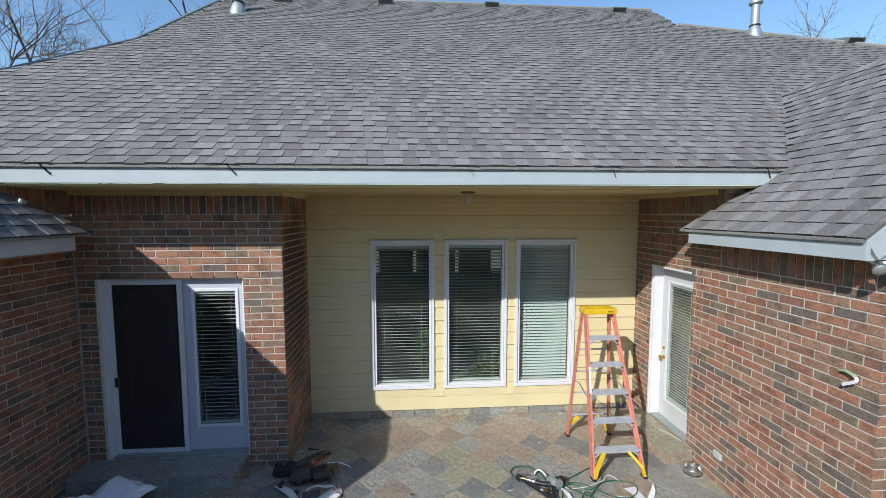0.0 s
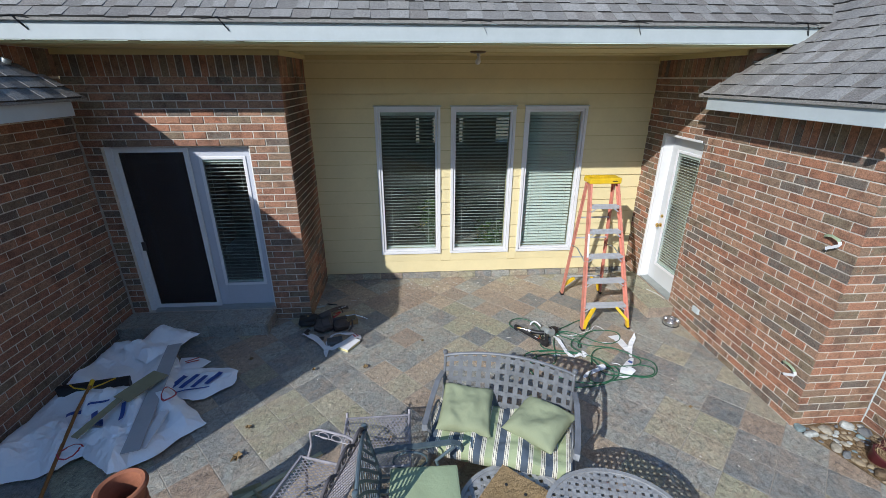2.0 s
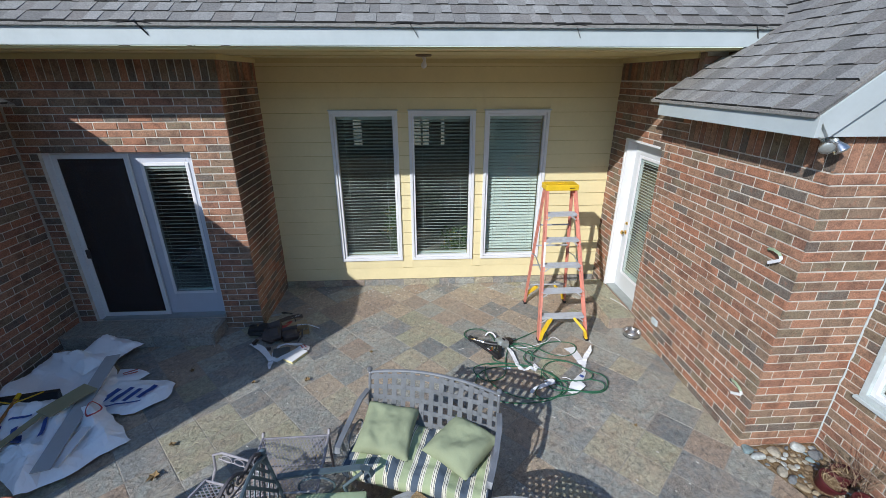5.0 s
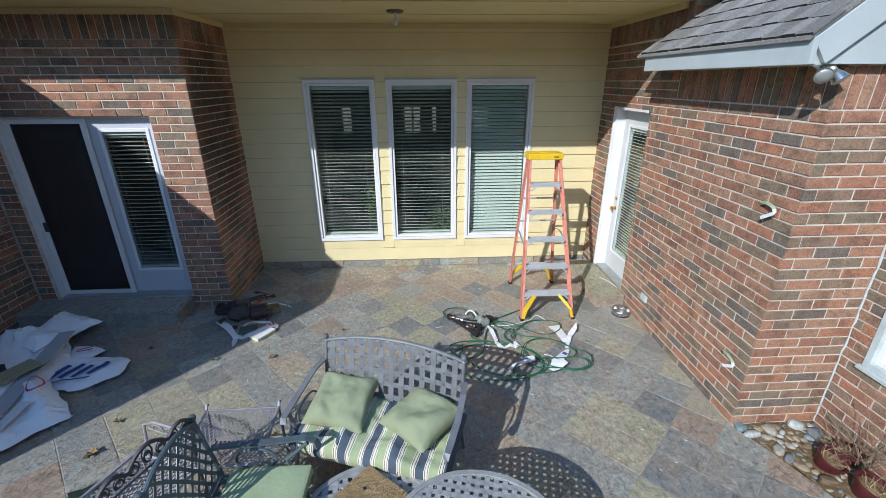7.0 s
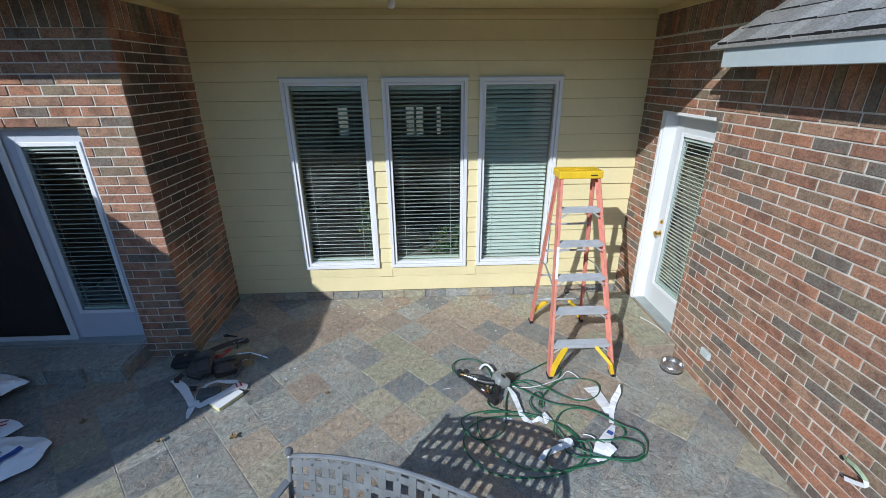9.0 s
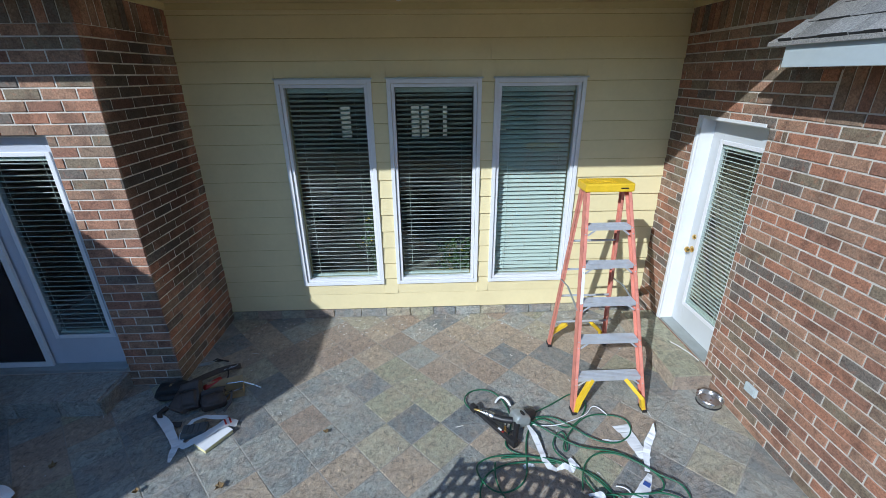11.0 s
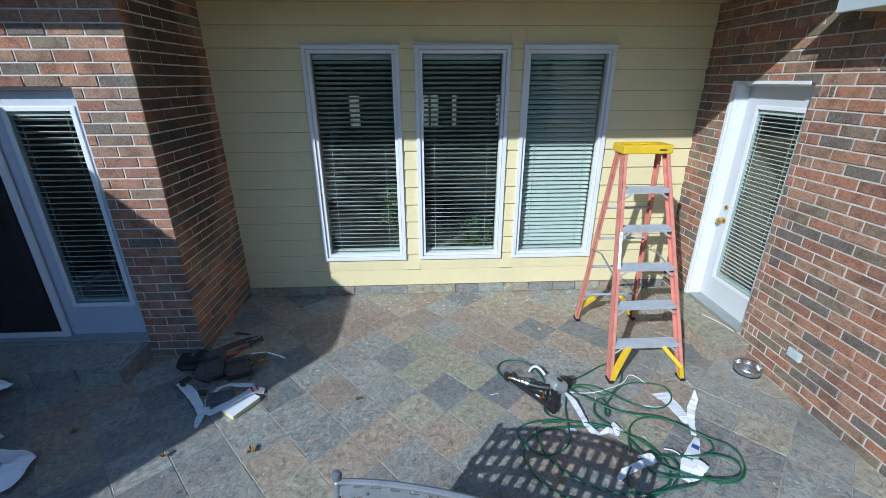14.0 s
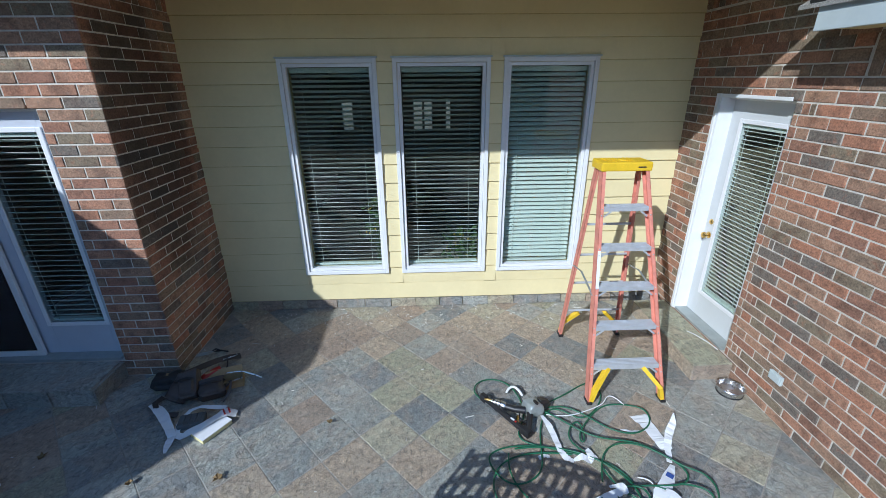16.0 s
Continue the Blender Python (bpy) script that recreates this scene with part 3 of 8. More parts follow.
def blinds(owner, m, x0, x1, z0, z1, y, tilt, pitch=0.0455, seed=0, depth=0.05):
    """A raised-nothing venetian blind: head rail, slats of their own, cords and a bottom rail."""
    rnd = random.Random(seed)
    bm = bmesh.new()
    box(bm, x0, x1, y - 0.025, y + 0.025, z1 - 0.045, z1, m, 0.003)
    part("head_rail", bm, BLIND, owner)
    bm = bmesh.new()
    box(bm, x0 + 0.003, x1 - 0.003, y - 0.022, y + 0.022, z0, z0 + 0.02, m, 0.003)
    part("bottom_rail", bm, BLIND, owner)
    w = x1 - x0 - 0.008
    bm = bmesh.new()
    n = 5
    ring = [(-depth / 2 + depth * k / (n - 1), 0.004 * (1 - (2 * k / (n - 1) - 1) ** 2)) for k in range(n)]
    a = [[bm.verts.new((sx * w / 2, p, q)) for p, q in ring] + [bm.verts.new((sx * w / 2, p, q - 0.0025)) for p, q in ring[::-1]] for sx in (-1, 1)]
    for k in range(2 * n):
        j = (k + 1) % (2 * n)
        bm.faces.new((a[0][k], a[0][j], a[1][j], a[1][k]))
    bm.faces.new(a[0][::-1])
    bm.faces.new(a[1])
    me = finish("slat", bm, BLIND)
    z = z1 - 0.07
    while z > z0 + 0.03:
        piece("slat", me, owner, m @ Matrix.Translation(((x0 + x1) / 2, y, z)) @ Matrix.Rotation(radians(tilt + rnd.gauss(0, 1.2)), 4, "X") @ Matrix.Rotation(rnd.gauss(0, 0.002), 4, "Y"))
        z -= pitch
    for f in (0.14, 0.86):
        bm = bmesh.new()
        xx = x0 + (x1 - x0) * f
        tube(bm, [m @ Vector((xx, y + 0.027, z0 + 0.01)), m @ Vector((xx, y + 0.027, z1 - 0.03))], 0.002, 5)
        part("ladder_cord", bm, BLIND, owner)


# porch windows
for i, (a, b) in enumerate(hole_w):
    win = thing("window_%d" % (i + 1), "tall white-framed window with white venetian blinds", "window", kind="structure")
    m = along(b, SIDING_Y, -1, 0)
    w, z0, z1 = b - a, 0.42, 2.57
    bm = bmesh.new()
    ring_frame(bm, 0, w, z0, z1, 0.038, 0.001, 0.034, m)
    part("casing", bm, WHITE, win)
    bm = bmesh.new()
    ring_frame(bm, 0.041, w - 0.041, z0 + 0.041, z1 - 0.041, 0.030, -0.055, 0.016, m)
    part("sash", bm, SASH, win)
    bm = bmesh.new()
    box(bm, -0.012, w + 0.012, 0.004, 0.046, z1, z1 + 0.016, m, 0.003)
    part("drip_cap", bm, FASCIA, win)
    bm = bmesh.new()
    box(bm, 0.071, w - 0.071, -0.032, -0.027, z0 + 0.071, z1 - 0.071, m)
    g = part("pane", bm, GLASS, win)
    g.visible_shadow = False
    blinds(win, m, 0.075, w - 0.075, z0 + 0.077, z1 - 0.075, -0.085, (26, 26, -40)[i], seed=i)

# lap siding boards, cut round the windows, with butt joints
LAP = 0.1875


# darker lower-edge colour paints the shadow line under each lap
LAP_SHADE = simple("lap_edge_shade", (0.50, 0.41, 0.20), 0.9, 0, 0.2, 30, 0.1)


def board(bm, m, l, z, z1):
    """A lap board: thin at its top, thick at its foot, with a rounded-under lower edge."""
    prof = [(-0.001, z), (0.008, z - 0.002), (0.0155, z), (0.018, z + 0.005), (0.003, z1), (-0.001, z1)]
    a = [[bm.verts.new(m @ Vector((u, y, zz))) for y, zz in prof] for u in (0, l)]
    for k in range(6):
        j = (k + 1) % 6
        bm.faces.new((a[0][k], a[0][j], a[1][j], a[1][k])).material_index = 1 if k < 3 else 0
    bm.faces.new(a[0][::-1])
    bm.faces.new(a[1])


rnd = random.Random(21)
z, row = 0.105, 0
while z < SOFFIT_Z - 0.03:
    z1 = min(z + LAP, SOFFIT_Z)
    cuts = [COL_X + 0.004]
    for a, b in hole_w:
        if z + LAP > 0.42 and z < 2.57:
            cuts += [(a + 0.001), (b - 0.001)]
    joint = {1: 0.12, 3: 1.8, 13: 0.42, 14: 1.43, 15: -0.4}.get(row)
    cuts.append(RIGHT_X - 0.004)
    spans = list(zip(cuts[0::2], cuts[1::2]))
    if joint and len(spans) == 1:
        spans = [(cuts[0], joint - 0.001), (joint + 0.001, cuts[-1])]
    for p, q in spans:
        bm = bmesh.new()
        m = along(q, SIDING_Y, -1, 0)
        board(bm, m, q - p, z, z1 + 0.012 if z1 < SOFFIT_Z else z1)
        part("siding_board", bm, CREAM, wall_siding).data.materials.append(LAP_SHADE)
    # short closing strips over and under the window openings
    if z < 0.42 < z1 or z < 2.57 < z1:
        for a, b in hole_w:
            lo, hi = (z, 0.42) if z < 0.42 else (2.588, z1 + 0.012)
            if hi - lo > 0.01:
                bm = bmesh.new()
                box(bm, 0, b - a, -0.001, 0.010, lo, hi, along(b, SIDING_Y, -1, 0))
                part("siding_board", bm, CREAM, wall_siding)
    z += LAP
    row += 1

# slate skirting along the siding
rnd = random.Random(8)
x = COL_X + 0.01
base = thing("baseboard", "row of cut slate pieces along the wall foot", "skirting", kind="structure")
while x < RIGHT_X - 0.05:
    w = min(rnd.uniform(0.26, 0.34), RIGHT_X - 0.01 - x)
    bm = bmesh.new()
    box(bm, x, x + w - 0.006, SIDING_Y - 0.022 - rnd.uniform(0, 0.004), SIDING_Y - 0.001, 0.0, 0.1, None, 0.003)
    part("tile", bm, SLATE, base)
    x += w

# mouldings under the porch ceiling
for nm, x0, x1, y0, y1 in (("trim_siding", COL_X, RIGHT_X, SIDING_Y - 0.035, SIDING_Y - 0.012), ("trim_column", COL_X + 0.012, COL_X + 0.035, LEFT_Y - 0.03, SIDING_Y - 0.036),
                           ("trim_left", LEFT_X, COL_X + 0.011, LEFT_Y - 0.035, LEFT_Y - 0.012), ("trim_right", RIGHT_X - 0.035, RIGHT_X - 0.012, 4.3, SIDING_Y - 0.036)):
    bm = bmesh.new()
    box(bm, x0, x1, y0, y1, SOFFIT_Z - 0.055, SOFFIT_Z - 0.001, None, 0.004)
    structure(nm, bm, SOFFIT, "narrow painted moulding under the porch ceiling", "trim")
# joints of the ceiling boards
bm = bmesh.new()
for yy in (4.35, 5.15):
    box(bm, -3.6, 3.27, yy - 0.02, yy + 0.02, SOFFIT_Z - 0.006, SOFFIT_Z - 0.0005, None, 0.002)
for xx in (-2.4, 0.2, 2.2):
    box(bm, xx - 0.02, xx + 0.02, EAVE_Y + 0.08, 4.329, SOFFIT_Z - 0.006, SOFFIT_Z - 0.0005, None, 0.002)
structure("trim_battens", bm, SOFFIT, "thin painted battens over the ceiling board joints", "trim")

# double patio door with a sliding insect screen
door = thing("door_1", "grey glazed patio door beside a dark sliding insect screen", "door", kind="structure")
m = along(COL_X - 0.44, LEFT_Y, -1, 0)
W, Z0, Z1 = 1.57, STEP_Z, 2.255
bm = bmesh.new()
box(bm, 0, 0.03, -0.21, -0.052, Z0, Z1, m, 0.003)
box(bm, W - 0.07, W, -0.21, -0.04, Z0, Z1, m, 0.003)
box(bm, 0.03, W - 0.07, -0.21, -0.052, Z1 - 0.045, Z1, m, 0.003)
box(bm, 0.03, W - 0.07, -0.052, -0.030, Z1 - 0.020, Z1, m, 0.003)
part("door_frame", bm, WHITE, door)
bm = bmesh.new()
box(bm, 0.03, W - 0.07, -0.21, 0.0, Z0, Z0 + 0.026, m, 0.004)
part("threshold", bm, GREY_METAL, door)


def glazed_slab(owner, name, m, x0, x1, z0, z1, gx0, gx1, gz0, gz1, y0, y1, mat, tilt, seed, pitch=0.0455, depth=0.045):
    bm = bmesh.new()
    box(bm, x0, gx0, y0, y1, z0, z1, m, 0.002)
    box(bm, gx1, x1, y0, y1, z0, z1, m, 0.002)
    box(bm, gx0, gx1, y0, y1, z0, gz0, m, 0.002)
    box(bm, gx0, gx1, y0, y1, gz1, z1, m, 0.002)
    slab = part(name, bm, mat, owner)
    bm = bmesh.new()
    ring_frame(bm, gx0 - 0.022, gx1 + 0.022, gz0 - 0.022, gz1 + 0.022, 0.035, y1, y1 + 0.013, m, 0.004)
    part("glazing_bead", bm, SASH, slab)
    bm = bmesh.new()
    box(bm, gx0, gx1, y1 - 0.008, y1 - 0.004, gz0, gz1, m)
    g = part("pane", bm, GLASS, slab)
    g.visible_shadow = False
    blinds(slab, m, gx0 + 0.004, gx1 - 0.004, gz0 + 0.01, gz1 - 0.004, y0 + 0.012, tilt, pitch, seed, depth)
    return slab


glazed_slab(door, "door_slab", m, 0.032, 0.78, Z0 + 0.028, Z1 - 0.047, 0.115, 0.59, Z0 + 0.325, Z1 - 0.175, -0.155, -0.10, DOOR_GREY, 22, 31)
bm = bmesh.new()
box(bm, 0.782, 1.498, -0.20, -0.155, Z0 + 0.028, Z1 - 0.047, m, 0.002)
part("inner_door_slab", bm, ROOM, door, "dark closed door leaf behind the screen")
screen = bmesh.new()
ring_frame(screen, 0.70, 1.498, Z0 + 0.03, Z1 - 0.048, 0.05, -0.082, -0.056, m, 0.003, 0.048)
sc = part("screen_frame", screen, WHITE, door, "white sliding screen frame")
bm = bmesh.new()
box(bm, 0.75, 1.448, -0.071, -0.068, Z0 + 0.078, Z1 - 0.098, m)
part("screen_mesh", bm, SCREEN, sc, "dark brown insect mesh")
bm = bmesh.new()
box(bm, 1.42, 1.462, -0.056, -0.034, 0.99, 1.10, m, 0.006)
part("screen_latch", bm, BLACK, sc)
bm = bmesh.new()
ring_frame(bm, 0.87, 1.38, 0.50, 2.06, 0.05, -0.1545, -0.145, m, 0.003)
part("door_panel_trim", bm, DOOR_GREY, door)

# single glazed door in the sunlit wall
door2 = thing("door_2", "white glazed door with blinds and brass knob", "door", kind="structure")
m = along(RIGHT_X, 4.66, 0, 1)
W, Z0, Z1 = 0.82, STEP_Z, 2.255
bm = bmesh.new()
box(bm, 0, 0.03, -0.2, -0.075, Z0, Z1, m, 0.003)
box(bm, W - 0.055, W, -0.2, 0.014, Z0, Z1, m, 0.004)
box(bm, W - 0.030, W + 0.004, 0.014, 0.024, Z0, Z1, m, 0.003)
box(bm, 0.03, W - 0.055, -0.2, -0.060, Z1 - 0.045, Z1, m, 0.003)
box(bm, 0.03, W - 0.055, -0.06, 0.012, Z1 - 0.026, Z1, m, 0.003)
part("door_frame", bm, WHITE, door2)
bm = bmesh.new()
box(bm, 0.03, W - 0.055, -0.2, 0.01, Z0, Z0 + 0.022, m, 0.004)
part("threshold", bm, GREY_METAL, door2)
slab = glazed_slab(door2, "door_slab", m, 0.032, W - 0.057, Z0 + 0.024, Z1 - 0.047, 0.115, 0.615, Z0 + 0.28, Z1 - 0.215, -0.155, -0.11, DOOR_WHITE, 14, 32, 0.036, 0.028)
for zz, rr in ((0.98, 0.03), (1.11, 0.022)):
    bm = bmesh.new()
    mk = m @ Matrix.Translation((W - 0.13, -0.11, zz + 0.02)) @ Matrix.Rotation(radians(-90), 4, "X")
    prof = [(rr * 1.05, 0), (rr * 1.05, 0.006), (rr * 0.45, 0.012), (rr * 0.45, 0.03), (rr, 0.042), (rr * 0.95, 0.06), (rr * 0.4, 0.068)] if rr > 0.025 else [(rr * 1.1, 0), (rr * 1.1, 0.012), (rr * 0.7, 0.018), (rr * 0.3, 0.02)]
    lathe(bm, prof, 18, mk)
    part("door_knob" if rr > 0.025 else "deadbolt", bm, BRASS, slab, "", True)

# window over the planting bed
win = thing("window_4", "white-framed window in the brick side wall with blinds", "window", kind="structure")
a, b, z0, z1 = hole_w4
m = along(FAR_X, -1.5 + a, 0, 1)
w = b - a
bm = bmesh.new()
ring_frame(bm, 0, w, z0, z1, 0.045, -0.06, 0.012, m)
part("casing", bm, CAULK, win)
bm = bmesh.new()
ring_frame(bm, 0.045, w - 0.045, z0 + 0.045, z1 - 0.045, 0.032, -0.09, -0.02, m)
part("sash", bm, SASH, win)
bm = bmesh.new()
box(bm, -0.02, w + 0.02, 0.0, 0.035, z0 - 0.03, z0 - 0.001, m, 0.004)
part("window_sill", bm, CAULK, win)
bm = bmesh.new()
box(bm, 0.077, w - 0.077, -0.06, -0.055, z0 + 0.077, z1 - 0.077, m)
g = part("pane", bm, GLASS, win)
g.visible_shadow = False
blinds(win, m, 0.08, w - 0.08, z0 + 0.08, z1 - 0.08, -0.125, 24, seed=9)
bm = bmesh.new()
rj = random.Random(60)
tube(bm, [(FAR_X - 0.010 + rj.uniform(-0.003, 0.003), FRONT_Y - 0.010 + rj.uniform(-0.003, 0.003), z * 0.042) for z in range(0, 63)], [rj.uniform(0.004, 0.009) for _ in range(63)], 7)
structure("trim_caulk", bm, CAULK, "white caulk bead in the brick inner corner", "trim")

# gable rake of the right wing
bm = bmesh.new()
pts = [(2.999, 2.633), (5.2, 2.633), (5.2, 4.48), (2.999, 2.79)]
lo = [bm.verts.new((x, 2.568, z)) for x, z in pts]
hi = [bm.verts.new((x, 2.594, z)) for x, z in pts]
bm.faces.new(lo)
bm.faces.new(hi[::-1])
for i in range(4):
    j = (i + 1) % 4
    bm.faces.new((lo[i], lo[j], hi[j], hi[i]))
structure("trim_gable", bm, FASCIA, "pale painted gable end panel of the wing", "gable")
bm = bmesh.new()
mr = Matrix.Translation((2.958, 2.55, 2.765)) @ Matrix.Rotation(-math.atan(R_SLOPE), 4, "Y")
box(bm, 0.0, 2.9, -0.012, 0.015, -0.17, -0.01, mr, 0.004)
structure("trim_rake", bm, FASCIA, "pale painted sloping rake board", "fascia")
bm = bmesh.new()
box(bm, 3.0, 5.0, 2.596, FRONT_Y, 2.636, 2.652)
structure("soffit_gable", bm, SOFFIT, "narrow soffit under the gable end", "soffit")
# dark drip edge under the main shingles
bm = bmesh.new()
box(bm, -6.4, 3.74, EAVE_Y + 0.012, EAVE_Y + 0.03, 3.362, 3.38)
structure("trim_drip_edge", bm, BLACK, "dark metal drip edge along the eave", "trim")

# concrete steps faced with slate
for nm, x0, x1, y0, y1, lab in (("door_step", LEFT_X + 0.01, -1.93, 4.45, LEFT_Y - 0.002, "low grey slate-faced step below the patio door"), ("door_step", 2.93, RIGHT_X - 0.01, 4.52, 5.62, "small tan slate-faced step below the glazed door")):
    st = thing(nm, lab, "step")
    tread_mat, riser_mat = (SLATES["olive"], SLATES["rust"]) if x0 > 0 else (SLATES["grey"], SLATES["grey"])
    bm = bmesh.new()
    box(bm, x0 + 0.012, x1, y0 + 0.012, y1, 0.0, STEP_Z - 0.016)
    part("body", bm, GROUT, st)
    rnd = random.Random(4)
    nx, ny = max(1, round((x1 - x0) / 0.34)), max(1, round((y1 - y0) / 0.34))
    for i in range(nx):
        for j in range(ny):
            bm = bmesh.new()
            dx, dy = (x1 - x0) / nx, (y1 - y0) / ny
            box(bm, x0 - 0.008 + i * dx, x0 - 0.012 + (i + 1) * dx, y0 - 0.008 + j * dy, y0 - 0.012 + (j + 1) * dy, STEP_Z - 0.016, STEP_Z - rnd.uniform(0, 0.002), None, 0.004)
            part("tread_tile", bm, tread_mat, st)
    for i in range(nx):
        bm = bmesh.new()
        dx = (x1 - x0) / nx
        box(bm, x0 + i * dx + 0.012, x0 + (i + 1) * dx - 0.004, y0, y0 + 0.012, 0.0, STEP_Z - 0.018)
        part("riser_tile", bm, riser_mat, st)
    for j in range(ny):
        bm = bmesh.new()
        dy = (y1 - y0) / ny
        xx = x0 if x0 > 0 else x1
        box(bm, xx, xx + 0.011, y0 + j * dy + 0.003, y0 + (j + 1) * dy - 0.003, 0.0, STEP_Z - 0.018)
        part("riser_tile", bm, riser_mat, st)

# added filler board closes the light gap between the wing roof and main eave
bm = bmesh.new()
box(bm, RIGHT_X + 0.01, 4.5, FRONT_Y + 1.62, FRONT_Y + 1.66, 2.7, SOFFIT_Z - 0.002)
structure("trim_flashing", bm, BRICK, "brick-coloured filler board added to close the gap between the roofs", "flashing")

# ---------------------------------------------------------------- stepladder
ORANGE = simple("orange_fibreglass", (0.60, 0.225, 0.165), 0.55, 0, 0.22, 14, 0.08)
YELLOW = simple("yellow_plastic", (0.72, 0.47, 0.02), 0.45, 0, 0.12, 12, 0.05)
ALU = simple("aluminium", (0.50, 0.52, 0.55), 0.45, 0.35, 0.12, 18, 0.05)
PAPER = simple("paper", (0.72, 0.72, 0.73), 0.7, 0, 0.06, 12, 0.05)


def channel(bm, a, b, w, d, t=0.004, side=1):
    """A C-shaped rail from a to b: web w across (along x), flanges d deep along y."""
    a, b = Vector(a), Vector(b)
    for (x0, x1, y0, y1) in ((-w / 2 if side > 0 else w / 2 - t, -w / 2 + t if side > 0 else w / 2, -d / 2, d / 2), (-w / 2, w / 2, -d / 2, -d / 2 + t), (-w / 2, w / 2, d / 2 - t, d / 2)):
        v = [bm.verts.new(p + Vector((x, y, 0))) for p in (a, b) for x, y in ((x0, y0), (x1, y0), (x1, y1), (x0, y1))]
        for q in ((0, 3, 2, 1), (4, 5, 6, 7), (0, 1, 5, 4), (1, 2, 6, 5), (2, 3, 7, 6), (3, 0, 4, 7)):
            bm.faces.new([v[i] for i in q])


ladder = thing("stepladder", "orange fibreglass stepladder with yellow top and metal treads, standing open", "ladder")
LT = 1.735
FL, FR, BL, BR = (1.975, 4.31), (2.565, 4.31), (2.03, 5.25), (2.60, 5.25)
TL, TR = (2.105, 4.93), (2.445, 4.93)


def lerp(a, b, k):
    return tuple(p + (q - p) * k for p, q in zip(a, b))


for nm, foot, head, side, dy in (("front_rail", FL, TL, 1, 0), ("front_rail", FR, TR, -1, 0), ("rear_rail", BL, TL, 1, 0.10), ("rear_rail", BR, TR, -1, 0.10)):
    bm = bmesh.new()
    wd = (0.028, 0.075) if nm == "front_rail" else (0.024, 0.055)
    channel(bm, (*foot, 0.012), (head[0], head[1] + dy, LT), *wd, side=side)
    rail = part(nm, bm, ORANGE, ladder)
    bm = bmesh.new()
    box(bm, foot[0] - 0.02, foot[0] + 0.02, foot[1] - 0.045, foot[1] + 0.045, 0.0, 0.022, None, 0.004)
    part("foot_pad", bm, BLACK, rail)
for i in range(5):
    z = 0.292 * (i + 1)
    k = z / LT
    a, b = lerp(FL, TL, k), lerp(FR, TR, k)
    bm = bmesh.new()
    x0, x1, y = a[0] + 0.014, b[0] - 0.014, a[1]
    box(bm, x0, x1, y - 0.045, y + 0.045, z - 0.004, z, None)
    for r in range(6):
        yy = y - 0.04 + r * 0.016
        box(bm, x0, x1, yy, yy + 0.006, z, z + 0.003)
    box(bm, x0, x1, y - 0.047, y - 0.043, z - 0.032, z + 0.001)
    box(bm, x0, x1, y + 0.043, y + 0.047, z - 0.032, z + 0.001)
    tread = part("tread", bm, ALU, ladder)
    for xe, s in ((x0, 1), (x1, -1)):
        bm = bmesh.new()
        tube(bm, [(xe + s * 0.004, y - 0.046, z - 0.075), (xe + s * 0.06, y - 0.046, z - 0.03)], 0.004, 4, flat=(0.004, 0.014))
        part("knee_brace", bm, ALU, tread)
        for dz in (-0.012, -0.06):
            bm = bmesh.new()
            kk = (z + dz) / LT
            c = lerp(FL, TL, kk) if s > 0 else lerp(FR, TR, kk)
            lathe(bm, [(0.006, 0), (0.006, 0.003), (0.003, 0.005)], 8, Matrix.Translation((c[0], c[1] - 0.0375, z + dz)) @ Matrix.Rotation(radians(90), 4, "X"))
            part("rivet", bm, GREY_METAL, tread)
for z in (0.30, 0.62, 0.92, 1.22):
    k = z / LT
    a, b = lerp(BL, TL, k), lerp(BR, TR, k)
    y = a[1] + 0.10 * k
    bm = bmesh.new()
    tube(bm, [(a[0], y, z), (b[0], y, z)], 0.011, 8)
    part("rear_bar", bm, ALU, ladder)
# yellow corner braces under the lowest tread and bar
for foot, head, s, dy in ((FL, TL, 1, -0.02), (FR, TR, -1, -0.02), (BL, TL, 1, 0.03), (BR, TR, -1, 0.03)):
    bm = bmesh.new()
    k = 0.285 / LT
    top = lerp(foot, head, k)
    tube(bm, [(foot[0] + s * 0.012, foot[1] + dy, 0.03), (foot[0] + s * 0.035, foot[1] + dy, 0.13), (top[0] + s * 0.14, top[1] + dy, 0.268)], 0.004, flat=(0.03, 0.045))
    part("corner_brace", bm, YELLOW, ladder, "yellow plastic corner brace")
# spreaders
for s, a, b in ((1, FL, BL), (-1, FR, BR)):
    z = 0.80
    p = lerp(a, TL if s > 0 else TR, z / LT)
    q = lerp(b, TL if s > 0 else TR, z / LT)
    bm = bmesh.new()
    tube(bm, [(p[0] - s * 0.016, p[1], z), (p[0] - s * 0.01, (p[1] + q[1]) / 2 + 0.04, z + 0.07), (q[0] - s * 0.016, q[1] + 0.05, z + 0.01)], 0.004, flat=(0.016, 0.004))
    part("spreader", bm, GREY_METAL, ladder)
bm = bmesh.new()
box(bm, 2.075, 2.475, 4.875, 5.085, LT - 0.015, LT + 0.055, None, 0.012)
cap = part("top_cap", bm, YELLOW, ladder, "worn yellow moulded top")
bm = bmesh.new()
box(bm, 2.36, 2.42, 4.87, 4.876, LT + 0.014, LT + 0.022)
part("slot", bm, BLACK, cap)
bm = bmesh.new()
for xx in (2.13, 2.16, 2.19, 2.22, 2.30, 2.33):
    box(bm, xx, xx + 0.012, 4.91, 5.05, LT + 0.055, LT + 0.062, None, 0.003)
lathe(bm, [(0.035, 0), (0.035, 0.008), (0.028, 0.01)], 16, Matrix.Translation((2.275, 4.98, LT + 0.054)))
part("tool_tray", bm, YELLOW, cap)
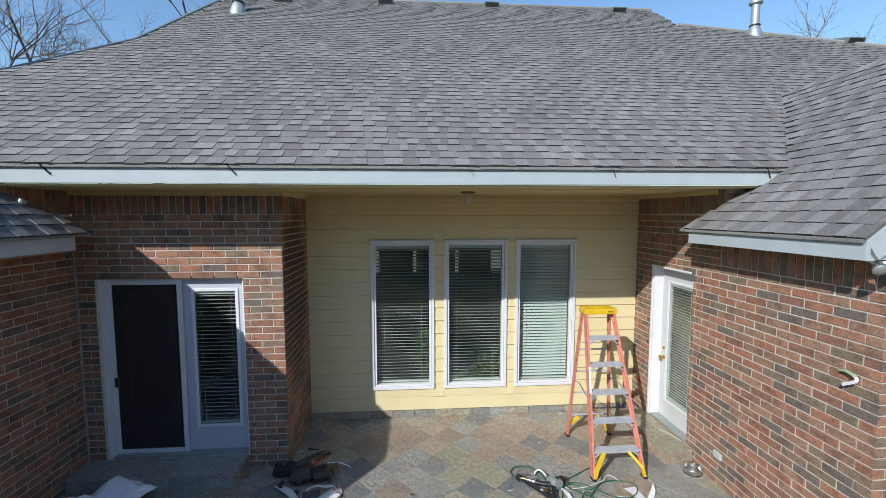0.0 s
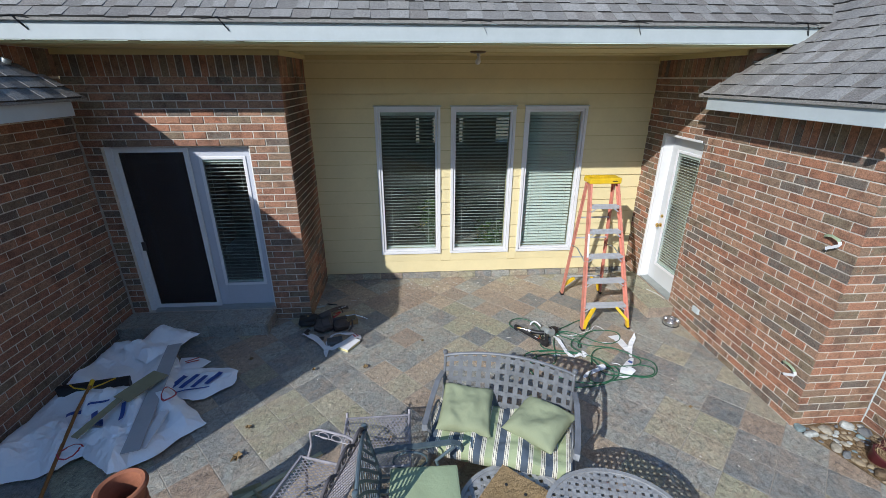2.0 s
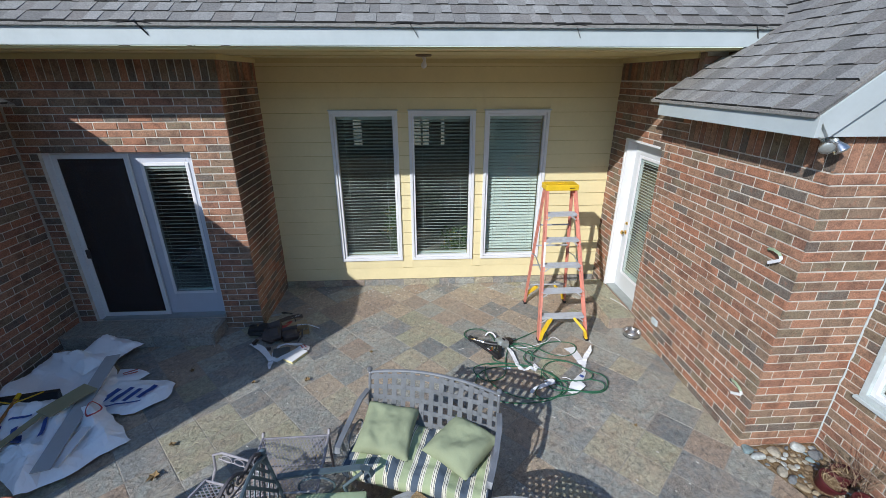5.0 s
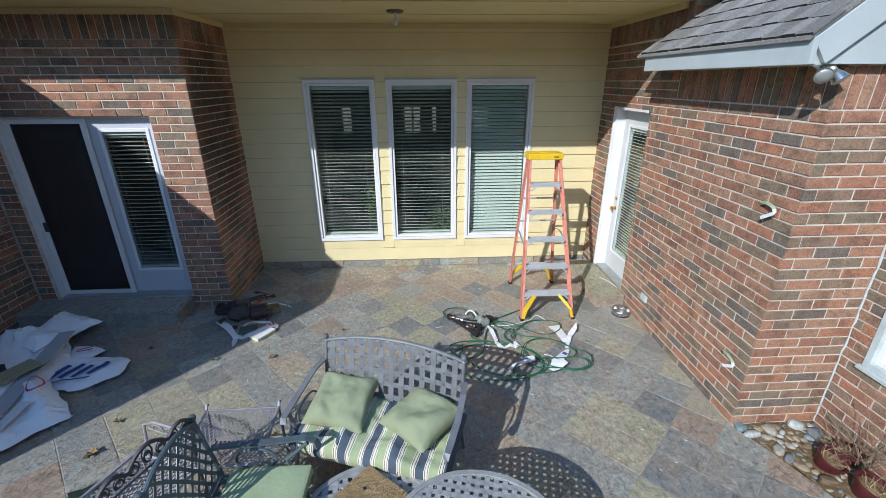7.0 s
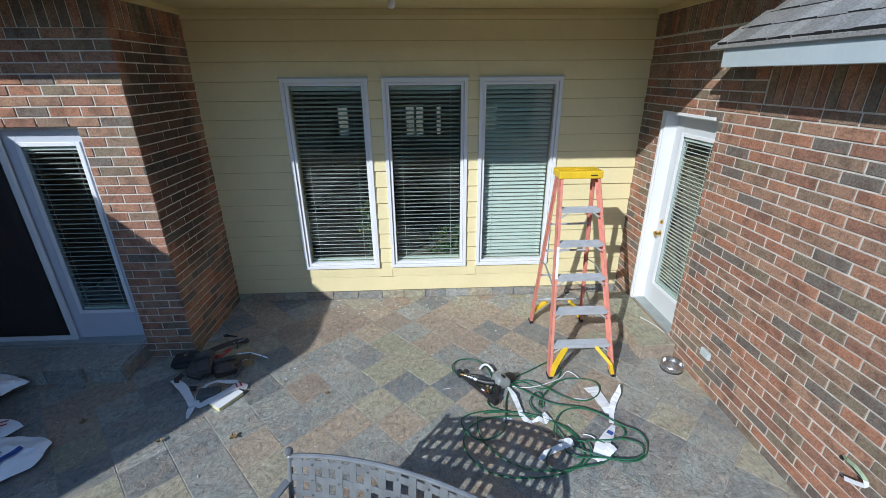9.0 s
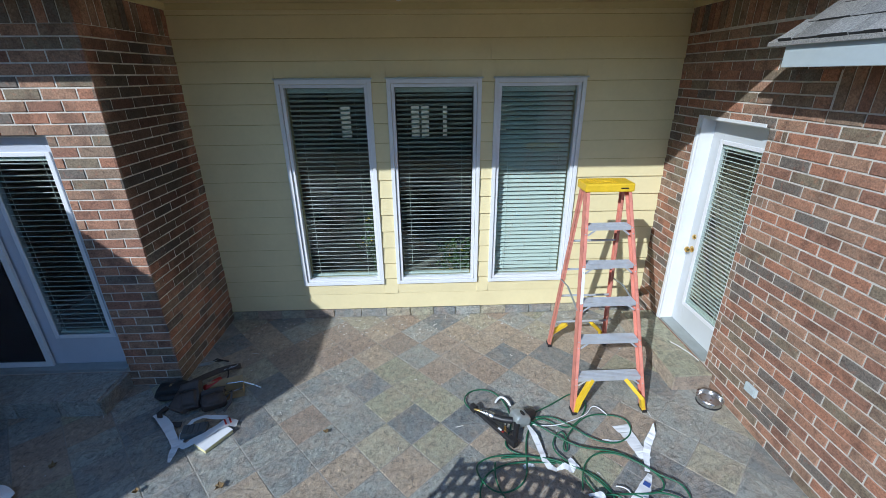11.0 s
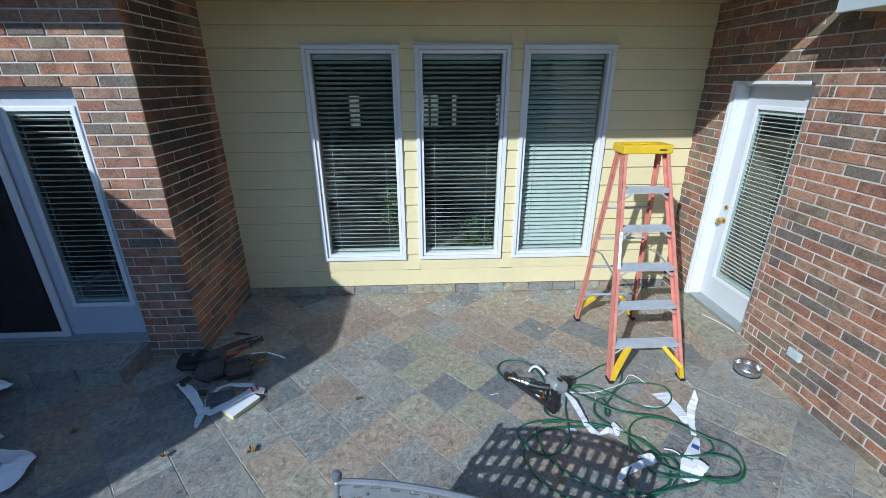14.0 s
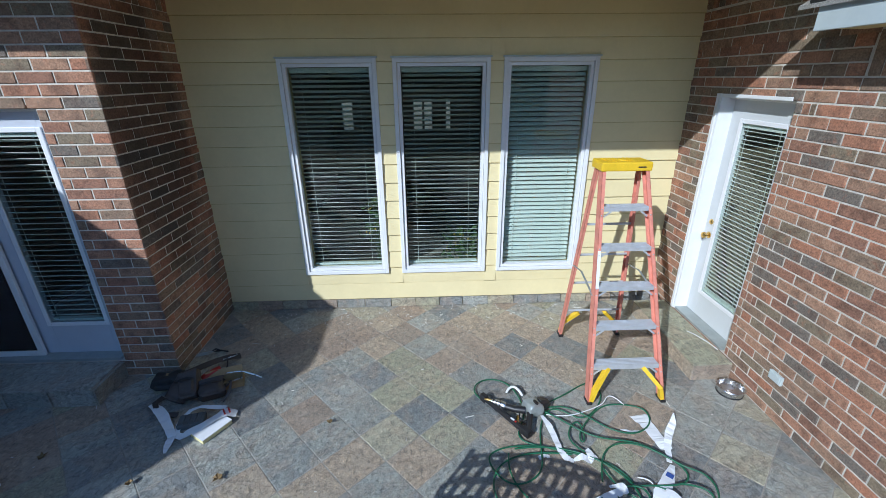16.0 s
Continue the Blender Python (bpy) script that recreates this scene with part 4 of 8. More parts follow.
bm = bmesh.new()
c0, c1 = lerp(FL, TL, 0.50), lerp(FL, TL, 0.66)
vv = [bm.verts.new(p) for p in ((c0[0] - 0.012, c0[1] - 0.041, 0.5 * LT), (c0[0] + 0.013, c0[1] - 0.041, 0.5 * LT), (c1[0] + 0.013, c1[1] - 0.041, 0.66 * LT), (c1[0] - 0.012, c1[1] - 0.041, 0.66 * LT))]
bm.faces.new(vv)
part("warning_label", bm, PAPER, ladder, "worn white sticker")

# ---------------------------------------------------------------- cast metal patio furniture
CAST = simple("grey_cast_aluminium", (0.20, 0.21, 0.225), 0.45, 0.35, 0.18, 10, 0.08)
CAST_GREEN = simple("blue_green_cast_metal", (0.105, 0.145, 0.165), 0.45, 0.3, 0.2, 10, 0.08)
CAST_PALE = simple("pale_cast_aluminium", (0.33, 0.335, 0.335), 0.5, 0.2, 0.2, 10, 0.1)
IRON = simple("weathered_iron", (0.31, 0.295, 0.315), 0.55, 0.25, 0.25, 14, 0.1)
IRON_DARK = simple("dark_iron", (0.10, 0.09, 0.095), 0.55, 0.3, 0.3, 14, 0.1)


def fabric(name, color, var=0.12):
    k = Mat(name, 0.9, 0, 0.2)
    weave = k.noise(420, 2, 0.6)
    big = k.noise(6, 4)
    lo, hi = tuple(c * (1 - var) for c in color), tuple(c * (1 + var) for c in color)
    c = k.ramp(big, [(0.3, lo), (0.7, hi)])
    c = k.mix(0.35, c, k.ramp(weave, [(0.3, lo), (0.7, hi)]))
    k.color(c).bump(weave, 0.25, 0.002).bump(k.noise(14, 3), 0.35, 0.012)
    return k.m


GREEN_CLOTH = fabric("sage_green_cloth", (0.265, 0.295, 0.185))
PALE_GREEN = fabric("pale_green_cloth", (0.33, 0.40, 0.245))


def striped():
    k = Mat("striped_cloth", 0.9, 0, 0.2)
    sep = k.t.nodes.new("ShaderNodeSeparateXYZ")
    k.link(k.co, sep.inputs[0])
    m1, m2 = k.t.nodes.new("ShaderNodeMath"), k.t.nodes.new("ShaderNodeMath")
    m1.operation, m2.operation = "MULTIPLY", "FRACT"
    m1.inputs[1].default_value = 1 / 0.172
    k.link(sep.outputs[0], m1.inputs[0])
    k.link(m1.outputs[0], m2.inputs[0])
    navy, green, white, black = (0.075, 0.098, 0.128), (0.315, 0.365, 0.215), (0.62, 0.59, 0.49), (0.03, 0.03, 0.035)
    c = k.ramp(m2.outputs[0], [(0.0, navy), (0.30, white), (0.335, black), (0.355, white), (0.43, black), (0.45, white), (0.485, green), (0.815, white), (0.85, black), (0.87, white), (0.945, black), (0.965, white)], "CONSTANT")
    weave = k.noise(420, 2, 0.6)
    c = k.mix(0.3, c, k.mix(1.0, c, k.ramp(weave, [(0.3, (0.7, 0.7, 0.7)), (0.7, (1.3, 1.3, 1.3))]), "MULTIPLY"))
    k.color(c).bump(k.noise(9, 3), 0.5, 0.02).bump(weave, 0.2, 0.002)
    return k.m


STRIPED = striped()


def cushion(bm, w, d, h, n=18, puff=0.6, sag=0.0, seed=0, pinch=0.0):
    """A stuffed cushion round the origin, w x d, h thick in its middle, with soft seams and an uneven surface."""
    off = Vector((seed * 3.1, seed * 1.7, 0))
    tops, bots = [], []
    for j in range(n + 1):
        ra, rb = [], []
        for i in range(n + 1):
            u, v = 2 * i / n - 1, 2 * j / n - 1
            e = max(0.0, (1 - abs(u) ** 4) * (1 - abs(v) ** 4)) ** puff
            sh = 1 - pinch * (1 - abs(u) ** 2) * abs(v) ** 3
            sv = 1 - pinch * (1 - abs(v) ** 2) * abs(u) ** 3
            x, y = u * w / 2 * sv, v * d / 2 * sh
            nz = noise.noise(Vector((x * 7, y * 7, 0)) + off) * 0.2 * h + noise.noise(Vector((x * 19, y * 19, 3)) + off) * 0.07 * h
            ra.append(bm.verts.new((x, y, e * h / 2 * (1 - sag * math.cos(u * 4.7) ** 2 * 0.3) + nz * e)))
            rb.append(ra[-1] if i in (0, n) or j in (0, n) else bm.verts.new((x, y, -e * h / 2)))
        tops.append(ra)
        bots.append(rb)
    for j in range(n):
        for i in range(n):
            bm.faces.new((tops[j][i], tops[j][i + 1], tops[j + 1][i + 1], tops[j + 1][i]))
            bm.faces.new((bots[j][i], bots[j + 1][i], bots[j + 1][i + 1], bots[j][i + 1]))


def strip(bm, pts, w, t, up=(0, 0, 1)):
    """A flat bar through points, its wide side along w x way."""
    pts = [Vector(p) for p in pts]
    up = Vector(up).normalized()
    rings = []
    for i, p in enumerate(pts):
        d = (pts[min(i + 1, len(pts) - 1)] - pts[max(i - 1, 0)]).normalized()
        s = d.cross(up).normalized()
        q = s.cross(d).normalized()
        rings.append([bm.verts.new(p + s * w / 2 * a + q * t / 2 * b) for a, b in ((1, 1), (-1, 1), (-1, -1), (1, -1))])
    for a, b in zip(rings, rings[1:]):
        for k in range(4):
            bm.faces.new((a[k], a[(k + 1) % 4], b[(k + 1) % 4], b[k]))
    bm.faces.new(rings[0][::-1])
    bm.faces.new(rings[-1])


# love seat with a woven flat-bar back
M_SEAT = pose(0.63, 2.655, 0, 0, 0, -18)
seat = thing("loveseat", "grey cast-metal garden loveseat with woven lattice back", "bench", M_SEAT)
HW = 0.515


def back_pt(x, s):
    """A place on the leaning back: s runs from 0 at the seat to 1 at the arched top."""
    top = 0.80 + 0.085 * (1 - (x / HW) ** 2)
    return Vector((x, -0.085 + 0.085 * s, 0.37 + (top - 0.37) * s))


for sx in (-1, 1):
    bm = bmesh.new()
    tube(bm, [(sx * HW, 0.03, 0.0), (sx * HW, -0.06, 0.25), (sx * HW, -0.08, 0.36), (sx * HW, 0.0, 0.80)], 0.013, 10)
    post = part("back_post", bm, CAST, seat, "", True)
    bm = bmesh.new()
    lathe(bm, [(0.010, 0), (0.016, 0.006), (0.010, 0.013), (0.019, 0.024), (0.022, 0.036), (0.017, 0.05), (0.004, 0.056)], 12, Matrix.Translation((sx * HW, 0.0, 0.795)))
    part("finial", bm, CAST, post, "", True)
    bm = bmesh.new()
    arm = [(sx * (HW + 0.012), -0.03, 0.655), (sx * (HW + 0.03), -0.15, 0.645), (sx * (HW + 0.035), -0.33, 0.595), (sx * (HW + 0.03), -0.48, 0.57), (sx * (HW + 0.025), -0.545, 0.56), (sx * (HW + 0.02), -0.56, 0.525)]
    strip(bm, arm, 0.040, 0.012)
    part("armrest", bm, CAST, seat)
    bm = bmesh.new()
    tube(bm, [(sx * (HW + 0.015), -0.50, 0.565), (sx * HW, -0.48, 0.42), (sx * HW, -0.50, 0.22), (sx * (HW + 0.02), -0.55, 0.0)], 0.013, 8)
    part("front_leg", bm, CAST, seat, "", True)
    bm = bmesh.new()
    cx = sx * (HW + 0.005)
    tube(bm, [(cx, -0.31 + 0.12 * math.cos(a), 0.46 + 0.085 * math.sin(a)) for a in [k * math.tau / 18 for k in range(18)]], 0.008, 6, closed=True)
    part("arm_scroll", bm, CAST, seat, "", True)
bm = bmesh.new()
tube(bm, [back_pt(x, 1.0) for x in [(-1 + 2 * k / 20) * HW for k in range(21)]], 0.013, 8)
part("top_rail", bm, CAST, seat, "", True)
bm = bmesh.new()
tube(bm, [back_pt(-HW, 0.06), back_pt(HW, 0.06)], 0.012, 8)
part("bottom_rail", bm, CAST, seat, "", True)
nv, nh = 13, 5
for i in range(nv):
    x = (-1 + 2 * (i + 0.75) / (nv + 0.5)) * HW
    bm = bmesh.new()
    pts = []
    for k in range(nh * 2 + 1):
        s = 0.06 + 0.94 * k / (nh * 2)
        pts.append(back_pt(x, s) + Vector((0, (0.003 if ((i + k // 2) % 2) else -0.003) * (1 if k % 2 else 0), 0)))
    strip(bm, pts, 0.038, 0.004, (0, -1, 0.2))
    part("lattice_bar", bm, CAST, seat)
for j in range(nh):
    s = 0.06 + 0.94 * (j + 0.5) / nh
    bm = bmesh.new()
    pts = [back_pt((-1 + 2 * k / 26) * HW, s) + Vector((0, 0.003 * (1 if (k + j) % 2 else -1), 0)) for k in range(27)]
    strip(bm, pts, 0.038, 0.004, (0, -1, 0.2))
    part("lattice_bar", bm, CAST, seat)
    for i in range(1, nv, 2):
        x = (-1 + 2 * (i + 0.75) / (nv + 0.5)) * HW
        bm = bmesh.new()
        lathe(bm, [(0.006, 0), (0.005, 0.003), (0.002, 0.004)], 6, Matrix.Translation(back_pt(x, s) + Vector((0, -0.010, 0))) @ Matrix.Rotation(radians(90), 4, "X"))
        part("rivet", bm, CAST, seat)
bm = bmesh.new()
tube(bm, [(-HW, -0.08, 0.27), (HW, -0.08, 0.27), (HW, -0.50, 0.27), (-HW, -0.50, 0.27)], 0.014, 8, closed=True)
part("seat_frame", bm, CAST, seat, "", True)
for i in range(9):
    bm = bmesh.new()
    x = (-1 + 2 * (i + 0.5) / 9) * HW
    strip(bm, [(x, -0.08, 0.272), (x, -0.50, 0.272)], 0.03, 0.005)
    part("seat_bar", bm, CAST, seat)
cush = thing("seat_cushion", "long green and navy striped bench cushion", "cushion", M_SEAT @ pose(0.0, -0.30, 0.362, 2, 0, 0))
bm = bmesh.new()
cushion(bm, 1.10, 0.54, 0.19, 48, 0.24, 1.3, 2)
part("cover", bm, STRIPED, cush, "", True)
for x in (-0.36, -0.12, 0.12, 0.36):
    for y in (-0.09, 0.1):
        bm = bmesh.new()
        lathe(bm, [(0.012, 0), (0.012, 0.004), (0.004, 0.008)], 10, Matrix.Translation((x, y, 0.066)))
        part("tuft_button", bm, GREEN_CLOTH, cush)
for m, seed in ((M_SEAT @ pose(-0.285, -0.25, 0.505, 15, 3, 5), 3), (M_SEAT @ pose(0.284, -0.235, 0.49, 6, -3, -27), 4)):
    pil = thing("throw_pillow", "plain sage green square throw pillow on the loveseat", "pillow", m, "pillows on the loveseat")
    bm = bmesh.new()
    cushion(bm, 0.42, 0.42, 0.15, 28, 0.5, 0, seed, 0.07)
    part("cover", bm, GREEN_CLOTH, pil, "", True)
    bm = bmesh.new()
    box(bm, 0.02, 0.06, 0.175, 0.195, -0.001, 0.001)
    part("care_tag", bm, PAPER, pil)

# armchair with a diagonal lattice back, facing the loveseat's end
M_ARM = pose(-0.43, 1.825, 0, 0, 0, 90)
arm = thing("armchair", "blue-grey cast-metal armchair with diagonal lattice back", "chair", M_ARM)
AW = 0.242


def arm_back(x, s):
    top = 0.77 + 0.075 * (1 - (x / AW) ** 2)
    return Vector((x, -0.06 + 0.08 * s, 0.37 + (top - 0.37) * s))


for sx in (-1, 1):
    bm = bmesh.new()
    tube(bm, [(sx * AW, 0.05, 0.0), (sx * AW, -0.05, 0.25), (sx * AW, -0.06, 0.37), (sx * AW, 0.02, 0.78)], 0.013, 8)
    post = part("back_post", bm, CAST_GREEN, arm, "", True)
    bm = bmesh.new()
    lathe(bm, [(0.010, 0), (0.016, 0.006), (0.010, 0.013), (0.019, 0.024), (0.022, 0.036), (0.017, 0.05), (0.004, 0.056)], 12, Matrix.Translation((sx * AW, 0.02, 0.775)))
    part("finial", bm, CAST_GREEN, post, "", True)
    bm = bmesh.new()
    strip(bm, [(sx * (AW + 0.012), -0.03, 0.57), (sx * (AW + 0.04), -0.16, 0.56), (sx * (AW + 0.06), -0.36, 0.55), (sx * (AW + 0.06), -0.56, 0.57), (sx * (AW + 0.05), -0.62, 0.555), (sx * (AW + 0.04), -0.64, 0.51)], 0.042, 0.012)
    part("armrest", bm, CAST_GREEN, arm)
    bm = bmesh.new()
    tube(bm, [(sx * (AW + 0.03), -0.58, 0.56), (sx * (AW + 0.01), -0.45, 0.46), (sx * (AW + 0.01), -0.50, 0.26), (sx * (AW + 0.03), -0.56, 0.0)], 0.012, 8)
    part("front_leg", bm, CAST_GREEN, arm, "", True)
    bm = bmesh.new()
    tube(bm, [(sx * (AW + 0.02), -0.27 + 0.12 * math.cos(a), 0.46 + 0.08 * math.sin(a)) for a in [k * math.tau / 16 for k in range(16)]], 0.008, 6, closed=True)
    part("arm_scroll", bm, CAST_GREEN, arm, "", True)
bm = bmesh.new()
tube(bm, [arm_back((-1 + 2 * k / 14) * AW, 1.0) for k in range(15)], 0.013, 8)
part("top_rail", bm, CAST_GREEN, arm, "", True)
bm = bmesh.new()
tube(bm, [arm_back(-AW, 0.05), arm_back(AW, 0.05)], 0.011, 8)
part("bottom_rail", bm, CAST_GREEN, arm, "", True)
for sgn in (-1, 1):
    for c in range(-6, 7):
        pts = []
        for k in range(13):
            s = 0.05 + 0.95 * k / 12
            x = sgn * ((s - 0.5) * 0.36) + c * 0.072
            if abs(x) <= AW:
                pts.append(arm_back(x, s) + Vector((0, 0.0016 * sgn, 0)))
        if len(pts) > 1:
            bm = bmesh.new()
            strip(bm, pts, 0.020, 0.003, (0, -1, 0.1))
            part("lattice_bar", bm, CAST_GREEN, arm)
bm = bmesh.new()
tube(bm, [(-AW, -0.06, 0.35), (AW, -0.06, 0.35), (AW, -0.58, 0.35), (-AW, -0.58, 0.35)], 0.013, 8, closed=True)
part("seat_frame", bm, CAST_GREEN, arm, "", True)
for i in range(6):
    bm = bmesh.new()
    x = (-1 + 2 * (i + 0.5) / 6) * AW
    strip(bm, [(x, -0.06, 0.354), (x, -0.58, 0.354)], 0.03, 0.005)
    part("seat_bar", bm, CAST_GREEN, arm)
pad = thing("chair_pad", "thin pale green chair pad on the armchair", "cushion", M_ARM @ pose(0.0, -0.365, 0.392))
bm = bmesh.new()
box(bm, -0.245, 0.245, -0.235, 0.235, -0.032, 0.032, None, 0.02)
bmesh.ops.subdivide_edges(bm, edges=bm.edges, cuts=3, use_grid_fill=True)
for v in bm.verts:
    v.co.z += 0.006 * noise.noise(v.co * 9)
part("cover", bm, PALE_GREEN, pad, "", True)


def wire_mesh(bm, fn, nu, nv, w):
    """Expanded metal over the surface fn(u, v), u and v from 0 to 1: nu strands that touch in turn on both sides, nv times."""
    n = (fn(0.5, 0.55) - fn(0.5, 0.45)).cross(fn(0.55, 0.5) - fn(0.45, 0.5)).normalized()
    e = n * 0.0012
    for i in range(nu):
        rows = []
        for k in range(nv):
            for q, side in ((0.06, 1), (0.30, 1), (0.56, -1), (0.80, -1)):
                u = (i + 0.5 + 0.40 * side * (1 if i % 2 else -1)) / nu
                rows.append((min(1, max(0, u)), (k + q) / nv))
        pts = [fn(u, v) for u, v in rows]
        rings = []
        for j, p in enumerate(pts):
            d = (pts[min(j + 1, len(pts) - 1)] - pts[max(j - 1, 0)]).normalized()
            c = d.cross(n).normalized() * w / 2
            rings.append([bm.verts.new(q) for q in (p - c + e, p + c + e, p + c - e, p - c - e)])
        for r0, r1 in zip(rings, rings[1:]):
            for k in range(4):
                bm.faces.new((r0[k], r0[(k + 1) % 4], r1[(k + 1) % 4], r1[k]))


# wrought-iron mesh chair with a scalloped scroll back
M_MESH = pose(-0.575, 1.825, 0, 0, 0, -110)
mch = thing("mesh_chair", "wrought-iron mesh chair with scalloped scrollwork back", "chair", M_MESH)
CW = 0.26


def scallop(x):
    u = abs(x) / CW
    return 0.80 + 0.085 * math.cos(min(1, u / 0.42) * math.pi / 2) ** 0.8 * (1 if u < 0.42 else 0) + (0.055 * math.sin((u - 0.42) / 0.58 * math.pi) if u > 0.42 else 0)


def mback(x, z):
    return Vector((x, 0.06 * (z - 0.42) / 0.45 - 0.02, z))


bm = bmesh.new()
out = [mback(-CW, 0.42), mback(-CW, 0.62), mback(-CW, 0.80)] + [mback((-1 + 2 * k / 36) * CW, scallop((-1 + 2 * k / 36) * CW)) for k in range(1, 36)] + [mback(CW, 0.80), mback(CW, 0.62), mback(CW, 0.42)]
tube(bm, out, 0.011, 8)
part("back_frame", bm, IRON_DARK, mch, "", True)
bm = bmesh.new()
tube(bm, [mback(-CW, 0.74), mback(CW, 0.74)], 0.006, 6)
part("back_bar", bm, IRON_DARK, mch, "", True)
bm = bmesh.new()
wire_mesh(bm, lambda u, v: mback((-1 + 2 * v) * CW, 0.42 + 0.32 * u), 24, 12, 0.0048)
part("back_mesh", bm, IRON, mch)
for i in range(7):
    cx = (-1 + 2 * (i + 0.5) / 7) * CW
    bm = bmesh.new()
    r0 = (scallop(cx) - 0.75) / 2
    for s in (-1, 1):
        tube(bm, [mback(cx + s * (0.004 + 0.026 * k / 14) * math.cos(k * 0.55) * 1.1, 0.752 + r0 + (r0 * 0.9) * math.sin(k * 0.55) * (0.3 + k / 20)) for k in range(15)], 0.0045, 5)
    part("scroll", bm, IRON_DARK, mch, "", True)
bm = bmesh.new()
tube(bm, [(-CW, -0.02, 0.42), (CW, -0.02, 0.42), (CW - 0.01, -0.25, 0.415), (CW - 0.03, -0.47, 0.43), (-CW + 0.03, -0.47, 0.43), (-CW + 0.01, -0.25, 0.415)], 0.011, 8, closed=True)
part("seat_frame", bm, IRON, mch, "", True)
bm = bmesh.new()
wire_mesh(bm, lambda u, v: Vector(((-1 + 2 * u) * (CW - 0.012), -0.025 - 0.44 * v, 0.421 - 0.012 * math.sin(v * math.pi))), 38, 9, 0.0058)
part("seat_mesh", bm, IRON, mch)
for sx in (-1, 1):
    bm = bmesh.new()
    tube(bm, [(sx * CW, 0.02, 0.63), (sx * (CW + 0.035), -0.12, 0.655), (sx * (CW + 0.04), -0.34, 0.65), (sx * (CW + 0.03), -0.41, 0.62), (sx * (CW + 0.01), -0.40, 0.52), (sx * (CW - 0.015), -0.42, 0.43)], 0.009, 8)
    a = part("armrest", bm, IRON, mch, "", True)
    bm = bmesh.new()
    for k in range(3):
        cy = -0.10 - 0.10 * k
        tube(bm, [(sx * (CW + 0.03), cy + 0.04 * math.cos(q), 0.615 + 0.028 * math.sin(q)) for q in [t * math.tau / 12 for t in range(12)]], 0.004, 5, closed=True)
    tube(bm, [(sx * (CW + 0.02), -0.03, 0.60), (sx * (CW + 0.035), -0.20, 0.585), (sx * (CW + 0.03), -0.37, 0.60)], 0.005, 6)
    part("arm_scrollwork", bm, IRON, a, "", True)
    bm = bmesh.new()
    tube(bm, [(sx * CW, -0.02, 0.42), (sx * CW, 0.0, 0.2), (sx * (CW + 0.01), 0.05, 0.0)], 0.011, 8)
    part("rear_leg", bm, IRON_DARK, mch, "", True)
    bm = bmesh.new()
    tube(bm, [(sx * (CW - 0.02), -0.45, 0.43), (sx * (CW - 0.02), -0.46, 0.2), (sx * (CW - 0.005), -0.50, 0.0)], 0.011, 8)
    part("front_leg", bm, IRON_DARK, mch, "", True)

# low mesh ottoman beside it
ott = thing("mesh_ottoman", "grey iron mesh ottoman with curled legs", "ottoman", pose(-0.41, 2.30, 0, 0, 0, 1))
OW, OD = 0.245, 0.235
bm = bmesh.new()
wire_mesh(bm, lambda u, v: Vector(((-1 + 2 * u) * OW, (-1 + 2 * v) * OD, 0.43 + 0.02 * (2 * v - 1) ** 2)), 38, 9, 0.0058)
part("mesh_top", bm, IRON, ott)
for sx in (-1, 1):
    bm = bmesh.new()
    tube(bm, [(sx * OW, -OD - 0.015, 0.0), (sx * OW, -OD, 0.2), (sx * OW, -OD, 0.43), (sx * OW, 0, 0.425), (sx * OW, OD, 0.445), (sx * OW, OD + 0.02, 0.475), (sx * OW, OD + 0.035, 0.46)], 0.010, 8)
    part("side_rail", bm, IRON, ott, "", True)
    bm = bmesh.new()
    tube(bm, [(sx * (OW - 0.002), OD, 0.44), (sx * OW, OD, 0.2), (sx * OW, OD + 0.02, 0.0)], 0.010, 8)
    part("leg", bm, IRON_DARK, ott, "", True)
for sy in (-1, 1):
    bm = bmesh.new()
    tube(bm, [(-OW, sy * OD, 0.44), (OW, sy * OD, 0.44)], 0.008, 8)
    part("cross_bar", bm, IRON, ott, "", True)
    bm = bmesh.new()
    tube(bm, [(-OW, sy * (OD + 0.005), 0.15), (OW, sy * (OD + 0.005), 0.15)], 0.006, 6)
    part("stretcher", bm, IRON_DARK, ott, "", True)


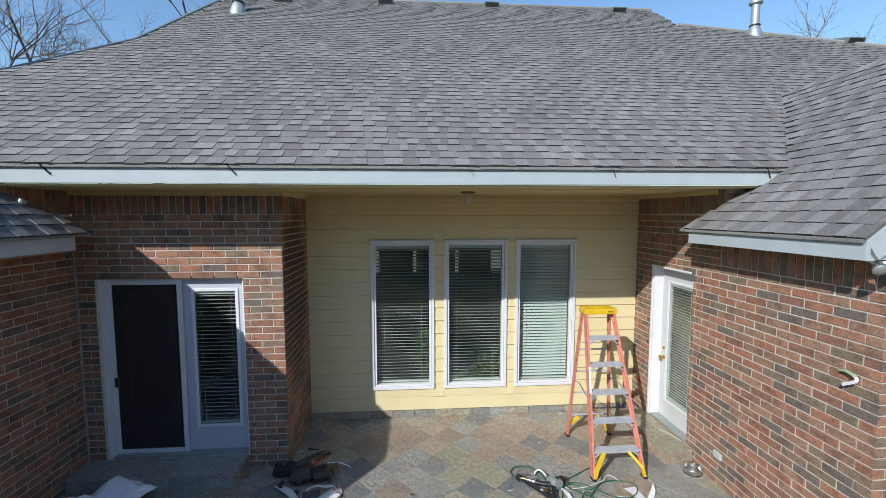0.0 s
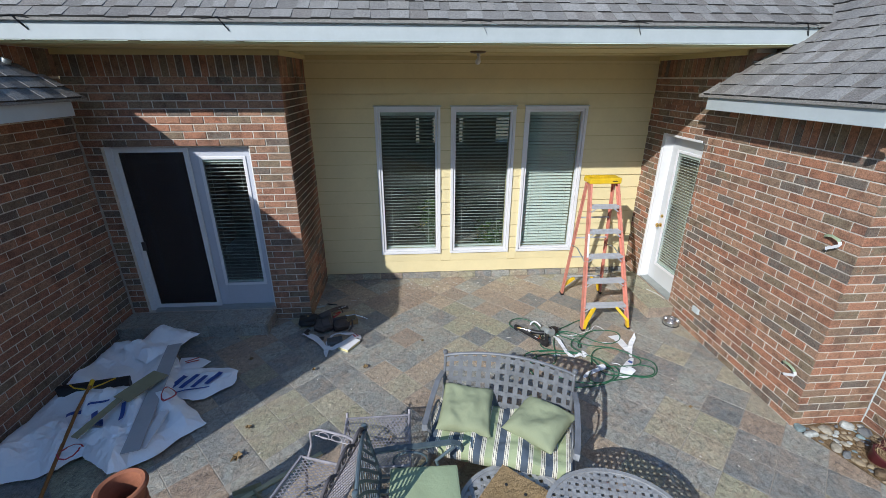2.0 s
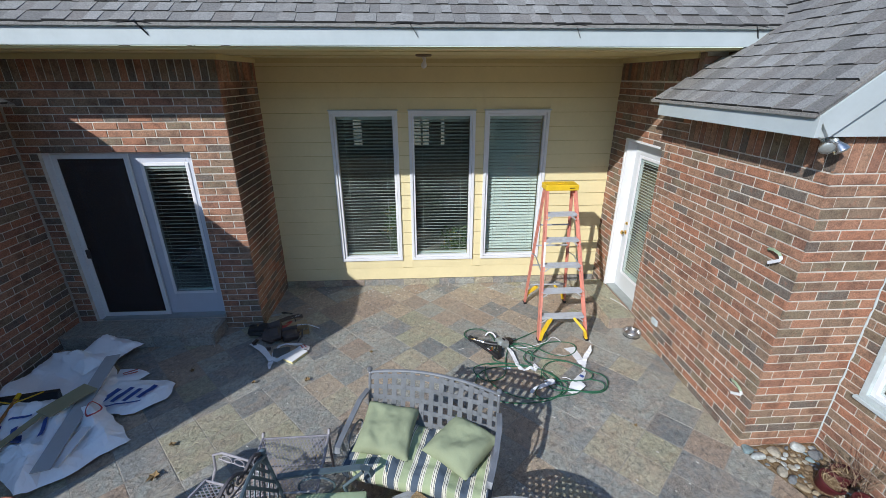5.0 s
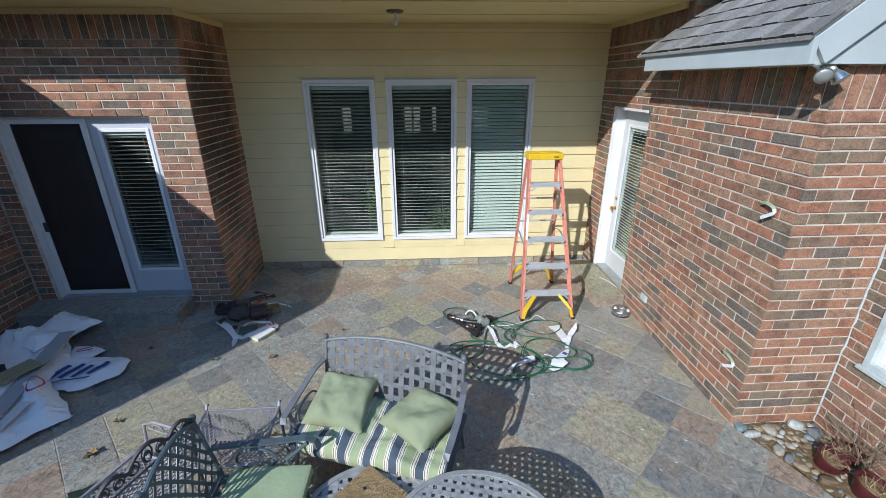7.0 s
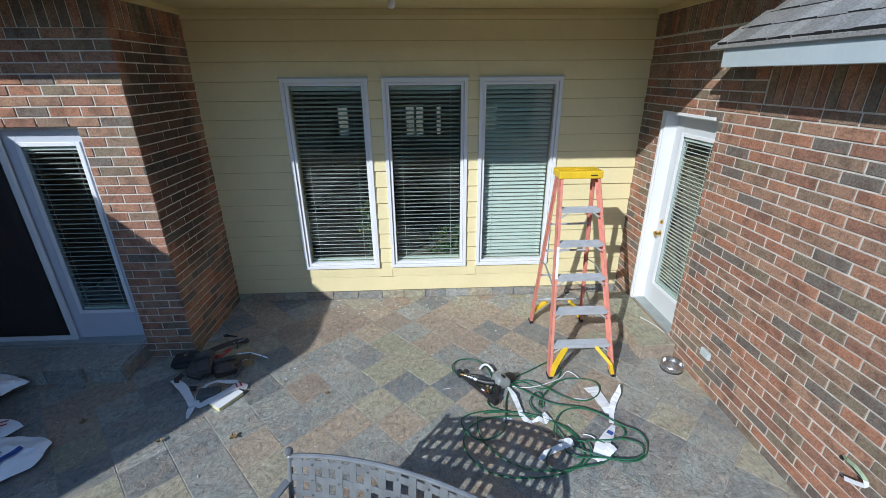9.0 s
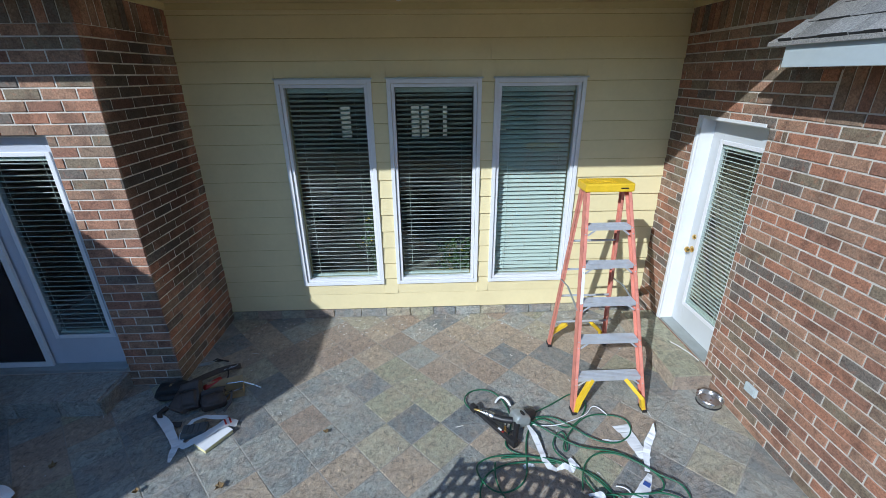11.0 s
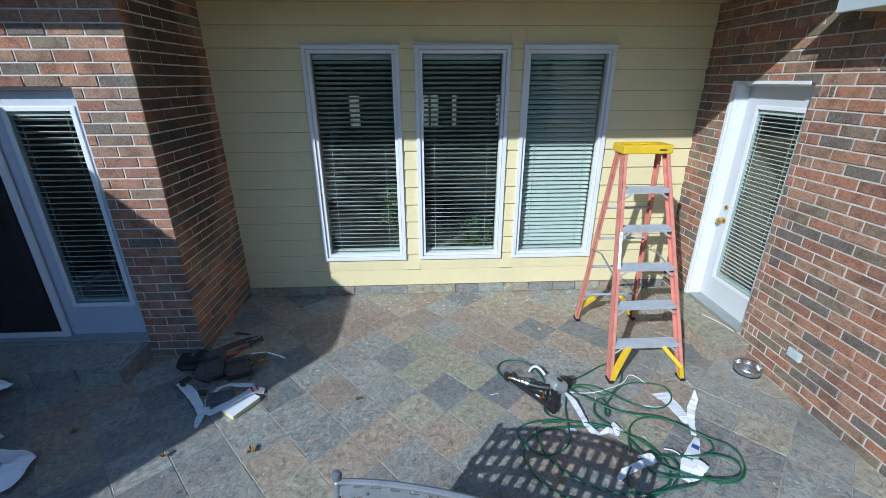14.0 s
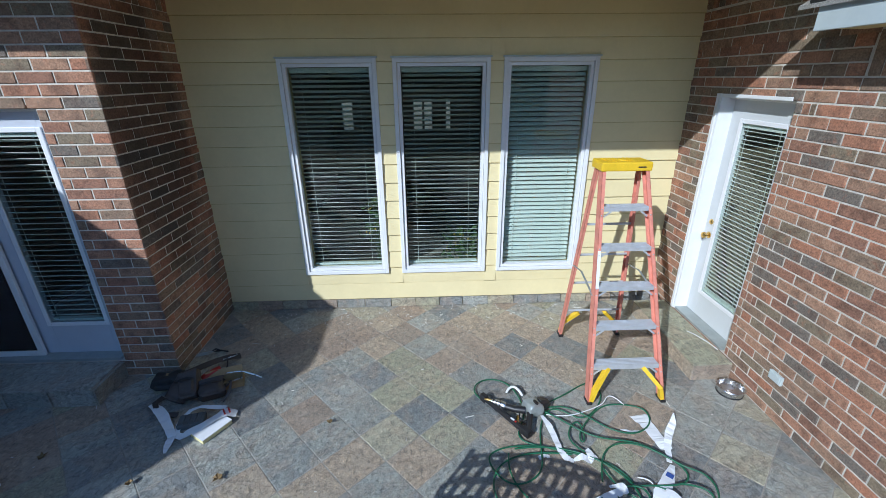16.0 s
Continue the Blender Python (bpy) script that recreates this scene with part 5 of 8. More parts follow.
def lattice_table(name, label, m, rx, ry, h, pitch, bw, scroll):
    t = thing(name, label, "table", m)
    bm = bmesh.new()
    strip(bm, [(rx * math.cos(k * math.tau / 48), ry * math.sin(k * math.tau / 48), h) for k in range(49)], 0.028, 0.02)
    part("rim", bm, CAST_PALE, t)
    n = int(rx / pitch)
    for d in (0, 1):
        for c in range(-n, n + 1):
            o = c * pitch
            half = (ry * math.sqrt(max(0, 1 - (o / rx) ** 2))) if d == 0 else (rx * math.sqrt(max(0, 1 - (o / ry) ** 2)) if abs(o) < ry else 0)
            if half < 0.06:
                continue
            bm = bmesh.new()
            steps = max(2, int(2 * half / pitch) * 2)
            pts = []
            for k in range(steps + 1):
                s = -half + 2 * half * k / steps
                zz = h + 0.0018 * (1 if (k + c + d) % 2 else -1)
                pts.append((o, s, zz) if d == 0 else (s, o, zz))
            strip(bm, pts, bw, 0.003)
            part("lattice_bar", bm, CAST_PALE, t)
    for k in range(4):
        a = math.tau * (k + 0.5) / 4
        c, s = math.cos(a), math.sin(a)
        bm = bmesh.new()
        tube(bm, [(rx * 0.93 * c, ry * 0.93 * s, h - 0.01), (rx * 0.8 * c, ry * 0.8 * s, h * 0.6), (rx * 0.62 * c, ry * 0.62 * s, h * 0.3), (rx * 0.85 * c, ry * 0.85 * s, 0.0)], 0.013, 8)
        part("leg", bm, CAST_PALE, t, "", True)
    if scroll:
        for k in range(20):
            a = math.tau * k / 20
            bm = bmesh.new()
            rr = rx - 0.055
            tube(bm, [(rr * math.cos(a) + 0.042 * math.cos(q) * math.cos(a) - 0.055 * math.sin(q) * math.sin(a), rr * math.sin(a) + 0.042 * math.cos(q) * math.sin(a) + 0.055 * math.sin(q) * math.cos(a), h - 0.004) for q in [t2 * math.tau / 14 for t2 in range(14)]], 0.007, 5, closed=True)
            part("rim_scroll", bm, CAST_PALE, t, "", True)
        bm = bmesh.new()
        strip(bm, [((rx - 0.11) * math.cos(k * math.tau / 40), (ry - 0.11) * math.sin(k * math.tau / 40), h) for k in range(41)], 0.022, 0.012)
        part("inner_rim", bm, CAST_PALE, t)
    return t


lattice_table("coffee_table", "round grey cast-metal coffee table with scroll rim", pose(0.53, 1.735, 0, 0, 0, 10), 0.385, 0.385, 0.315, 0.058, 0.03, True)
lattice_table("side_table", "oval grey cast-metal table with woven lattice top", pose(1.12, 1.575, 0, 0, 0, -14), 0.445, 0.375, 0.42, 0.052, 0.030, False)

COIR = Mat("coir", 0.95, 0, 0.1)
fib = COIR.noise(120, 6, 0.9)
COIR.color(COIR.mix(0.5, COIR.ramp(fib, [(0.38, (0.14, 0.09, 0.045)), (0.50, (0.40, 0.28, 0.145)), (0.62, (0.66, 0.50, 0.30))]), COIR.ramp(COIR.noise(9, 4), [(0.35, (0.28, 0.185, 0.09)), (0.65, (0.42, 0.29, 0.15))])))
COIR.bump(fib, 1.0, 0.012)
mat_m = pose(0.50, 2.10, 0.345, 0, 0, -40.5)
dm = thing("doormat", "brown coir doormat lying on the coffee table", "mat", mat_m)
bm = bmesh.new()
box(bm, 0.0, 0.43, -0.72, 0.0, -0.012, 0.012)
bmesh.ops.subdivide_edges(bm, edges=bm.edges, cuts=34, use_grid_fill=True)
for v in bm.verts:
    tuft = 0.006 * noise.noise(v.co * 11) + 0.005 * noise.noise(v.co * 47) + 0.004 * noise.noise(v.co * 110)
    v.co += Vector((0.004 * noise.noise(v.co * 60 + Vector((7, 0, 0))), 0.004 * noise.noise(v.co * 60 + Vector((0, 9, 0))), tuft if v.co.z > 0 else 0.0))
part("coir_body", bm, COIR.m, dm)
for p in ((0.2, -0.25), (0.1, -0.13), (0.24, -0.12)):
    bm = bmesh.new()
    lathe(bm, [(0.012, 0), (0.010, 0.004), (0.003, 0.006)], 7, Matrix.Translation((p[0], p[1], 0.014)))
    part("debris", bm, BLACK, dm)

# terracotta chimney pot stove
TERRA = simple("terracotta", (0.27, 0.105, 0.06), 0.85, 0, 0.3, 7, 0.15, 0.2)
pot = thing("chiminea", "weathered terracotta chiminea with open round neck", "fire pit", pose(-1.765, 1.71, 0))
bm = bmesh.new()
lathe(bm, [(0.09, 0.06), (0.13, 0.08), (0.175, 0.17), (0.19, 0.27), (0.17, 0.40), (0.135, 0.52), (0.11, 0.61), (0.10, 0.70), (0.106, 0.765), (0.124, 0.78), (0.133, 0.795), (0.131, 0.812), (0.12, 0.82), (0.10, 0.812), (0.088, 0.77), (0.082, 0.70), (0.09, 0.60), (0.115, 0.51), (0.15, 0.40), (0.17, 0.27), (0.14, 0.12)], 40)
part("body", bm, TERRA, pot, "", True)
bm = bmesh.new()
lathe(bm, [(0.102, 0.68), (0.109, 0.69), (0.109, 0.705), (0.101, 0.715)], 40, None, False)
part("neck_band", bm, TERRA, pot, "", True)
bm = bmesh.new()
tube(bm, [(0.13 * math.cos(k * math.tau / 24), 0.13 * math.sin(k * math.tau / 24), 0.075) for k in range(24)], 0.012, 6, closed=True)
for k in range(3):
    a = k * math.tau / 3 + 0.5
    tube(bm, [(0.13 * math.cos(a), 0.13 * math.sin(a), 0.075), (0.16 * math.cos(a), 0.16 * math.sin(a), 0.0)], 0.012, 6)
part("stand", bm, IRON_DARK, pot, "black iron ring stand")

# ---------------------------------------------------------------- building wrap, broom and offcuts
WRAP = Mat("house_wrap", 0.5, 0, 0.5)
wn1 = WRAP.noise(3.5, 5, 0.6)
WRAP.color(WRAP.ramp(wn1, [(0.3, (0.88, 0.895, 0.92)), (0.7, (0.94, 0.945, 0.95))])).bump(WRAP.noise(22, 6, 0.7, None, False, 1.5), 0.5, 0.012)
BLUE_INK = simple("blue_ink", (0.04, 0.085, 0.30), 0.6, 0, 0.15, 20, 0.02)
RED_INK = simple("red_ink", (0.45, 0.06, 0.07), 0.6, 0, 0.15, 20, 0.02)
BOARD_GREY = simple("grey_board", (0.40, 0.41, 0.42), 0.7, 0, 0.08, 6, 0.05)
BOARD_TAN = simple("tan_board", (0.30, 0.28, 0.17), 0.7, 0, 0.1, 6, 0.05)
WOOD_Y = simple("varnished_wood", (0.27, 0.115, 0.03), 0.5, 0, 0.35, 11, 0.1)


def fold_height(x, y, seed, lift):
    """Crumpled-sheet height over the floor: flat facets between sharp creases in several ways."""
    rr = random.Random(seed * 31)
    wx = x + 0.10 * noise.noise(Vector((x * 2.3, y * 2.3, seed)))
    wy = y + 0.10 * noise.noise(Vector((x * 2.3, y * 2.3, seed + 9.0)))
    h = 0.0
    for f, a in ((0.9, 0.85), (1.5, 0.70), (2.5, 0.50), (3.7, 0.34), (6.3, 0.10)):
        q = rr.uniform(0, math.pi)
        u = (wx * math.cos(q) + wy * math.sin(q)) * f + rr.random()
        h += a * abs(2 * (u - math.floor(u)) - 1) * (0.5 + 0.9 * abs(noise.noise(Vector((x * 1.7, y * 1.7, f + seed)))))
    for _ in range(26):
        px, py, q, ln = rr.uniform(-3.6, -2.0), rr.uniform(2.4, 4.5), rr.uniform(0, math.pi), rr.uniform(0.15, 0.45)
        along_d = (wx - px) * math.cos(q) + (wy - py) * math.sin(q)
        across = (wy - py) * math.cos(q) - (wx - px) * math.sin(q)
        wide = 0.05 if across > 0 else 0.10
        h += 0.42 * max(0.0, 1 - abs(across) / wide) * max(0.0, 1 - (along_d / ln) ** 2)
    return 0.006 + lift * h


def sheet(name, label, outline, seed, lift, mat, base=0.0, cell=0.04):
    """A loose thin sheet over the floor, cut to an uneven outline."""
    t = thing(name, label, "sheet")
    rj = random.Random(seed * 13 + 5)
    rough = []
    for (x0, y0), (x1, y1) in zip(outline, outline[1:] + outline[:1]):
        rough.append((x0, y0))
        for k in range(1, max(1, int(math.hypot(x1 - x0, y1 - y0) / 0.07))):
            q = k / max(1, int(math.hypot(x1 - x0, y1 - y0) / 0.07))
            rough.append((x0 + (x1 - x0) * q + rj.gauss(0, 0.010), y0 + (y1 - y0) * q + rj.gauss(0, 0.010)))
    outline = rough
    xs, ys = [p[0] for p in outline], [p[1] for p in outline]
    bm = bmesh.new()
    grid = {}
    nx, ny = int((max(xs) - min(xs)) / cell) + 2, int((max(ys) - min(ys)) / cell) + 2

    def near_edge(x, y):
        best, at = 9, None
        for (x0, y0), (x1, y1) in zip(outline, outline[1:] + outline[:1]):
            dx, dy = x1 - x0, y1 - y0
            k = max(0, min(1, ((x - x0) * dx + (y - y0) * dy) / (dx * dx + dy * dy + 1e-12)))
            q = (x0 + k * dx, y0 + k * dy)
            d = math.hypot(q[0] - x, q[1] - y)
            if d < best:
                best, at = d, q
        return best, at

    for i in range(nx):
        for j in range(ny):
            x, y = min(xs) + (i - 0.5) * cell, min(ys) + (j - 0.5) * cell
            d, at = near_edge(x, y)
            if inside(outline, x, y) or d < cell:
                if not inside(outline, x, y) or d < cell * 0.45:
                    x, y, d = at[0], at[1], 0
                else:
                    x, y = x + rj.uniform(-0.3, 0.3) * cell, y + rj.uniform(-0.3, 0.3) * cell
                h = fold_height(x, y, seed, lift) * min(1, 0.35 + d / 0.2) + rj.uniform(0, 0.004) * (lift / 0.15 + 0.3)
                grid[i, j] = bm.verts.new((x, y, base + h))
    for (i, j) in list(grid):
        q = [grid.get(k) for k in ((i, j), (i + 1, j), (i + 1, j + 1), (i, j + 1))]
        if all(q):
            r0 = rj.randrange(2)
            bm.faces.new((q[r0], q[r0 + 1], q[r0 + 2]))
            bm.faces.new((q[r0], q[r0 + 2], q[(r0 + 3) % 4]))
        elif sum(1 for v in q if v) == 3:
            bm.faces.new([v for v in q if v])
    bmesh.ops.remove_doubles(bm, verts=bm.verts, dist=0.004)
    ob = part("wrap", bm, mat, t)
    sol = ob.modifiers.new("thickness", "SOLIDIFY")
    sol.thickness = 0.002
    return t


def print_bar(owner, a, b, w, seed, lift, mat, base=0.0):
    """A printed stroke that follows the folds."""
    bm = bmesh.new()
    a, b = Vector(a), Vector(b)
    s = Vector((-(b - a).y, (b - a).x)).normalized() * w / 2
    rows = []
    for k in range(7):
        p = a + (b - a) * k / 6
        rows.append([bm.verts.new((q.x, q.y, base + fold_height(q.x, q.y, seed, lift) + 0.018)) for q in (p - s, p, p + s)])
    for r0, r1 in zip(rows, rows[1:]):
        for k in range(2):
            bm.faces.new((r0[k], r0[k + 1], r1[k + 1], r1[k]))
    part("print", bm, mat, owner, "printed marking")


wrap_a = sheet("house_wrap_sheet", "large crumpled white house-wrap sheet on the patio", [(-3.62, 4.30), (-3.36, 4.26), (-3.2, 4.14), (-2.86, 4.12), (-2.62, 3.80), (-2.55, 3.42), (-2.33, 3.27), (-2.01, 2.99), (-2.2, 2.78), (-2.28, 2.63), (-2.52, 2.45), (-2.66, 2.55),
               (-2.89, 2.70), (-2.96, 2.55), (-3.2, 2.49), (-3.44, 2.40), (-3.63, 2.36), (-3.64, 2.9), (-3.64, 3.4), (-3.64, 3.9)], 1, 0.115, WRAP.m)
sheet("house_wrap_sheet", "folded white house-wrap offcut lying on the patio", [(-3.26, 4.36), (-3.20, 4.58), (-2.95, 4.47), (-2.66, 4.36), (-2.74, 4.22), (-2.79, 4.08), (-3.0, 3.85), (-3.36, 4.05)], 2, 0.16, WRAP.m, 0.05, 0.036)
wrap_c = sheet("house_wrap_sheet", "torn white house-wrap strip with blue printing", [(-2.78, 3.84), (-2.4, 3.80), (-2.14, 3.79), (-2.0, 3.72), (-1.97, 3.5), (-2.18, 3.31), (-2.5, 3.33), (-2.75, 3.45)], 3, 0.05, WRAP.m, 0.015, 0.04)
wrap_d = sheet("house_wrap_sheet", "small white house-wrap scrap with red print", [(-2.72, 3.99), (-2.52, 3.98), (-2.36, 3.90), (-2.41, 3.80), (-2.68, 3.80)], 4, 0.02, WRAP.m, 0.03, 0.035)
wrap_e = sheet("house_wrap_sheet", "crumpled white house-wrap heap on the larger sheet", [(-3.3, 3.35), (-2.95, 3.45), (-2.62, 3.35), (-2.45, 2.95), (-2.55, 2.65), (-2.8, 2.72), (-3.05, 2.85), (-3.25, 3.0)], 6, 0.11, WRAP.m, 0.075, 0.032)
for a, b, w in (((-2.58, 3.42), (-2.50, 3.64), 0.06), ((-2.46, 3.45), (-2.38, 3.65), 0.06), ((-2.34, 3.44), (-2.28, 3.62), 0.05), ((-2.22, 3.47), (-2.14, 3.64), 0.06), ((-2.62, 3.385), (-2.16, 3.415), 0.02)):
    print_bar(wrap_c, a, b, w, 3, 0.05, BLUE_INK, 0.015)
for a, b, w in (((-3.20, 3.02), (-3.10, 3.06), 0.04), ((-2.98, 3.05), (-2.90, 2.92), 0.05), ((-2.90, 2.98), (-2.82, 2.86), 0.045), ((-2.76, 3.12), (-2.70, 2.95), 0.04), ((-3.08, 3.12), (-2.92, 3.17), 0.02)):
    print_bar(wrap_e, a, b, w, 6, 0.11, BLUE_INK, 0.082)
for a, b in (((-2.62, 3.88), (-2.50, 3.94)), ((-2.60, 3.85), (-2.48, 3.90))):
    print_bar(wrap_d, a, b, 0.018, 4, 0.02, RED_INK, 0.03)
for k in range(10):
    q0, q1 = k * math.tau / 10, (k + 1) * math.tau / 10
    print_bar(wrap_a, (-2.90 + 0.07 * math.cos(q0), 2.64 + 0.09 * math.sin(q0)), (-2.90 + 0.07 * math.cos(q1), 2.64 + 0.09 * math.sin(q1)), 0.012, 1, 0.115, RED_INK)
    print_bar(wrap_a, (-2.40 + 0.06 * math.cos(q0), 3.18 + 0.06 * math.sin(q0)), (-2.40 + 0.06 * math.cos(q1), 3.18 + 0.06 * math.sin(q1)), 0.012, 1, 0.115, RED_INK)


def plank(name, label, a, b, w, t, mat):
    """A flat board from a to b, lying on what is below."""
    a, b = Vector(a), Vector(b)
    ob = thing(name, label, "board", Matrix.Translation((a + b) / 2) @ (b - a).to_track_quat("X", "Z").to_matrix().to_4x4())
    bm = bmesh.new()
    l = (b - a).length
    box(bm, -l / 2, l / 2, -w / 2, w / 2, -t / 2, t / 2, None, 0.002)
    part("board", bm, mat, ob)
    return ob


plank("siding_offcut", "long grey primed siding offcut on the wrap", (-2.77, 4.02, 0.20), (-2.40, 2.58, 0.165), 0.135, 0.009, BOARD_GREY)
plank("siding_offcut", "short olive painted siding offcut on the wrap", (-2.62, 3.48, 0.235), (-2.78, 3.12, 0.235), 0.19, 0.009, BOARD_TAN)
plank("siding_offcut", "narrow tan siding sliver on the wrap", (-2.78, 3.20, 0.235), (-2.93, 2.74, 0.185), 0.07, 0.009, BOARD_TAN)
plank("siding_offcut", "short white painted trim offcut on the wrap", (-2.36, 3.02, 0.17), (-2.36, 2.64, 0.13), 0.075, 0.012, WHITE)
STICK = simple("pale_stick", (0.46, 0.42, 0.26), 0.75, 0, 0.12, 9, 0.1)
plank("trim_stick", "long pale wooden stick lying on the patio", (-1.45, 2.20, 0.012), (-0.915, 2.605, 0.012), 0.038, 0.020, STICK)


broom = thing("push_broom", "push broom with dark head and worn wooden handle", "broom")
bm = bmesh.new()
mm = Matrix.Translation((-3.235, 3.43, 0.135)) @ Matrix.Rotation(math.atan2(0.12, 0.60), 4, "Z")
box(bm, -0.305, 0.305, -0.026, 0.026, 0.03, 0.062, mm, 0.006)
part("head_block", bm, BLACK, broom)
bm = bmesh.new()
box(bm, -0.30, 0.30, -0.03, 0.03, -0.045, 0.042, mm, 0.008)
part("bristles", bm, BLACK, broom, "matted black bristles")
bm = bmesh.new()
tube(bm, [(-3.225, 3.41, 0.22), (-3.12, 3.05, 0.19), (-3.0, 2.66, 0.13), (-2.86, 2.22, 0.06), (-2.80, 2.02, 0.02)], 0.0135, 10)
part("handle", bm, WOOD_Y, broom, "", True)
for s in (-1, 1):
    bm = bmesh.new()
    e = mm @ Vector((s * 0.19, 0.0, 0.07))
    tube(bm, [e, (e + Vector((-3.205, 3.30, 0.215))) / 2 + Vector((s * 0.02, -0.02, 0.01)), (-3.195, 3.30, 0.215)], 0.006, 6)
    part("brace", bm, YELLOW, broom, "yellow metal brace", True)
bm = bmesh.new()
tube(bm, [(-3.227, 3.42, 0.222), (-3.205, 3.35, 0.213)], 0.019, 10)
part("socket", bm, YELLOW, broom, "", True)

for i, (ax, ay, az, sx, sy) in enumerate(((-1.40, 2.26, 20, 0.10, 0.03), (-1.34, 2.19, -40, 0.07, 0.05))):
    cbx = thing("cardboard_scrap", "bent tan cardboard scrap on the patio", "cardboard", pose(ax, ay, 0.004, 0, 0, az))
    bm = bmesh.new()
    box(bm, -sx, sx, -sy, sy, 0.0, 0.004)
    box(bm, -sx, sx, sy, sy + 0.004, 0.0, 0.05)
    part("flap", bm, BOARD_TAN, cbx)

# ---------------------------------------------------------------- tool belt pile
LEATHER = simple("dark_leather", (0.055, 0.041, 0.035), 0.6, 0, 0.45, 14, 0.4)
NYLON = simple("black_nylon", (0.022, 0.021, 0.022), 0.7, 0, 0.4, 40, 0.3)
TAN_WOOD = simple("tan_card", (0.34, 0.23, 0.11), 0.75, 0, 0.2, 12, 0.1)
RED = simple("red_plastic", (0.42, 0.03, 0.02), 0.4, 0, 0.1, 20, 0.02)
belt = thing("tool_belt", "worn dark leather tool belt heaped on the patio", "tool belt")


def pouch(m, w, d, h, seed, mat=LEATHER):
    """A sagging leather pouch: a rounded bag with an open, folded-out mouth and a stitched front pocket."""
    bm = bmesh.new()
    n = 20
    rings = []
    for r, z in ((0.45, 0.0), (0.85, 0.02), (1.0, 0.14), (1.06, 0.40), (1.0, 0.70), (1.04, 0.93), (1.12, 1.0), (1.06, 1.01), (0.94, 0.93), (0.88, 0.60), (0.80, 0.20), (0.3, 0.12)):
        ring = []
        for k in range(n):
            a = k * math.tau / n
            c, q = math.cos(a), math.sin(a)
            wob = 1 + 0.30 * noise.noise(Vector((c * 1.6, q * 1.6, z * 2.2 + seed * 3.7))) + 0.16 * noise.noise(Vector((c * 4, q * 4, z * 5 + seed)))
            ring.append(bm.verts.new((w / 2 * r * wob * math.copysign(abs(c) ** 0.6, c), d / 2 * r * wob * math.copysign(abs(q) ** 0.75, q), h * (z + (0.05 * c if z > 0.8 else 0)))))
        rings.append(ring)
    for p, q in zip(rings, rings[1:]):
        for k in range(n):
            bm.faces.new((p[k], p[(k + 1) % n], q[(k + 1) % n], q[k]))
    bm.faces.new(rings[0][::-1])
    bm.faces.new(rings[-1])
    bmesh.ops.transform(bm, matrix=m, verts=bm.verts)
    bag = part("pouch", bm, mat, belt, "", True)
    bm = bmesh.new()
    cushion(bm, w * 0.82, h * 0.62, d * 0.42, 10, 0.5, 0, seed)
    bmesh.ops.transform(bm, matrix=m @ pose(0, -d * 0.46, h * 0.40, 90, 0, 0), verts=bm.verts)
    part("front_pocket", bm, mat, bag, "", True)
    bm = bmesh.new()
    tube(bm, [m @ Vector((w * 0.43 * math.cos(q), -d * 0.56 - 0.02 * abs(math.sin(q)), h * 0.66 + h * 0.05 * math.sin(q))) for q in [k * math.pi / 8 for k in range(9)]], 0.004, 5)
    part("stitched_seam", bm, NYLON, bag, "", True)
    return bag


pouch(pose(-1.30, 4.40, 0.055, -58, 6, -14), 0.15, 0.10, 0.20, 1)
pouch(pose(-1.19, 4.42, 0.060, -52, -8, 12), 0.15, 0.11, 0.21, 2)
pouch(pose(-1.02, 4.44, 0.050, -66, 4, 24), 0.19, 0.10, 0.15, 3)
for pts, w in (([(-1.36, 4.56, 0.10), (-1.31, 4.68, 0.12), (-1.24, 4.79, 0.10), (-1.17, 4.89, 0.08), (-1.10, 4.96, 0.06), (-1.03, 5.02, 0.03)], 0.052), ([(-1.22, 4.54, 0.11), (-1.13, 4.56, 0.10), (-1.04, 4.53, 0.08), (-0.97, 4.50, 0.06)], 0.045),
               ([(-1.10, 4.92, 0.06), (-1.07, 4.84, 0.05), (-1.08, 4.74, 0.04), (-1.13, 4.66, 0.05)], 0.012), ([(-0.96, 4.52, 0.07), (-0.91, 4.56, 0.11), (-0.90, 4.49, 0.06), (-0.94, 4.43, 0.02)], 0.022),
               ([(-1.44, 4.50, 0.02), (-1.46, 4.42, 0.03), (-1.40, 4.34, 0.03), (-1.31, 4.30, 0.02), (-1.22, 4.30, 0.02)], 0.04)):
    bm = bmesh.new()
    strip(bm, pts, w, 0.006, (0.3, -0.5, 1))
    part("strap", bm, LEATHER, belt)
for x, y, z, az in ((-1.075, 4.985, 0.058, 35), (-1.115, 4.945, 0.066, 35)):
    bm = bmesh.new()
    ring_frame(bm, -0.034, 0.034, -0.028, 0.028, 0.008, -0.003, 0.003, pose(x, y, z, 70, 0, az))
    part("buckle", bm, STEEL, belt)
case = thing("tool_case", "black nylon tool pouch with a tan label", "pouch", pose(-1.475, 4.665, 0.0, 0, 0, 8))
bm = bmesh.new()
cushion(bm, 0.24, 0.15, 0.12, 16, 0.32, 0, 5)
bmesh.ops.transform(bm, matrix=Matrix.Translation((0, 0, 0.06)), verts=bm.verts)
cb = part("body", bm, NYLON, case, "", True)
bm = bmesh.new()
cushion(bm, 0.20, 0.05, 0.06, 10, 0.4, 0, 6)
bmesh.ops.transform(bm, matrix=pose(0.01, -0.075, 0.05, 70, 0, 0), verts=bm.verts)
part("front_pocket", bm, NYLON, cb, "", True)
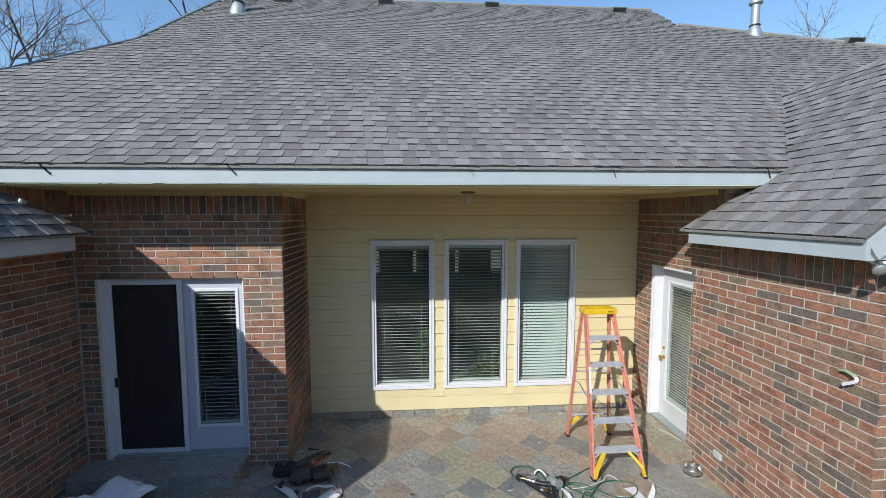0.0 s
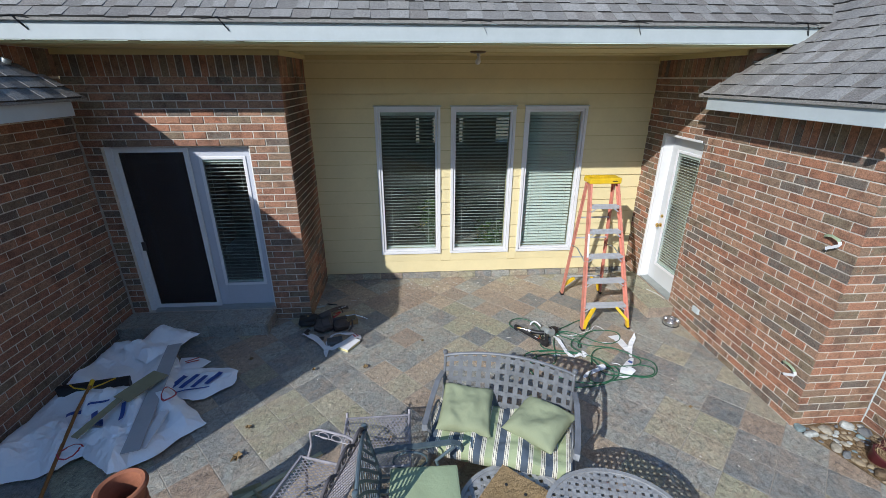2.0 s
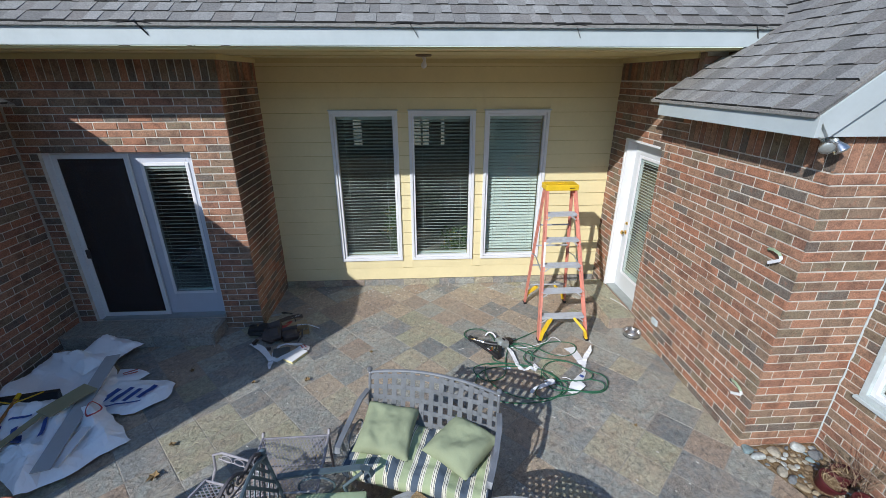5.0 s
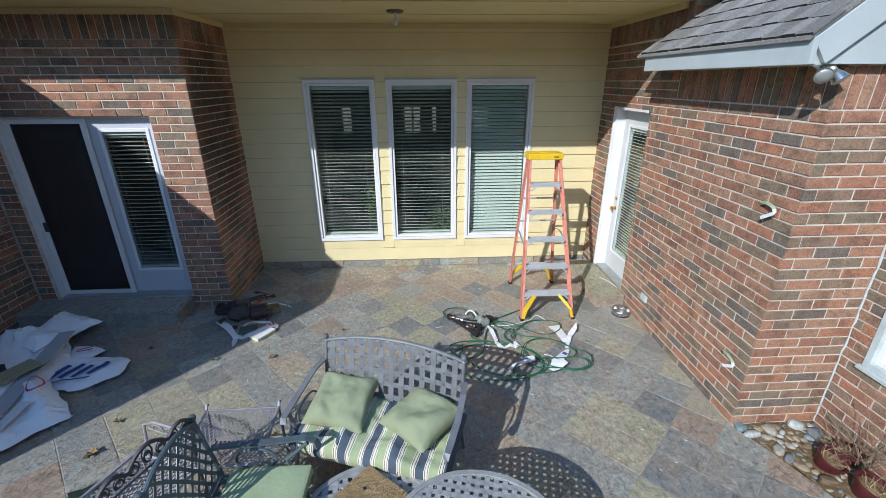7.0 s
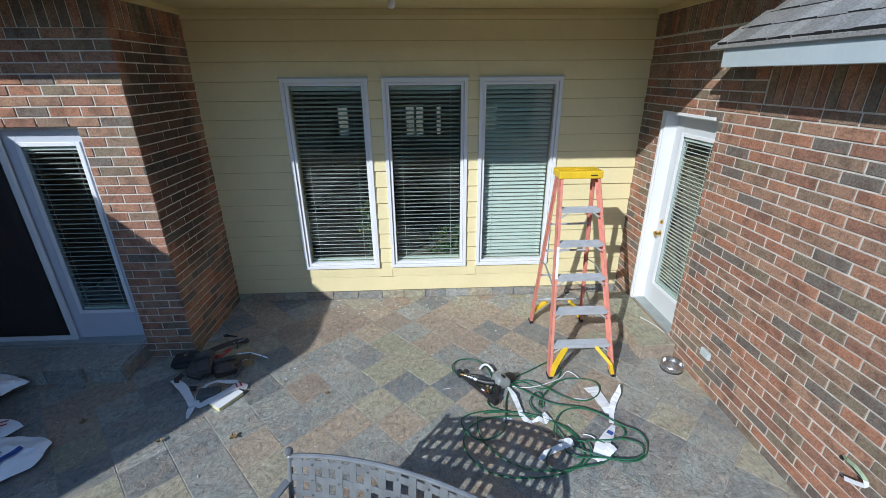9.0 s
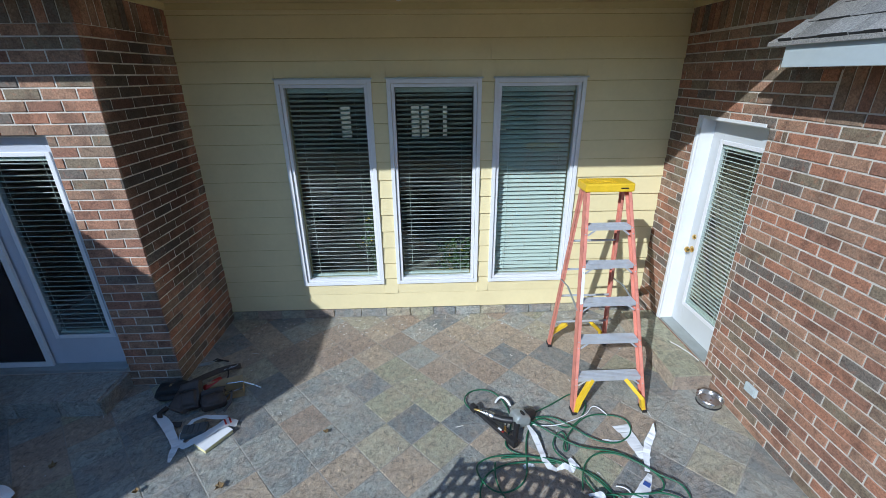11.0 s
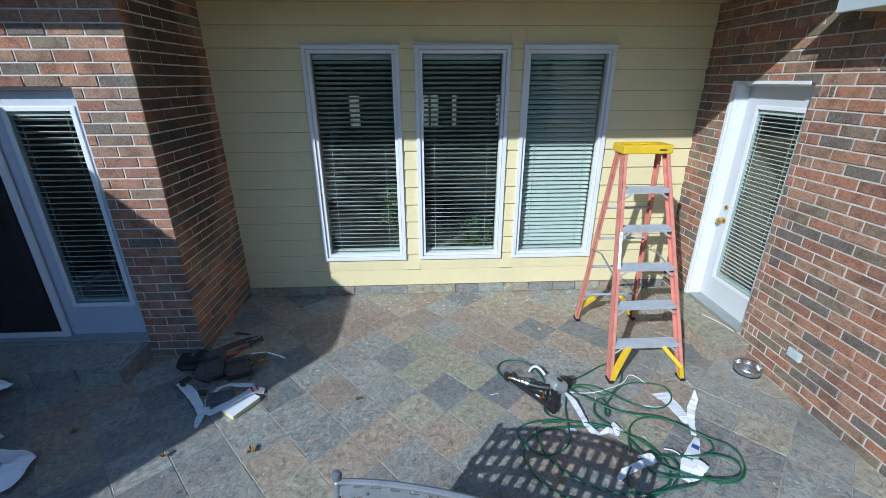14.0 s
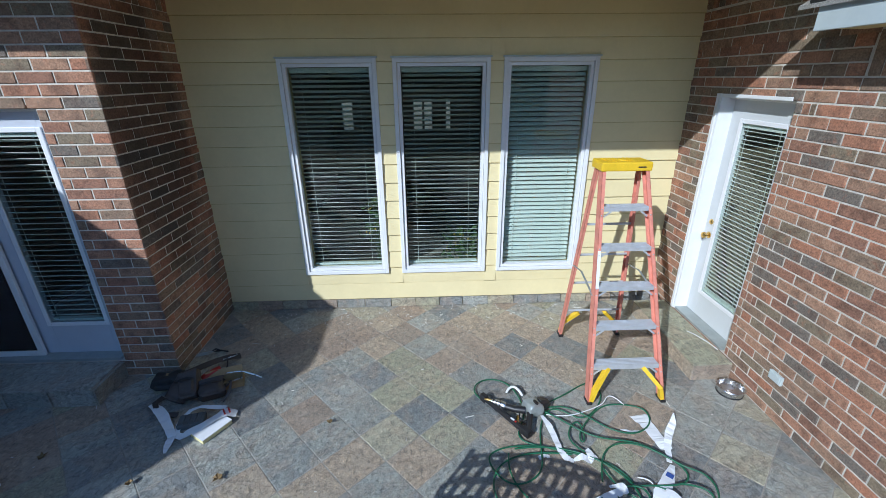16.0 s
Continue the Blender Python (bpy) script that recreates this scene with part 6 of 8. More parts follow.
bm = bmesh.new()
box(bm, -0.03, 0.045, -0.02, 0.012, 0.121, 0.1235, pose(0.02, 0, 0, 0, 0, 6), 0.001)
part("label", bm, TAN_WOOD, case, "small tan sewn label")
red = thing("red_sleeve", "red plastic sleeve lying in the tool heap", "sleeve", pose(-1.135, 4.695, 0.095, 8, -10, 40))
bm = bmesh.new()
cushion(bm, 0.16, 0.055, 0.035, 10, 0.5, 0, 7)
part("sleeve", bm, RED, red, "", True)
can = thing("cardboard_box", "flattened open tan cardboard box among the tools", "box", pose(-1.005, 4.635, 0.004, 0, 0, 20))
bm = bmesh.new()
for x0, x1, y0, y1, z1 in ((-0.145, 0.145, -0.060, -0.056, 0.05), (-0.145, 0.145, 0.056, 0.060, 0.075), (-0.145, -0.141, -0.056, 0.056, 0.06), (0.141, 0.145, -0.056, 0.056, 0.07), (-0.141, 0.141, -0.056, 0.056, 0.004)):
    box(bm, x0, x1, y0, y1, 0.0, z1)
carton = part("carton", bm, TAN_WOOD, can)
for m2, ln in ((pose(0, -0.06, 0.05, 125, 0, 0), 0.05), (pose(0, 0.06, 0.075, 40, 0, 0), 0.055)):
    bm = bmesh.new()
    box(bm, -0.143, 0.143, 0.0, ln, -0.002, 0.002, m2)
    part("flap", bm, TAN_WOOD, carton)
pry = thing("pry_bar", "thin bright steel bar lying across the box", "tool")
bm = bmesh.new()
tube(bm, [(-1.02, 4.70, 0.085), (-0.90, 4.735, 0.075), (-0.80, 4.73, 0.04), (-0.735, 4.725, 0.008)], 0.0055, 6)
part("shaft", bm, STEEL, pry)
chisel = thing("chisel", "short chisel with a dark blue handle in the box", "chisel")
bm = bmesh.new()
tube(bm, [(-1.04, 4.60, 0.02), (-0.96, 4.66, 0.03)], [0.012, 0.014], 8)
part("handle", bm, BLACK, chisel, "", True)
bm = bmesh.new()
tube(bm, [(-0.96, 4.66, 0.03), (-0.89, 4.70, 0.035)], 0.005, 6)
part("blade", bm, STEEL, chisel)
for i, (x, y, az) in enumerate(((-1.40, 5.09, 20), (-1.27, 5.13, -12))):
    sc2 = thing("wire_scrap", "tangled dark wire and plaster scraps by the wall", "debris", pose(x, y, 0.0, 0, 0, az))
    rr = random.Random(90 + i)
    bm = bmesh.new()
    for q in range(3):
        tube(bm, [(rr.uniform(-0.09, 0.09), rr.uniform(-0.025, 0.025), 0.006 + 0.012 * rr.random()) for _ in range(5)], 0.004, 5)
    part("wire", bm, BLACK if i else GREY_METAL, sc2)

PAD_Y = simple("yellow_paper", (0.66, 0.60, 0.32), 0.8, 0, 0.06, 10, 0.02)
padt = thing("notepad", "pale yellow notepad with white cover on the patio", "notepad", pose(-0.90, 4.15, 0.0, 0, 0, 58))
bm = bmesh.new()
box(bm, -0.11, 0.12, -0.075, 0.075, 0.0, 0.032, None, 0.003)
part("paper_block", bm, PAD_Y, padt)
bm = bmesh.new()
box(bm, -0.112, 0.122, -0.077, 0.077, 0.033, 0.036)
part("cover", bm, PAPER, padt)
pan = thing("blade_case", "small grey plastic parts tray", "tray", pose(-1.075, 4.225, 0.0, 0, 0, 12))
bm = bmesh.new()
box(bm, -0.09, 0.09, -0.06, 0.06, 0.0, 0.045, None, 0.008)
for k in range(4):
    box(bm, -0.075 + k * 0.04, -0.045 + k * 0.04, -0.05, 0.05, 0.045, 0.052, None, 0.002)
part("tray", bm, simple("grey_plastic", (0.10, 0.11, 0.115), 0.5, 0, 0.2, 20, 0.05), pan)


def ribbon(name, label, pts, w, mat, seed=0, owner=None):
    """A torn flat strip of thin sheet that lies through points, kinked at some of them; w may be a list."""
    t = owner or thing(name, label, "strip")
    bm = bmesh.new()
    rr = random.Random(seed)
    pts = [Vector(p) for p in pts]
    ws = list(w) if isinstance(w, (list, tuple)) else [w] * len(pts)
    fine = []
    for i in range(len(pts) - 1):
        for k in range(4):
            u = k / 4
            fine.append((pts[i].lerp(pts[i + 1], u) + Vector((0, 0, 0.006 * math.sin(u * math.pi) * rr.uniform(-0.3, 1))), ws[i] + (ws[i + 1] - ws[i]) * u))
    fine.append((pts[-1], ws[-1]))
    rows, n = [], len(fine)
    for i, (p, wd) in enumerate(fine):
        d = fine[min(i + 2, n - 1)][0] - fine[max(i - 2, 0)][0]
        s = Vector((d.y, -d.x, 0)).normalized()
        s.z = rr.uniform(-0.05, 0.05) + 0.12 * math.sin(i * 0.55 + seed)
        g0, g1 = rr.uniform(0.92, 1.05), rr.uniform(0.92, 1.05)
        a, b = p + s * wd / 2 * g0, p - s * wd / 2 * g1
        rows.append([bm.verts.new((q.x, q.y, max(0.003, q.z))) for q in (a, b)])
    for r0, r1 in zip(rows, rows[1:]):
        bm.faces.new((r0[0], r0[1], r1[1], r1[0]))
    ob = part("strip", bm, mat, t)
    ob.modifiers.new("thickness", "SOLIDIFY").thickness = 0.0008
    return t


ribbon("wrap_strip", "torn white plastic strip lying on the patio", [(-1.49, 4.42, 0.02), (-1.41, 4.36, 0.035), (-1.30, 4.26, 0.05), (-1.21, 4.16, 0.03), (-1.15, 4.09, 0.012), (-1.14, 4.01, 0.012), (-1.13, 3.95, 0.004)], [0.05, 0.065, 0.075, 0.06, 0.06, 0.05, 0.015], PAPER, 1)
red_tail = ribbon("wrap_strip", "torn white strip with red stripes across the notepad", [(-1.19, 4.13, 0.01), (-1.08, 4.08, 0.02), (-0.96, 4.15, 0.046), (-0.89, 4.23, 0.05), (-0.83, 4.28, 0.05), (-0.77, 4.29, 0.02)], [0.04, 0.055, 0.07, 0.07, 0.08, 0.07], PAPER, 2)
for xa in (-0.85, -0.82):
    bm = bmesh.new()
    box(bm, -0.006, 0.006, -0.034, 0.034, 0.0, 0.002, pose(xa, 4.272 + (xa + 0.85) * 0.6, 0.058, 0, 0, 35))
    part("red_stripe", bm, RED, red_tail, "red printed stripe")
ribbon("wrap_strip", "narrow torn white strip beside the parts tray", [(-1.12, 4.10, 0.01), (-1.16, 4.20, 0.02), (-1.12, 4.30, 0.055), (-1.05, 4.335, 0.06), (-0.95, 4.335, 0.05), (-0.86, 4.33, 0.05)], [0.03, 0.04, 0.035, 0.035, 0.04, 0.04], PAPER, 8)

# ---------------------------------------------------------------- nail gun, green cord and strips
CORD = simple("green_cord", (0.018, 0.110, 0.055), 0.45, 0, 0.2, 30, 0.03)


def cord(name, label, pts, r, mat, closed=False):
    t = thing(name, label, "cable")
    cv = bpy.data.curves.new(name, "CURVE")
    cv.dimensions, cv.bevel_depth, cv.bevel_resolution, cv.resolution_u = "3D", r, 2, 8
    sp = cv.splines.new("NURBS")
    sp.points.add(len(pts) - 1)
    for q, p in zip(sp.points, pts):
        q.co = (*p, 1)
    sp.order_u, sp.use_endpoint_u, sp.use_cyclic_u = 4, not closed, closed
    cv.materials.append(mat)
    tmp = bpy.data.objects.new("tmp_" + name, cv)
    me = bpy.data.meshes.new_from_object(tmp)
    bpy.data.objects.remove(tmp)
    me.shade_smooth()
    ob = new("cable", me)
    ob.parent = t
    return t


cord("extension_cord", "long green extension cord loop round the nail gun", [(1.16, 4.33, 0.011), (1.07, 4.41, 0.020), (1.08, 4.52, 0.020), (1.18, 4.60, 0.015), (1.32, 4.59, 0.012), (1.41, 4.48, 0.014), (1.45, 4.30, 0.013), (1.43, 4.13, 0.012), (1.34, 4.01, 0.010), (1.37, 3.92, 0.014), (1.50, 3.88, 0.008), (1.67, 3.82, 0.014), (1.88, 3.75, 0.012), (1.98, 3.63, 0.021), (2.01, 3.52, 0.008), (1.99, 3.41, 0.019), (1.93, 3.33, 0.012), (1.80, 3.27, 0.014), (1.66, 3.25, 0.013), (1.46, 3.24, 0.020), (1.26, 3.29, 0.020), (1.15, 3.42, 0.016), (1.10, 3.55, 0.014), (1.13, 3.69, 0.009), (1.24, 3.80, 0.021), (1.47, 3.84, 0.013), (1.68, 3.80, 0.016)], 0.0058, CORD)
cord("extension_cord", "green cord loops tangled beside the nail gun", [(1.56, 4.26, 0.012), (1.76, 4.34, 0.019), (1.97, 4.49, 0.015), (2.08, 4.52, 0.019), (2.12, 4.42, 0.018), (2.08, 4.30, 0.016), (1.97, 4.17, 0.016), (1.84, 4.10, 0.012), (1.75, 4.20, 0.022), (1.64, 4.24, 0.023), (1.54, 4.10, 0.013), (1.49, 3.92, 0.014), (1.47, 3.73, 0.020), (1.41, 3.64, 0.013), (1.30, 3.58, 0.020), (1.20, 3.60, 0.013), (1.13, 3.69, 0.020), (1.10, 3.78, 0.023), (1.14, 3.86, 0.013), (1.31, 3.90, 0.017), (1.51, 3.87, 0.020)], 0.0058, CORD)
cord("extension_cord", "wide flat green cord loop on the patio", [(1.25, 3.82, 0.026), (1.22, 3.71, 0.021), (1.26, 3.54, 0.018), (1.38, 3.41, 0.021), (1.49, 3.33, 0.020), (1.67, 3.28, 0.025), (1.86, 3.29, 0.024), (1.97, 3.37, 0.021), (2.01, 3.49, 0.023), (1.96, 3.63, 0.022), (1.82, 3.76, 0.027), (1.65, 3.85, 0.019), (1.46, 3.88, 0.018), (1.30, 3.86, 0.020)], 0.0058, CORD)
cord("extension_cord", "green cord loops under the ladder feet", [(1.47, 4.26, 0.023), (1.60, 4.22, 0.026), (1.73, 4.25, 0.033), (1.85, 4.18, 0.030), (1.95, 4.07, 0.027), (2.04, 3.97, 0.032), (2.19, 3.93, 0.031), (2.32, 4.01, 0.023), (2.37, 4.09, 0.022), (2.37, 4.18, 0.032), (2.26, 4.24, 0.020), (2.09, 4.25, 0.026), (1.96, 4.17, 0.021), (1.76, 3.95, 0.029), (1.78, 3.86, 0.032), (1.82, 3.94, 0.029), (1.83, 4.12, 0.030), (1.70, 4.00, 0.024), (1.69, 3.88, 0.030), (1.77, 3.80, 0.033)], 0.0058, CORD)
cord("extension_cord", "green cord running across the tangle", [(1.59, 4.19, 0.030), (1.71, 4.08, 0.038), (1.83, 3.94, 0.031), (2.00, 3.89, 0.037), (2.16, 3.87, 0.036), (2.31, 3.75, 0.028), (2.38, 3.63, 0.034), (2.35, 3.55, 0.034), (2.25, 3.52, 0.027), (1.94, 3.55, 0.028), (1.78, 3.50, 0.025), (1.68, 3.39, 0.035), (1.68, 3.30, 0.025), (1.80, 3.27, 0.036), (1.95, 3.31, 0.038), (2.10, 3.32, 0.026), (2.22, 3.42, 0.033), (2.22, 3.48, 0.036), (2.12, 3.53, 0.026)], 0.0058, CORD)
cord("extension_cord", "green cord loop spread to the brick wall side", [(1.80, 3.57, 0.034), (1.84, 3.71, 0.037), (1.91, 3.82, 0.029), (2.03, 3.87, 0.038), (2.18, 3.84, 0.042), (2.33, 3.71, 0.032), (2.38, 3.64, 0.039), (2.47, 3.61, 0.034), (2.50, 3.52, 0.038), (2.45, 3.40, 0.036), (2.37, 3.33, 0.035), (2.25, 3.32, 0.037), (2.17, 3.35, 0.035), (2.06, 3.39, 0.037), (1.95, 3.45, 0.036), (1.87, 3.53, 0.033), (1.84, 3.66, 0.036)], 0.0058, CORD)
cord("extension_cord", "small coiled end of the green cord", [(2.28, 3.53, 0.040), (2.44, 3.50, 0.041), (2.43, 3.40, 0.040), (2.36, 3.34, 0.044), (2.25, 3.34, 0.034), (2.09, 3.38, 0.036), (1.90, 3.37, 0.038), (1.85, 3.43, 0.045), (1.84, 3.50, 0.035), (1.96, 3.54, 0.036), (2.06, 3.51, 0.045), (2.04, 3.39, 0.033), (1.94, 3.32, 0.034)], 0.0058, CORD)
cord("pale_cord", "thin pale cord lying across the green tangle", [(1.60, 4.16, 0.026), (1.73, 4.12, 0.027), (1.92, 4.18, 0.027), (2.09, 4.25, 0.029), (2.12, 4.33, 0.033), (2.19, 4.34, 0.030), (2.23, 4.23, 0.026)], 0.004, PAPER)
cord("pale_cord", "short pale cord loop beside the nail gun", [(1.34, 4.41, 0.03), (1.38, 4.47, 0.06), (1.43, 4.46, 0.06), (1.46, 4.37, 0.03)], 0.010, PAPER)
cord("pale_cord", "short white twine curl inside the coil", [(2.04, 3.60, 0.021), (2.11, 3.59, 0.023), (2.11, 3.54, 0.029)], 0.004, PAPER)
cord("pale_cord", "thin white string lying on the door step", [(3.15, 5.00, 0.169), (3.19, 4.94, 0.170), (3.21, 4.87, 0.169), (3.24, 4.80, 0.171), (3.25, 4.70, 0.169)], 0.0035, PAPER)
gun = thing("nail_gun", "black and silver nail gun lying on the patio", "power tool")
GUN_M = Matrix.Translation((1.283, 4.155, 0.004)) @ Matrix.Rotation(math.atan2(-0.395, 0.275), 4, "Z")
bm = bmesh.new()
box(bm, -0.245, 0.235, -0.014, 0.014, 0.010, 0.058, GUN_M, 0.004)
box(bm, -0.262, -0.205, -0.020, 0.020, 0.004, 0.066, GUN_M, 0.006)
box(bm, 0.170, 0.245, -0.017, 0.030, 0.006, 0.062, GUN_M, 0.006)
mag = part("magazine", bm, BLACK, gun)
bm = bmesh.new()
box(bm, -0.20, 0.16, -0.0165, -0.0145, 0.016, 0.024, GUN_M)
part("rail", bm, STEEL, mag, "thin bright steel rail")
for u0, u1, mat in ((0.060, 0.095, PAPER), (0.103, 0.118, RED)):
    bm = bmesh.new()
    box(bm, u0, u1, -0.010, 0.006, 0.0585, 0.0595, GUN_M)
    part("mark", bm, mat, mag, "small printed mark")
bm = bmesh.new()
tube(bm, [(1.150, 4.318, 0.055), (1.185, 4.296, 0.060), (1.205, 4.284, 0.060)], [0.008, 0.011, 0.008], 10)
part("nose", bm, BRASS, gun, "brass nose tip", True)
bm = bmesh.new()
tube(bm, [(1.200, 4.286, 0.060), (1.222, 4.274, 0.061), (1.226, 4.272, 0.061), (1.256, 4.255, 0.062), (1.260, 4.253, 0.062), (1.292, 4.226, 0.063), (1.300, 4.220, 0.063)], [0.014, 0.015, 0.021, 0.022, 0.027, 0.027, 0.022], 16)
part("cylinder", bm, STEEL, gun, "", True)
bm = bmesh.new()
tube(bm, [(1.296, 4.222, 0.062), (1.36, 4.190, 0.062), (1.44, 4.172, 0.062)], [0.023, 0.025, 0.028], 14)
part("barrel", bm, BLACK, gun, "", True)
for q in (0.05, 0.32, 0.62):
    bm = bmesh.new()
    c = Vector((1.210, 4.280, 0.060)).lerp(Vector((1.30, 4.220, 0.063)), q)
    d = Vector((0.18, -0.12, 0.005)).normalized() * 0.003
    tube(bm, [c - d, c + d], 0.018 + 0.014 * q, 14)
    part("band", bm, BLACK, gun, "", True)
HEAD_M = pose(1.503, 4.197, 0.064, 0, 8, 20)
bm = bmesh.new()
cushion(bm, 0.135, 0.125, 0.115, 16, 0.30, 0, 11)
bmesh.ops.transform(bm, matrix=HEAD_M, verts=bm.verts)
gun_head = part("motor_head", bm, GREY_METAL, gun, "", True)
bm = bmesh.new()
lathe(bm, [(0.020, 0.050), (0.022, 0.060), (0.016, 0.062), (0.004, 0.058)], 16, HEAD_M @ Matrix.Translation((0.005, -0.012, 0.0)) @ Matrix.Diagonal((0.7, 1.3, 1, 1)))
part("exhaust_port", bm, BLACK, gun_head, "", True)
bm = bmesh.new()
tube(bm, [(1.552, 4.220, 0.060), (1.60, 4.245, 0.056), (1.632, 4.262, 0.050)], [0.053, 0.048, 0.028], 14)
part("end_cap", bm, BLACK, gun, "black rubber end cap", True)
bm = bmesh.new()
tube(bm, [(1.470, 4.145, 0.058), (1.452, 4.085, 0.052), (1.428, 4.01, 0.046), (1.405, 3.965, 0.042)], [0.026, 0.021, 0.021, 0.027], 12)
part("handle", bm, BLACK, gun, "", True)
bm = bmesh.new()
tube(bm, [(1.395, 4.160, 0.058), (1.380, 4.110, 0.056), (1.405, 4.070, 0.054), (1.440, 4.085, 0.054)], 0.006, 6)
part("trigger_guard", bm, BLACK, gun, "", True)
bm = bmesh.new()
tube(bm, [(1.372, 4.118, 0.062), (1.362, 4.075, 0.052), (1.372, 4.045, 0.040)], [0.010, 0.012, 0.009], 8)
part("hose_fitting", bm, BRASS, gun, "brass hose fitting", True)
ribbon("wrap_strip", "curled white plastic strip among the cords", [(1.56, 4.15, 0.03), (1.585, 4.03, 0.045), (1.60, 3.92, 0.03), (1.61, 3.83, 0.02), (1.635, 3.775, 0.015), (1.68, 3.75, 0.008)], [0.025, 0.045, 0.045, 0.04, 0.045, 0.03], PAPER, 3)
ribbon("wrap_strip", "crumpled white plastic scrap among the cords", [(1.68, 3.755, 0.01), (1.74, 3.765, 0.035), (1.78, 3.735, 0.02), (1.80, 3.775, 0.03), (1.79, 3.81, 0.03), (1.85, 3.75, 0.008)], [0.02, 0.05, 0.045, 0.05, 0.05, 0.015], PAPER, 9)
ribbon("wrap_strip", "short white plastic scrap beside the cord", [(1.45, 3.79, 0.006), (1.49, 3.80, 0.015), (1.53, 3.80, 0.006)], [0.035, 0.03, 0.02], PAPER, 7)
ribbon("wrap_strip", "wide torn white strip near the ladder feet", [(2.30, 4.14, 0.006), (2.31, 4.05, 0.02), (2.33, 3.93, 0.015), (2.35, 3.85, 0.012), (2.37, 3.81, 0.01)], [0.13, 0.10, 0.10, 0.10, 0.05], PAPER, 4)
ribbon("wrap_strip", "long narrow white strip with its end lifted", [(2.53, 4.08, 0.075), (2.49, 4.01, 0.05), (2.42, 3.93, 0.03), (2.36, 3.83, 0.02), (2.31, 3.71, 0.01)], [0.006, 0.045, 0.055, 0.045, 0.035], PAPER, 5)
tagged_strip = ribbon("wrap_strip", "torn white strip with a blue printed patch", [(2.32, 3.69, 0.01), (2.23, 3.58, 0.02), (2.13, 3.48, 0.03), (2.05, 3.38, 0.006)], [0.03, 0.075, 0.085, 0.05], PAPER, 6)
bm = bmesh.new()
box(bm, -0.018, 0.018, -0.022, 0.022, 0.0, 0.002, pose(2.25, 3.60, 0.026, 0, 0, 45))
part("print_patch", bm, BLUE_INK, tagged_strip, "blue printed patch")
ribbon("wrap_strip", "folded white strip end on the cord", [(2.16, 3.49, 0.04), (2.20, 3.44, 0.045), (2.12, 3.39, 0.02), (2.06, 3.37, 0.006)], [0.04, 0.06, 0.06, 0.02], PAPER, 10)
ribbon("wrap_strip", "thin white shred near the ladder feet", [(2.10, 4.0, 0.012), (2.18, 3.97, 0.015), (2.28, 3.98, 0.02)], [0.008, 0.03, 0.01], PAPER, 11)
ribbon("wrap_strip", "looped white strip inside the cord coil", [(1.65, 3.40, 0.006), (1.71, 3.44, 0.025), (1.81, 3.47, 0.04), (1.91, 3.495, 0.05), (1.90, 3.52, 0.06), (1.82, 3.52, 0.05)], [0.03, 0.055, 0.05, 0.05, 0.035, 0.02], PAPER, 12)

# steel pet bowl, outlet, cables in the brick
bowl = thing("pet_bowl", "round stainless steel pet bowl on the patio", "bowl", pose(3.165, 4.36, 0))
bm = bmesh.new()
lathe(bm, [(0.07, 0.0), (0.095, 0.012), (0.10, 0.05), (0.108, 0.058), (0.105, 0.062), (0.095, 0.057), (0.088, 0.02), (0.06, 0.012)], 32)
part("body", bm, STEEL, bowl, "", True)
bm = bmesh.new()
lathe(bm, [(0.0715, 0.0), (0.098, 0.0), (0.0985, 0.008), (0.0965, 0.012)], 32, None, False)
part("base_ring", bm, BLACK, bowl)
out = thing("outlet_cover", "white outdoor outlet cover on the brick wall", "outlet", along(RIGHT_X - 0.004, 4.06, 0, 1))
bm = bmesh.new()
box(bm, 0, 0.115, 0.0, 0.022, 0.305, 0.375, None, 0.004)
part("plate", bm, CAULK, out)
bm = bmesh.new()
box(bm, 0.012, 0.103, 0.022, 0.028, 0.312, 0.368, None, 0.003)
part("flap", bm, CAULK, out)
TAIL_GREEN = simple("pale_green_sheath", (0.36, 0.46, 0.30), 0.5, 0, 0.12, 25, 0.03)
for yy, zz in ((2.83, 1.712), (2.79, 0.498)):
    cb = thing("wire_tail", "bent flat cable tail sticking out of the brick", "cable", pose(RIGHT_X, yy, zz))
    bm = bmesh.new()
    strip(bm, [(0.004, 0.115, -0.004), (-0.018, 0.098, 0.022), (-0.038, 0.062, 0.042), (-0.052, 0.010, 0.056), (-0.058, -0.045, 0.050), (-0.058, -0.070, 0.036)], 0.021, 0.003, (-1, -0.2, 0.25))
    part("sheath", bm, TAIL_GREEN, cb, "pale green cable sheath")
    bm = bmesh.new()
    strip(bm, [(-0.058, -0.070, 0.036), (-0.059, -0.080, 0.018), (-0.060, -0.073, 0.004), (-0.060, -0.030, -0.025), (-0.058, 0.022, -0.055)], 0.024, 0.004, (-1, -0.2, 0.25))
    part("cable", bm, PAPER, cb, "white flat cable end")
    bm = bmesh.new()
    box(bm, -0.006, 0.006, 0.103, 0.127, -0.016, 0.010, None, 0.002)
    part("wall_plug", bm, BLACK, cb, "dark plug in the brick joint")

# rough mortar bead down the inner corner beside the patio door
bm = bmesh.new()
rj = random.Random(61)
tube(bm, [(LEFT_X + 0.012 + rj.uniform(-0.004, 0.004), LEFT_Y - 0.012 + rj.uniform(-0.004, 0.004), z * 0.045) for z in range(0, 64)], [rj.uniform(0.008, 0.019) for _ in range(64)], 7)
structure("trim_corner_mortar", bm, GROUT, "rough mortar bead smeared down the brick corner", "trim")

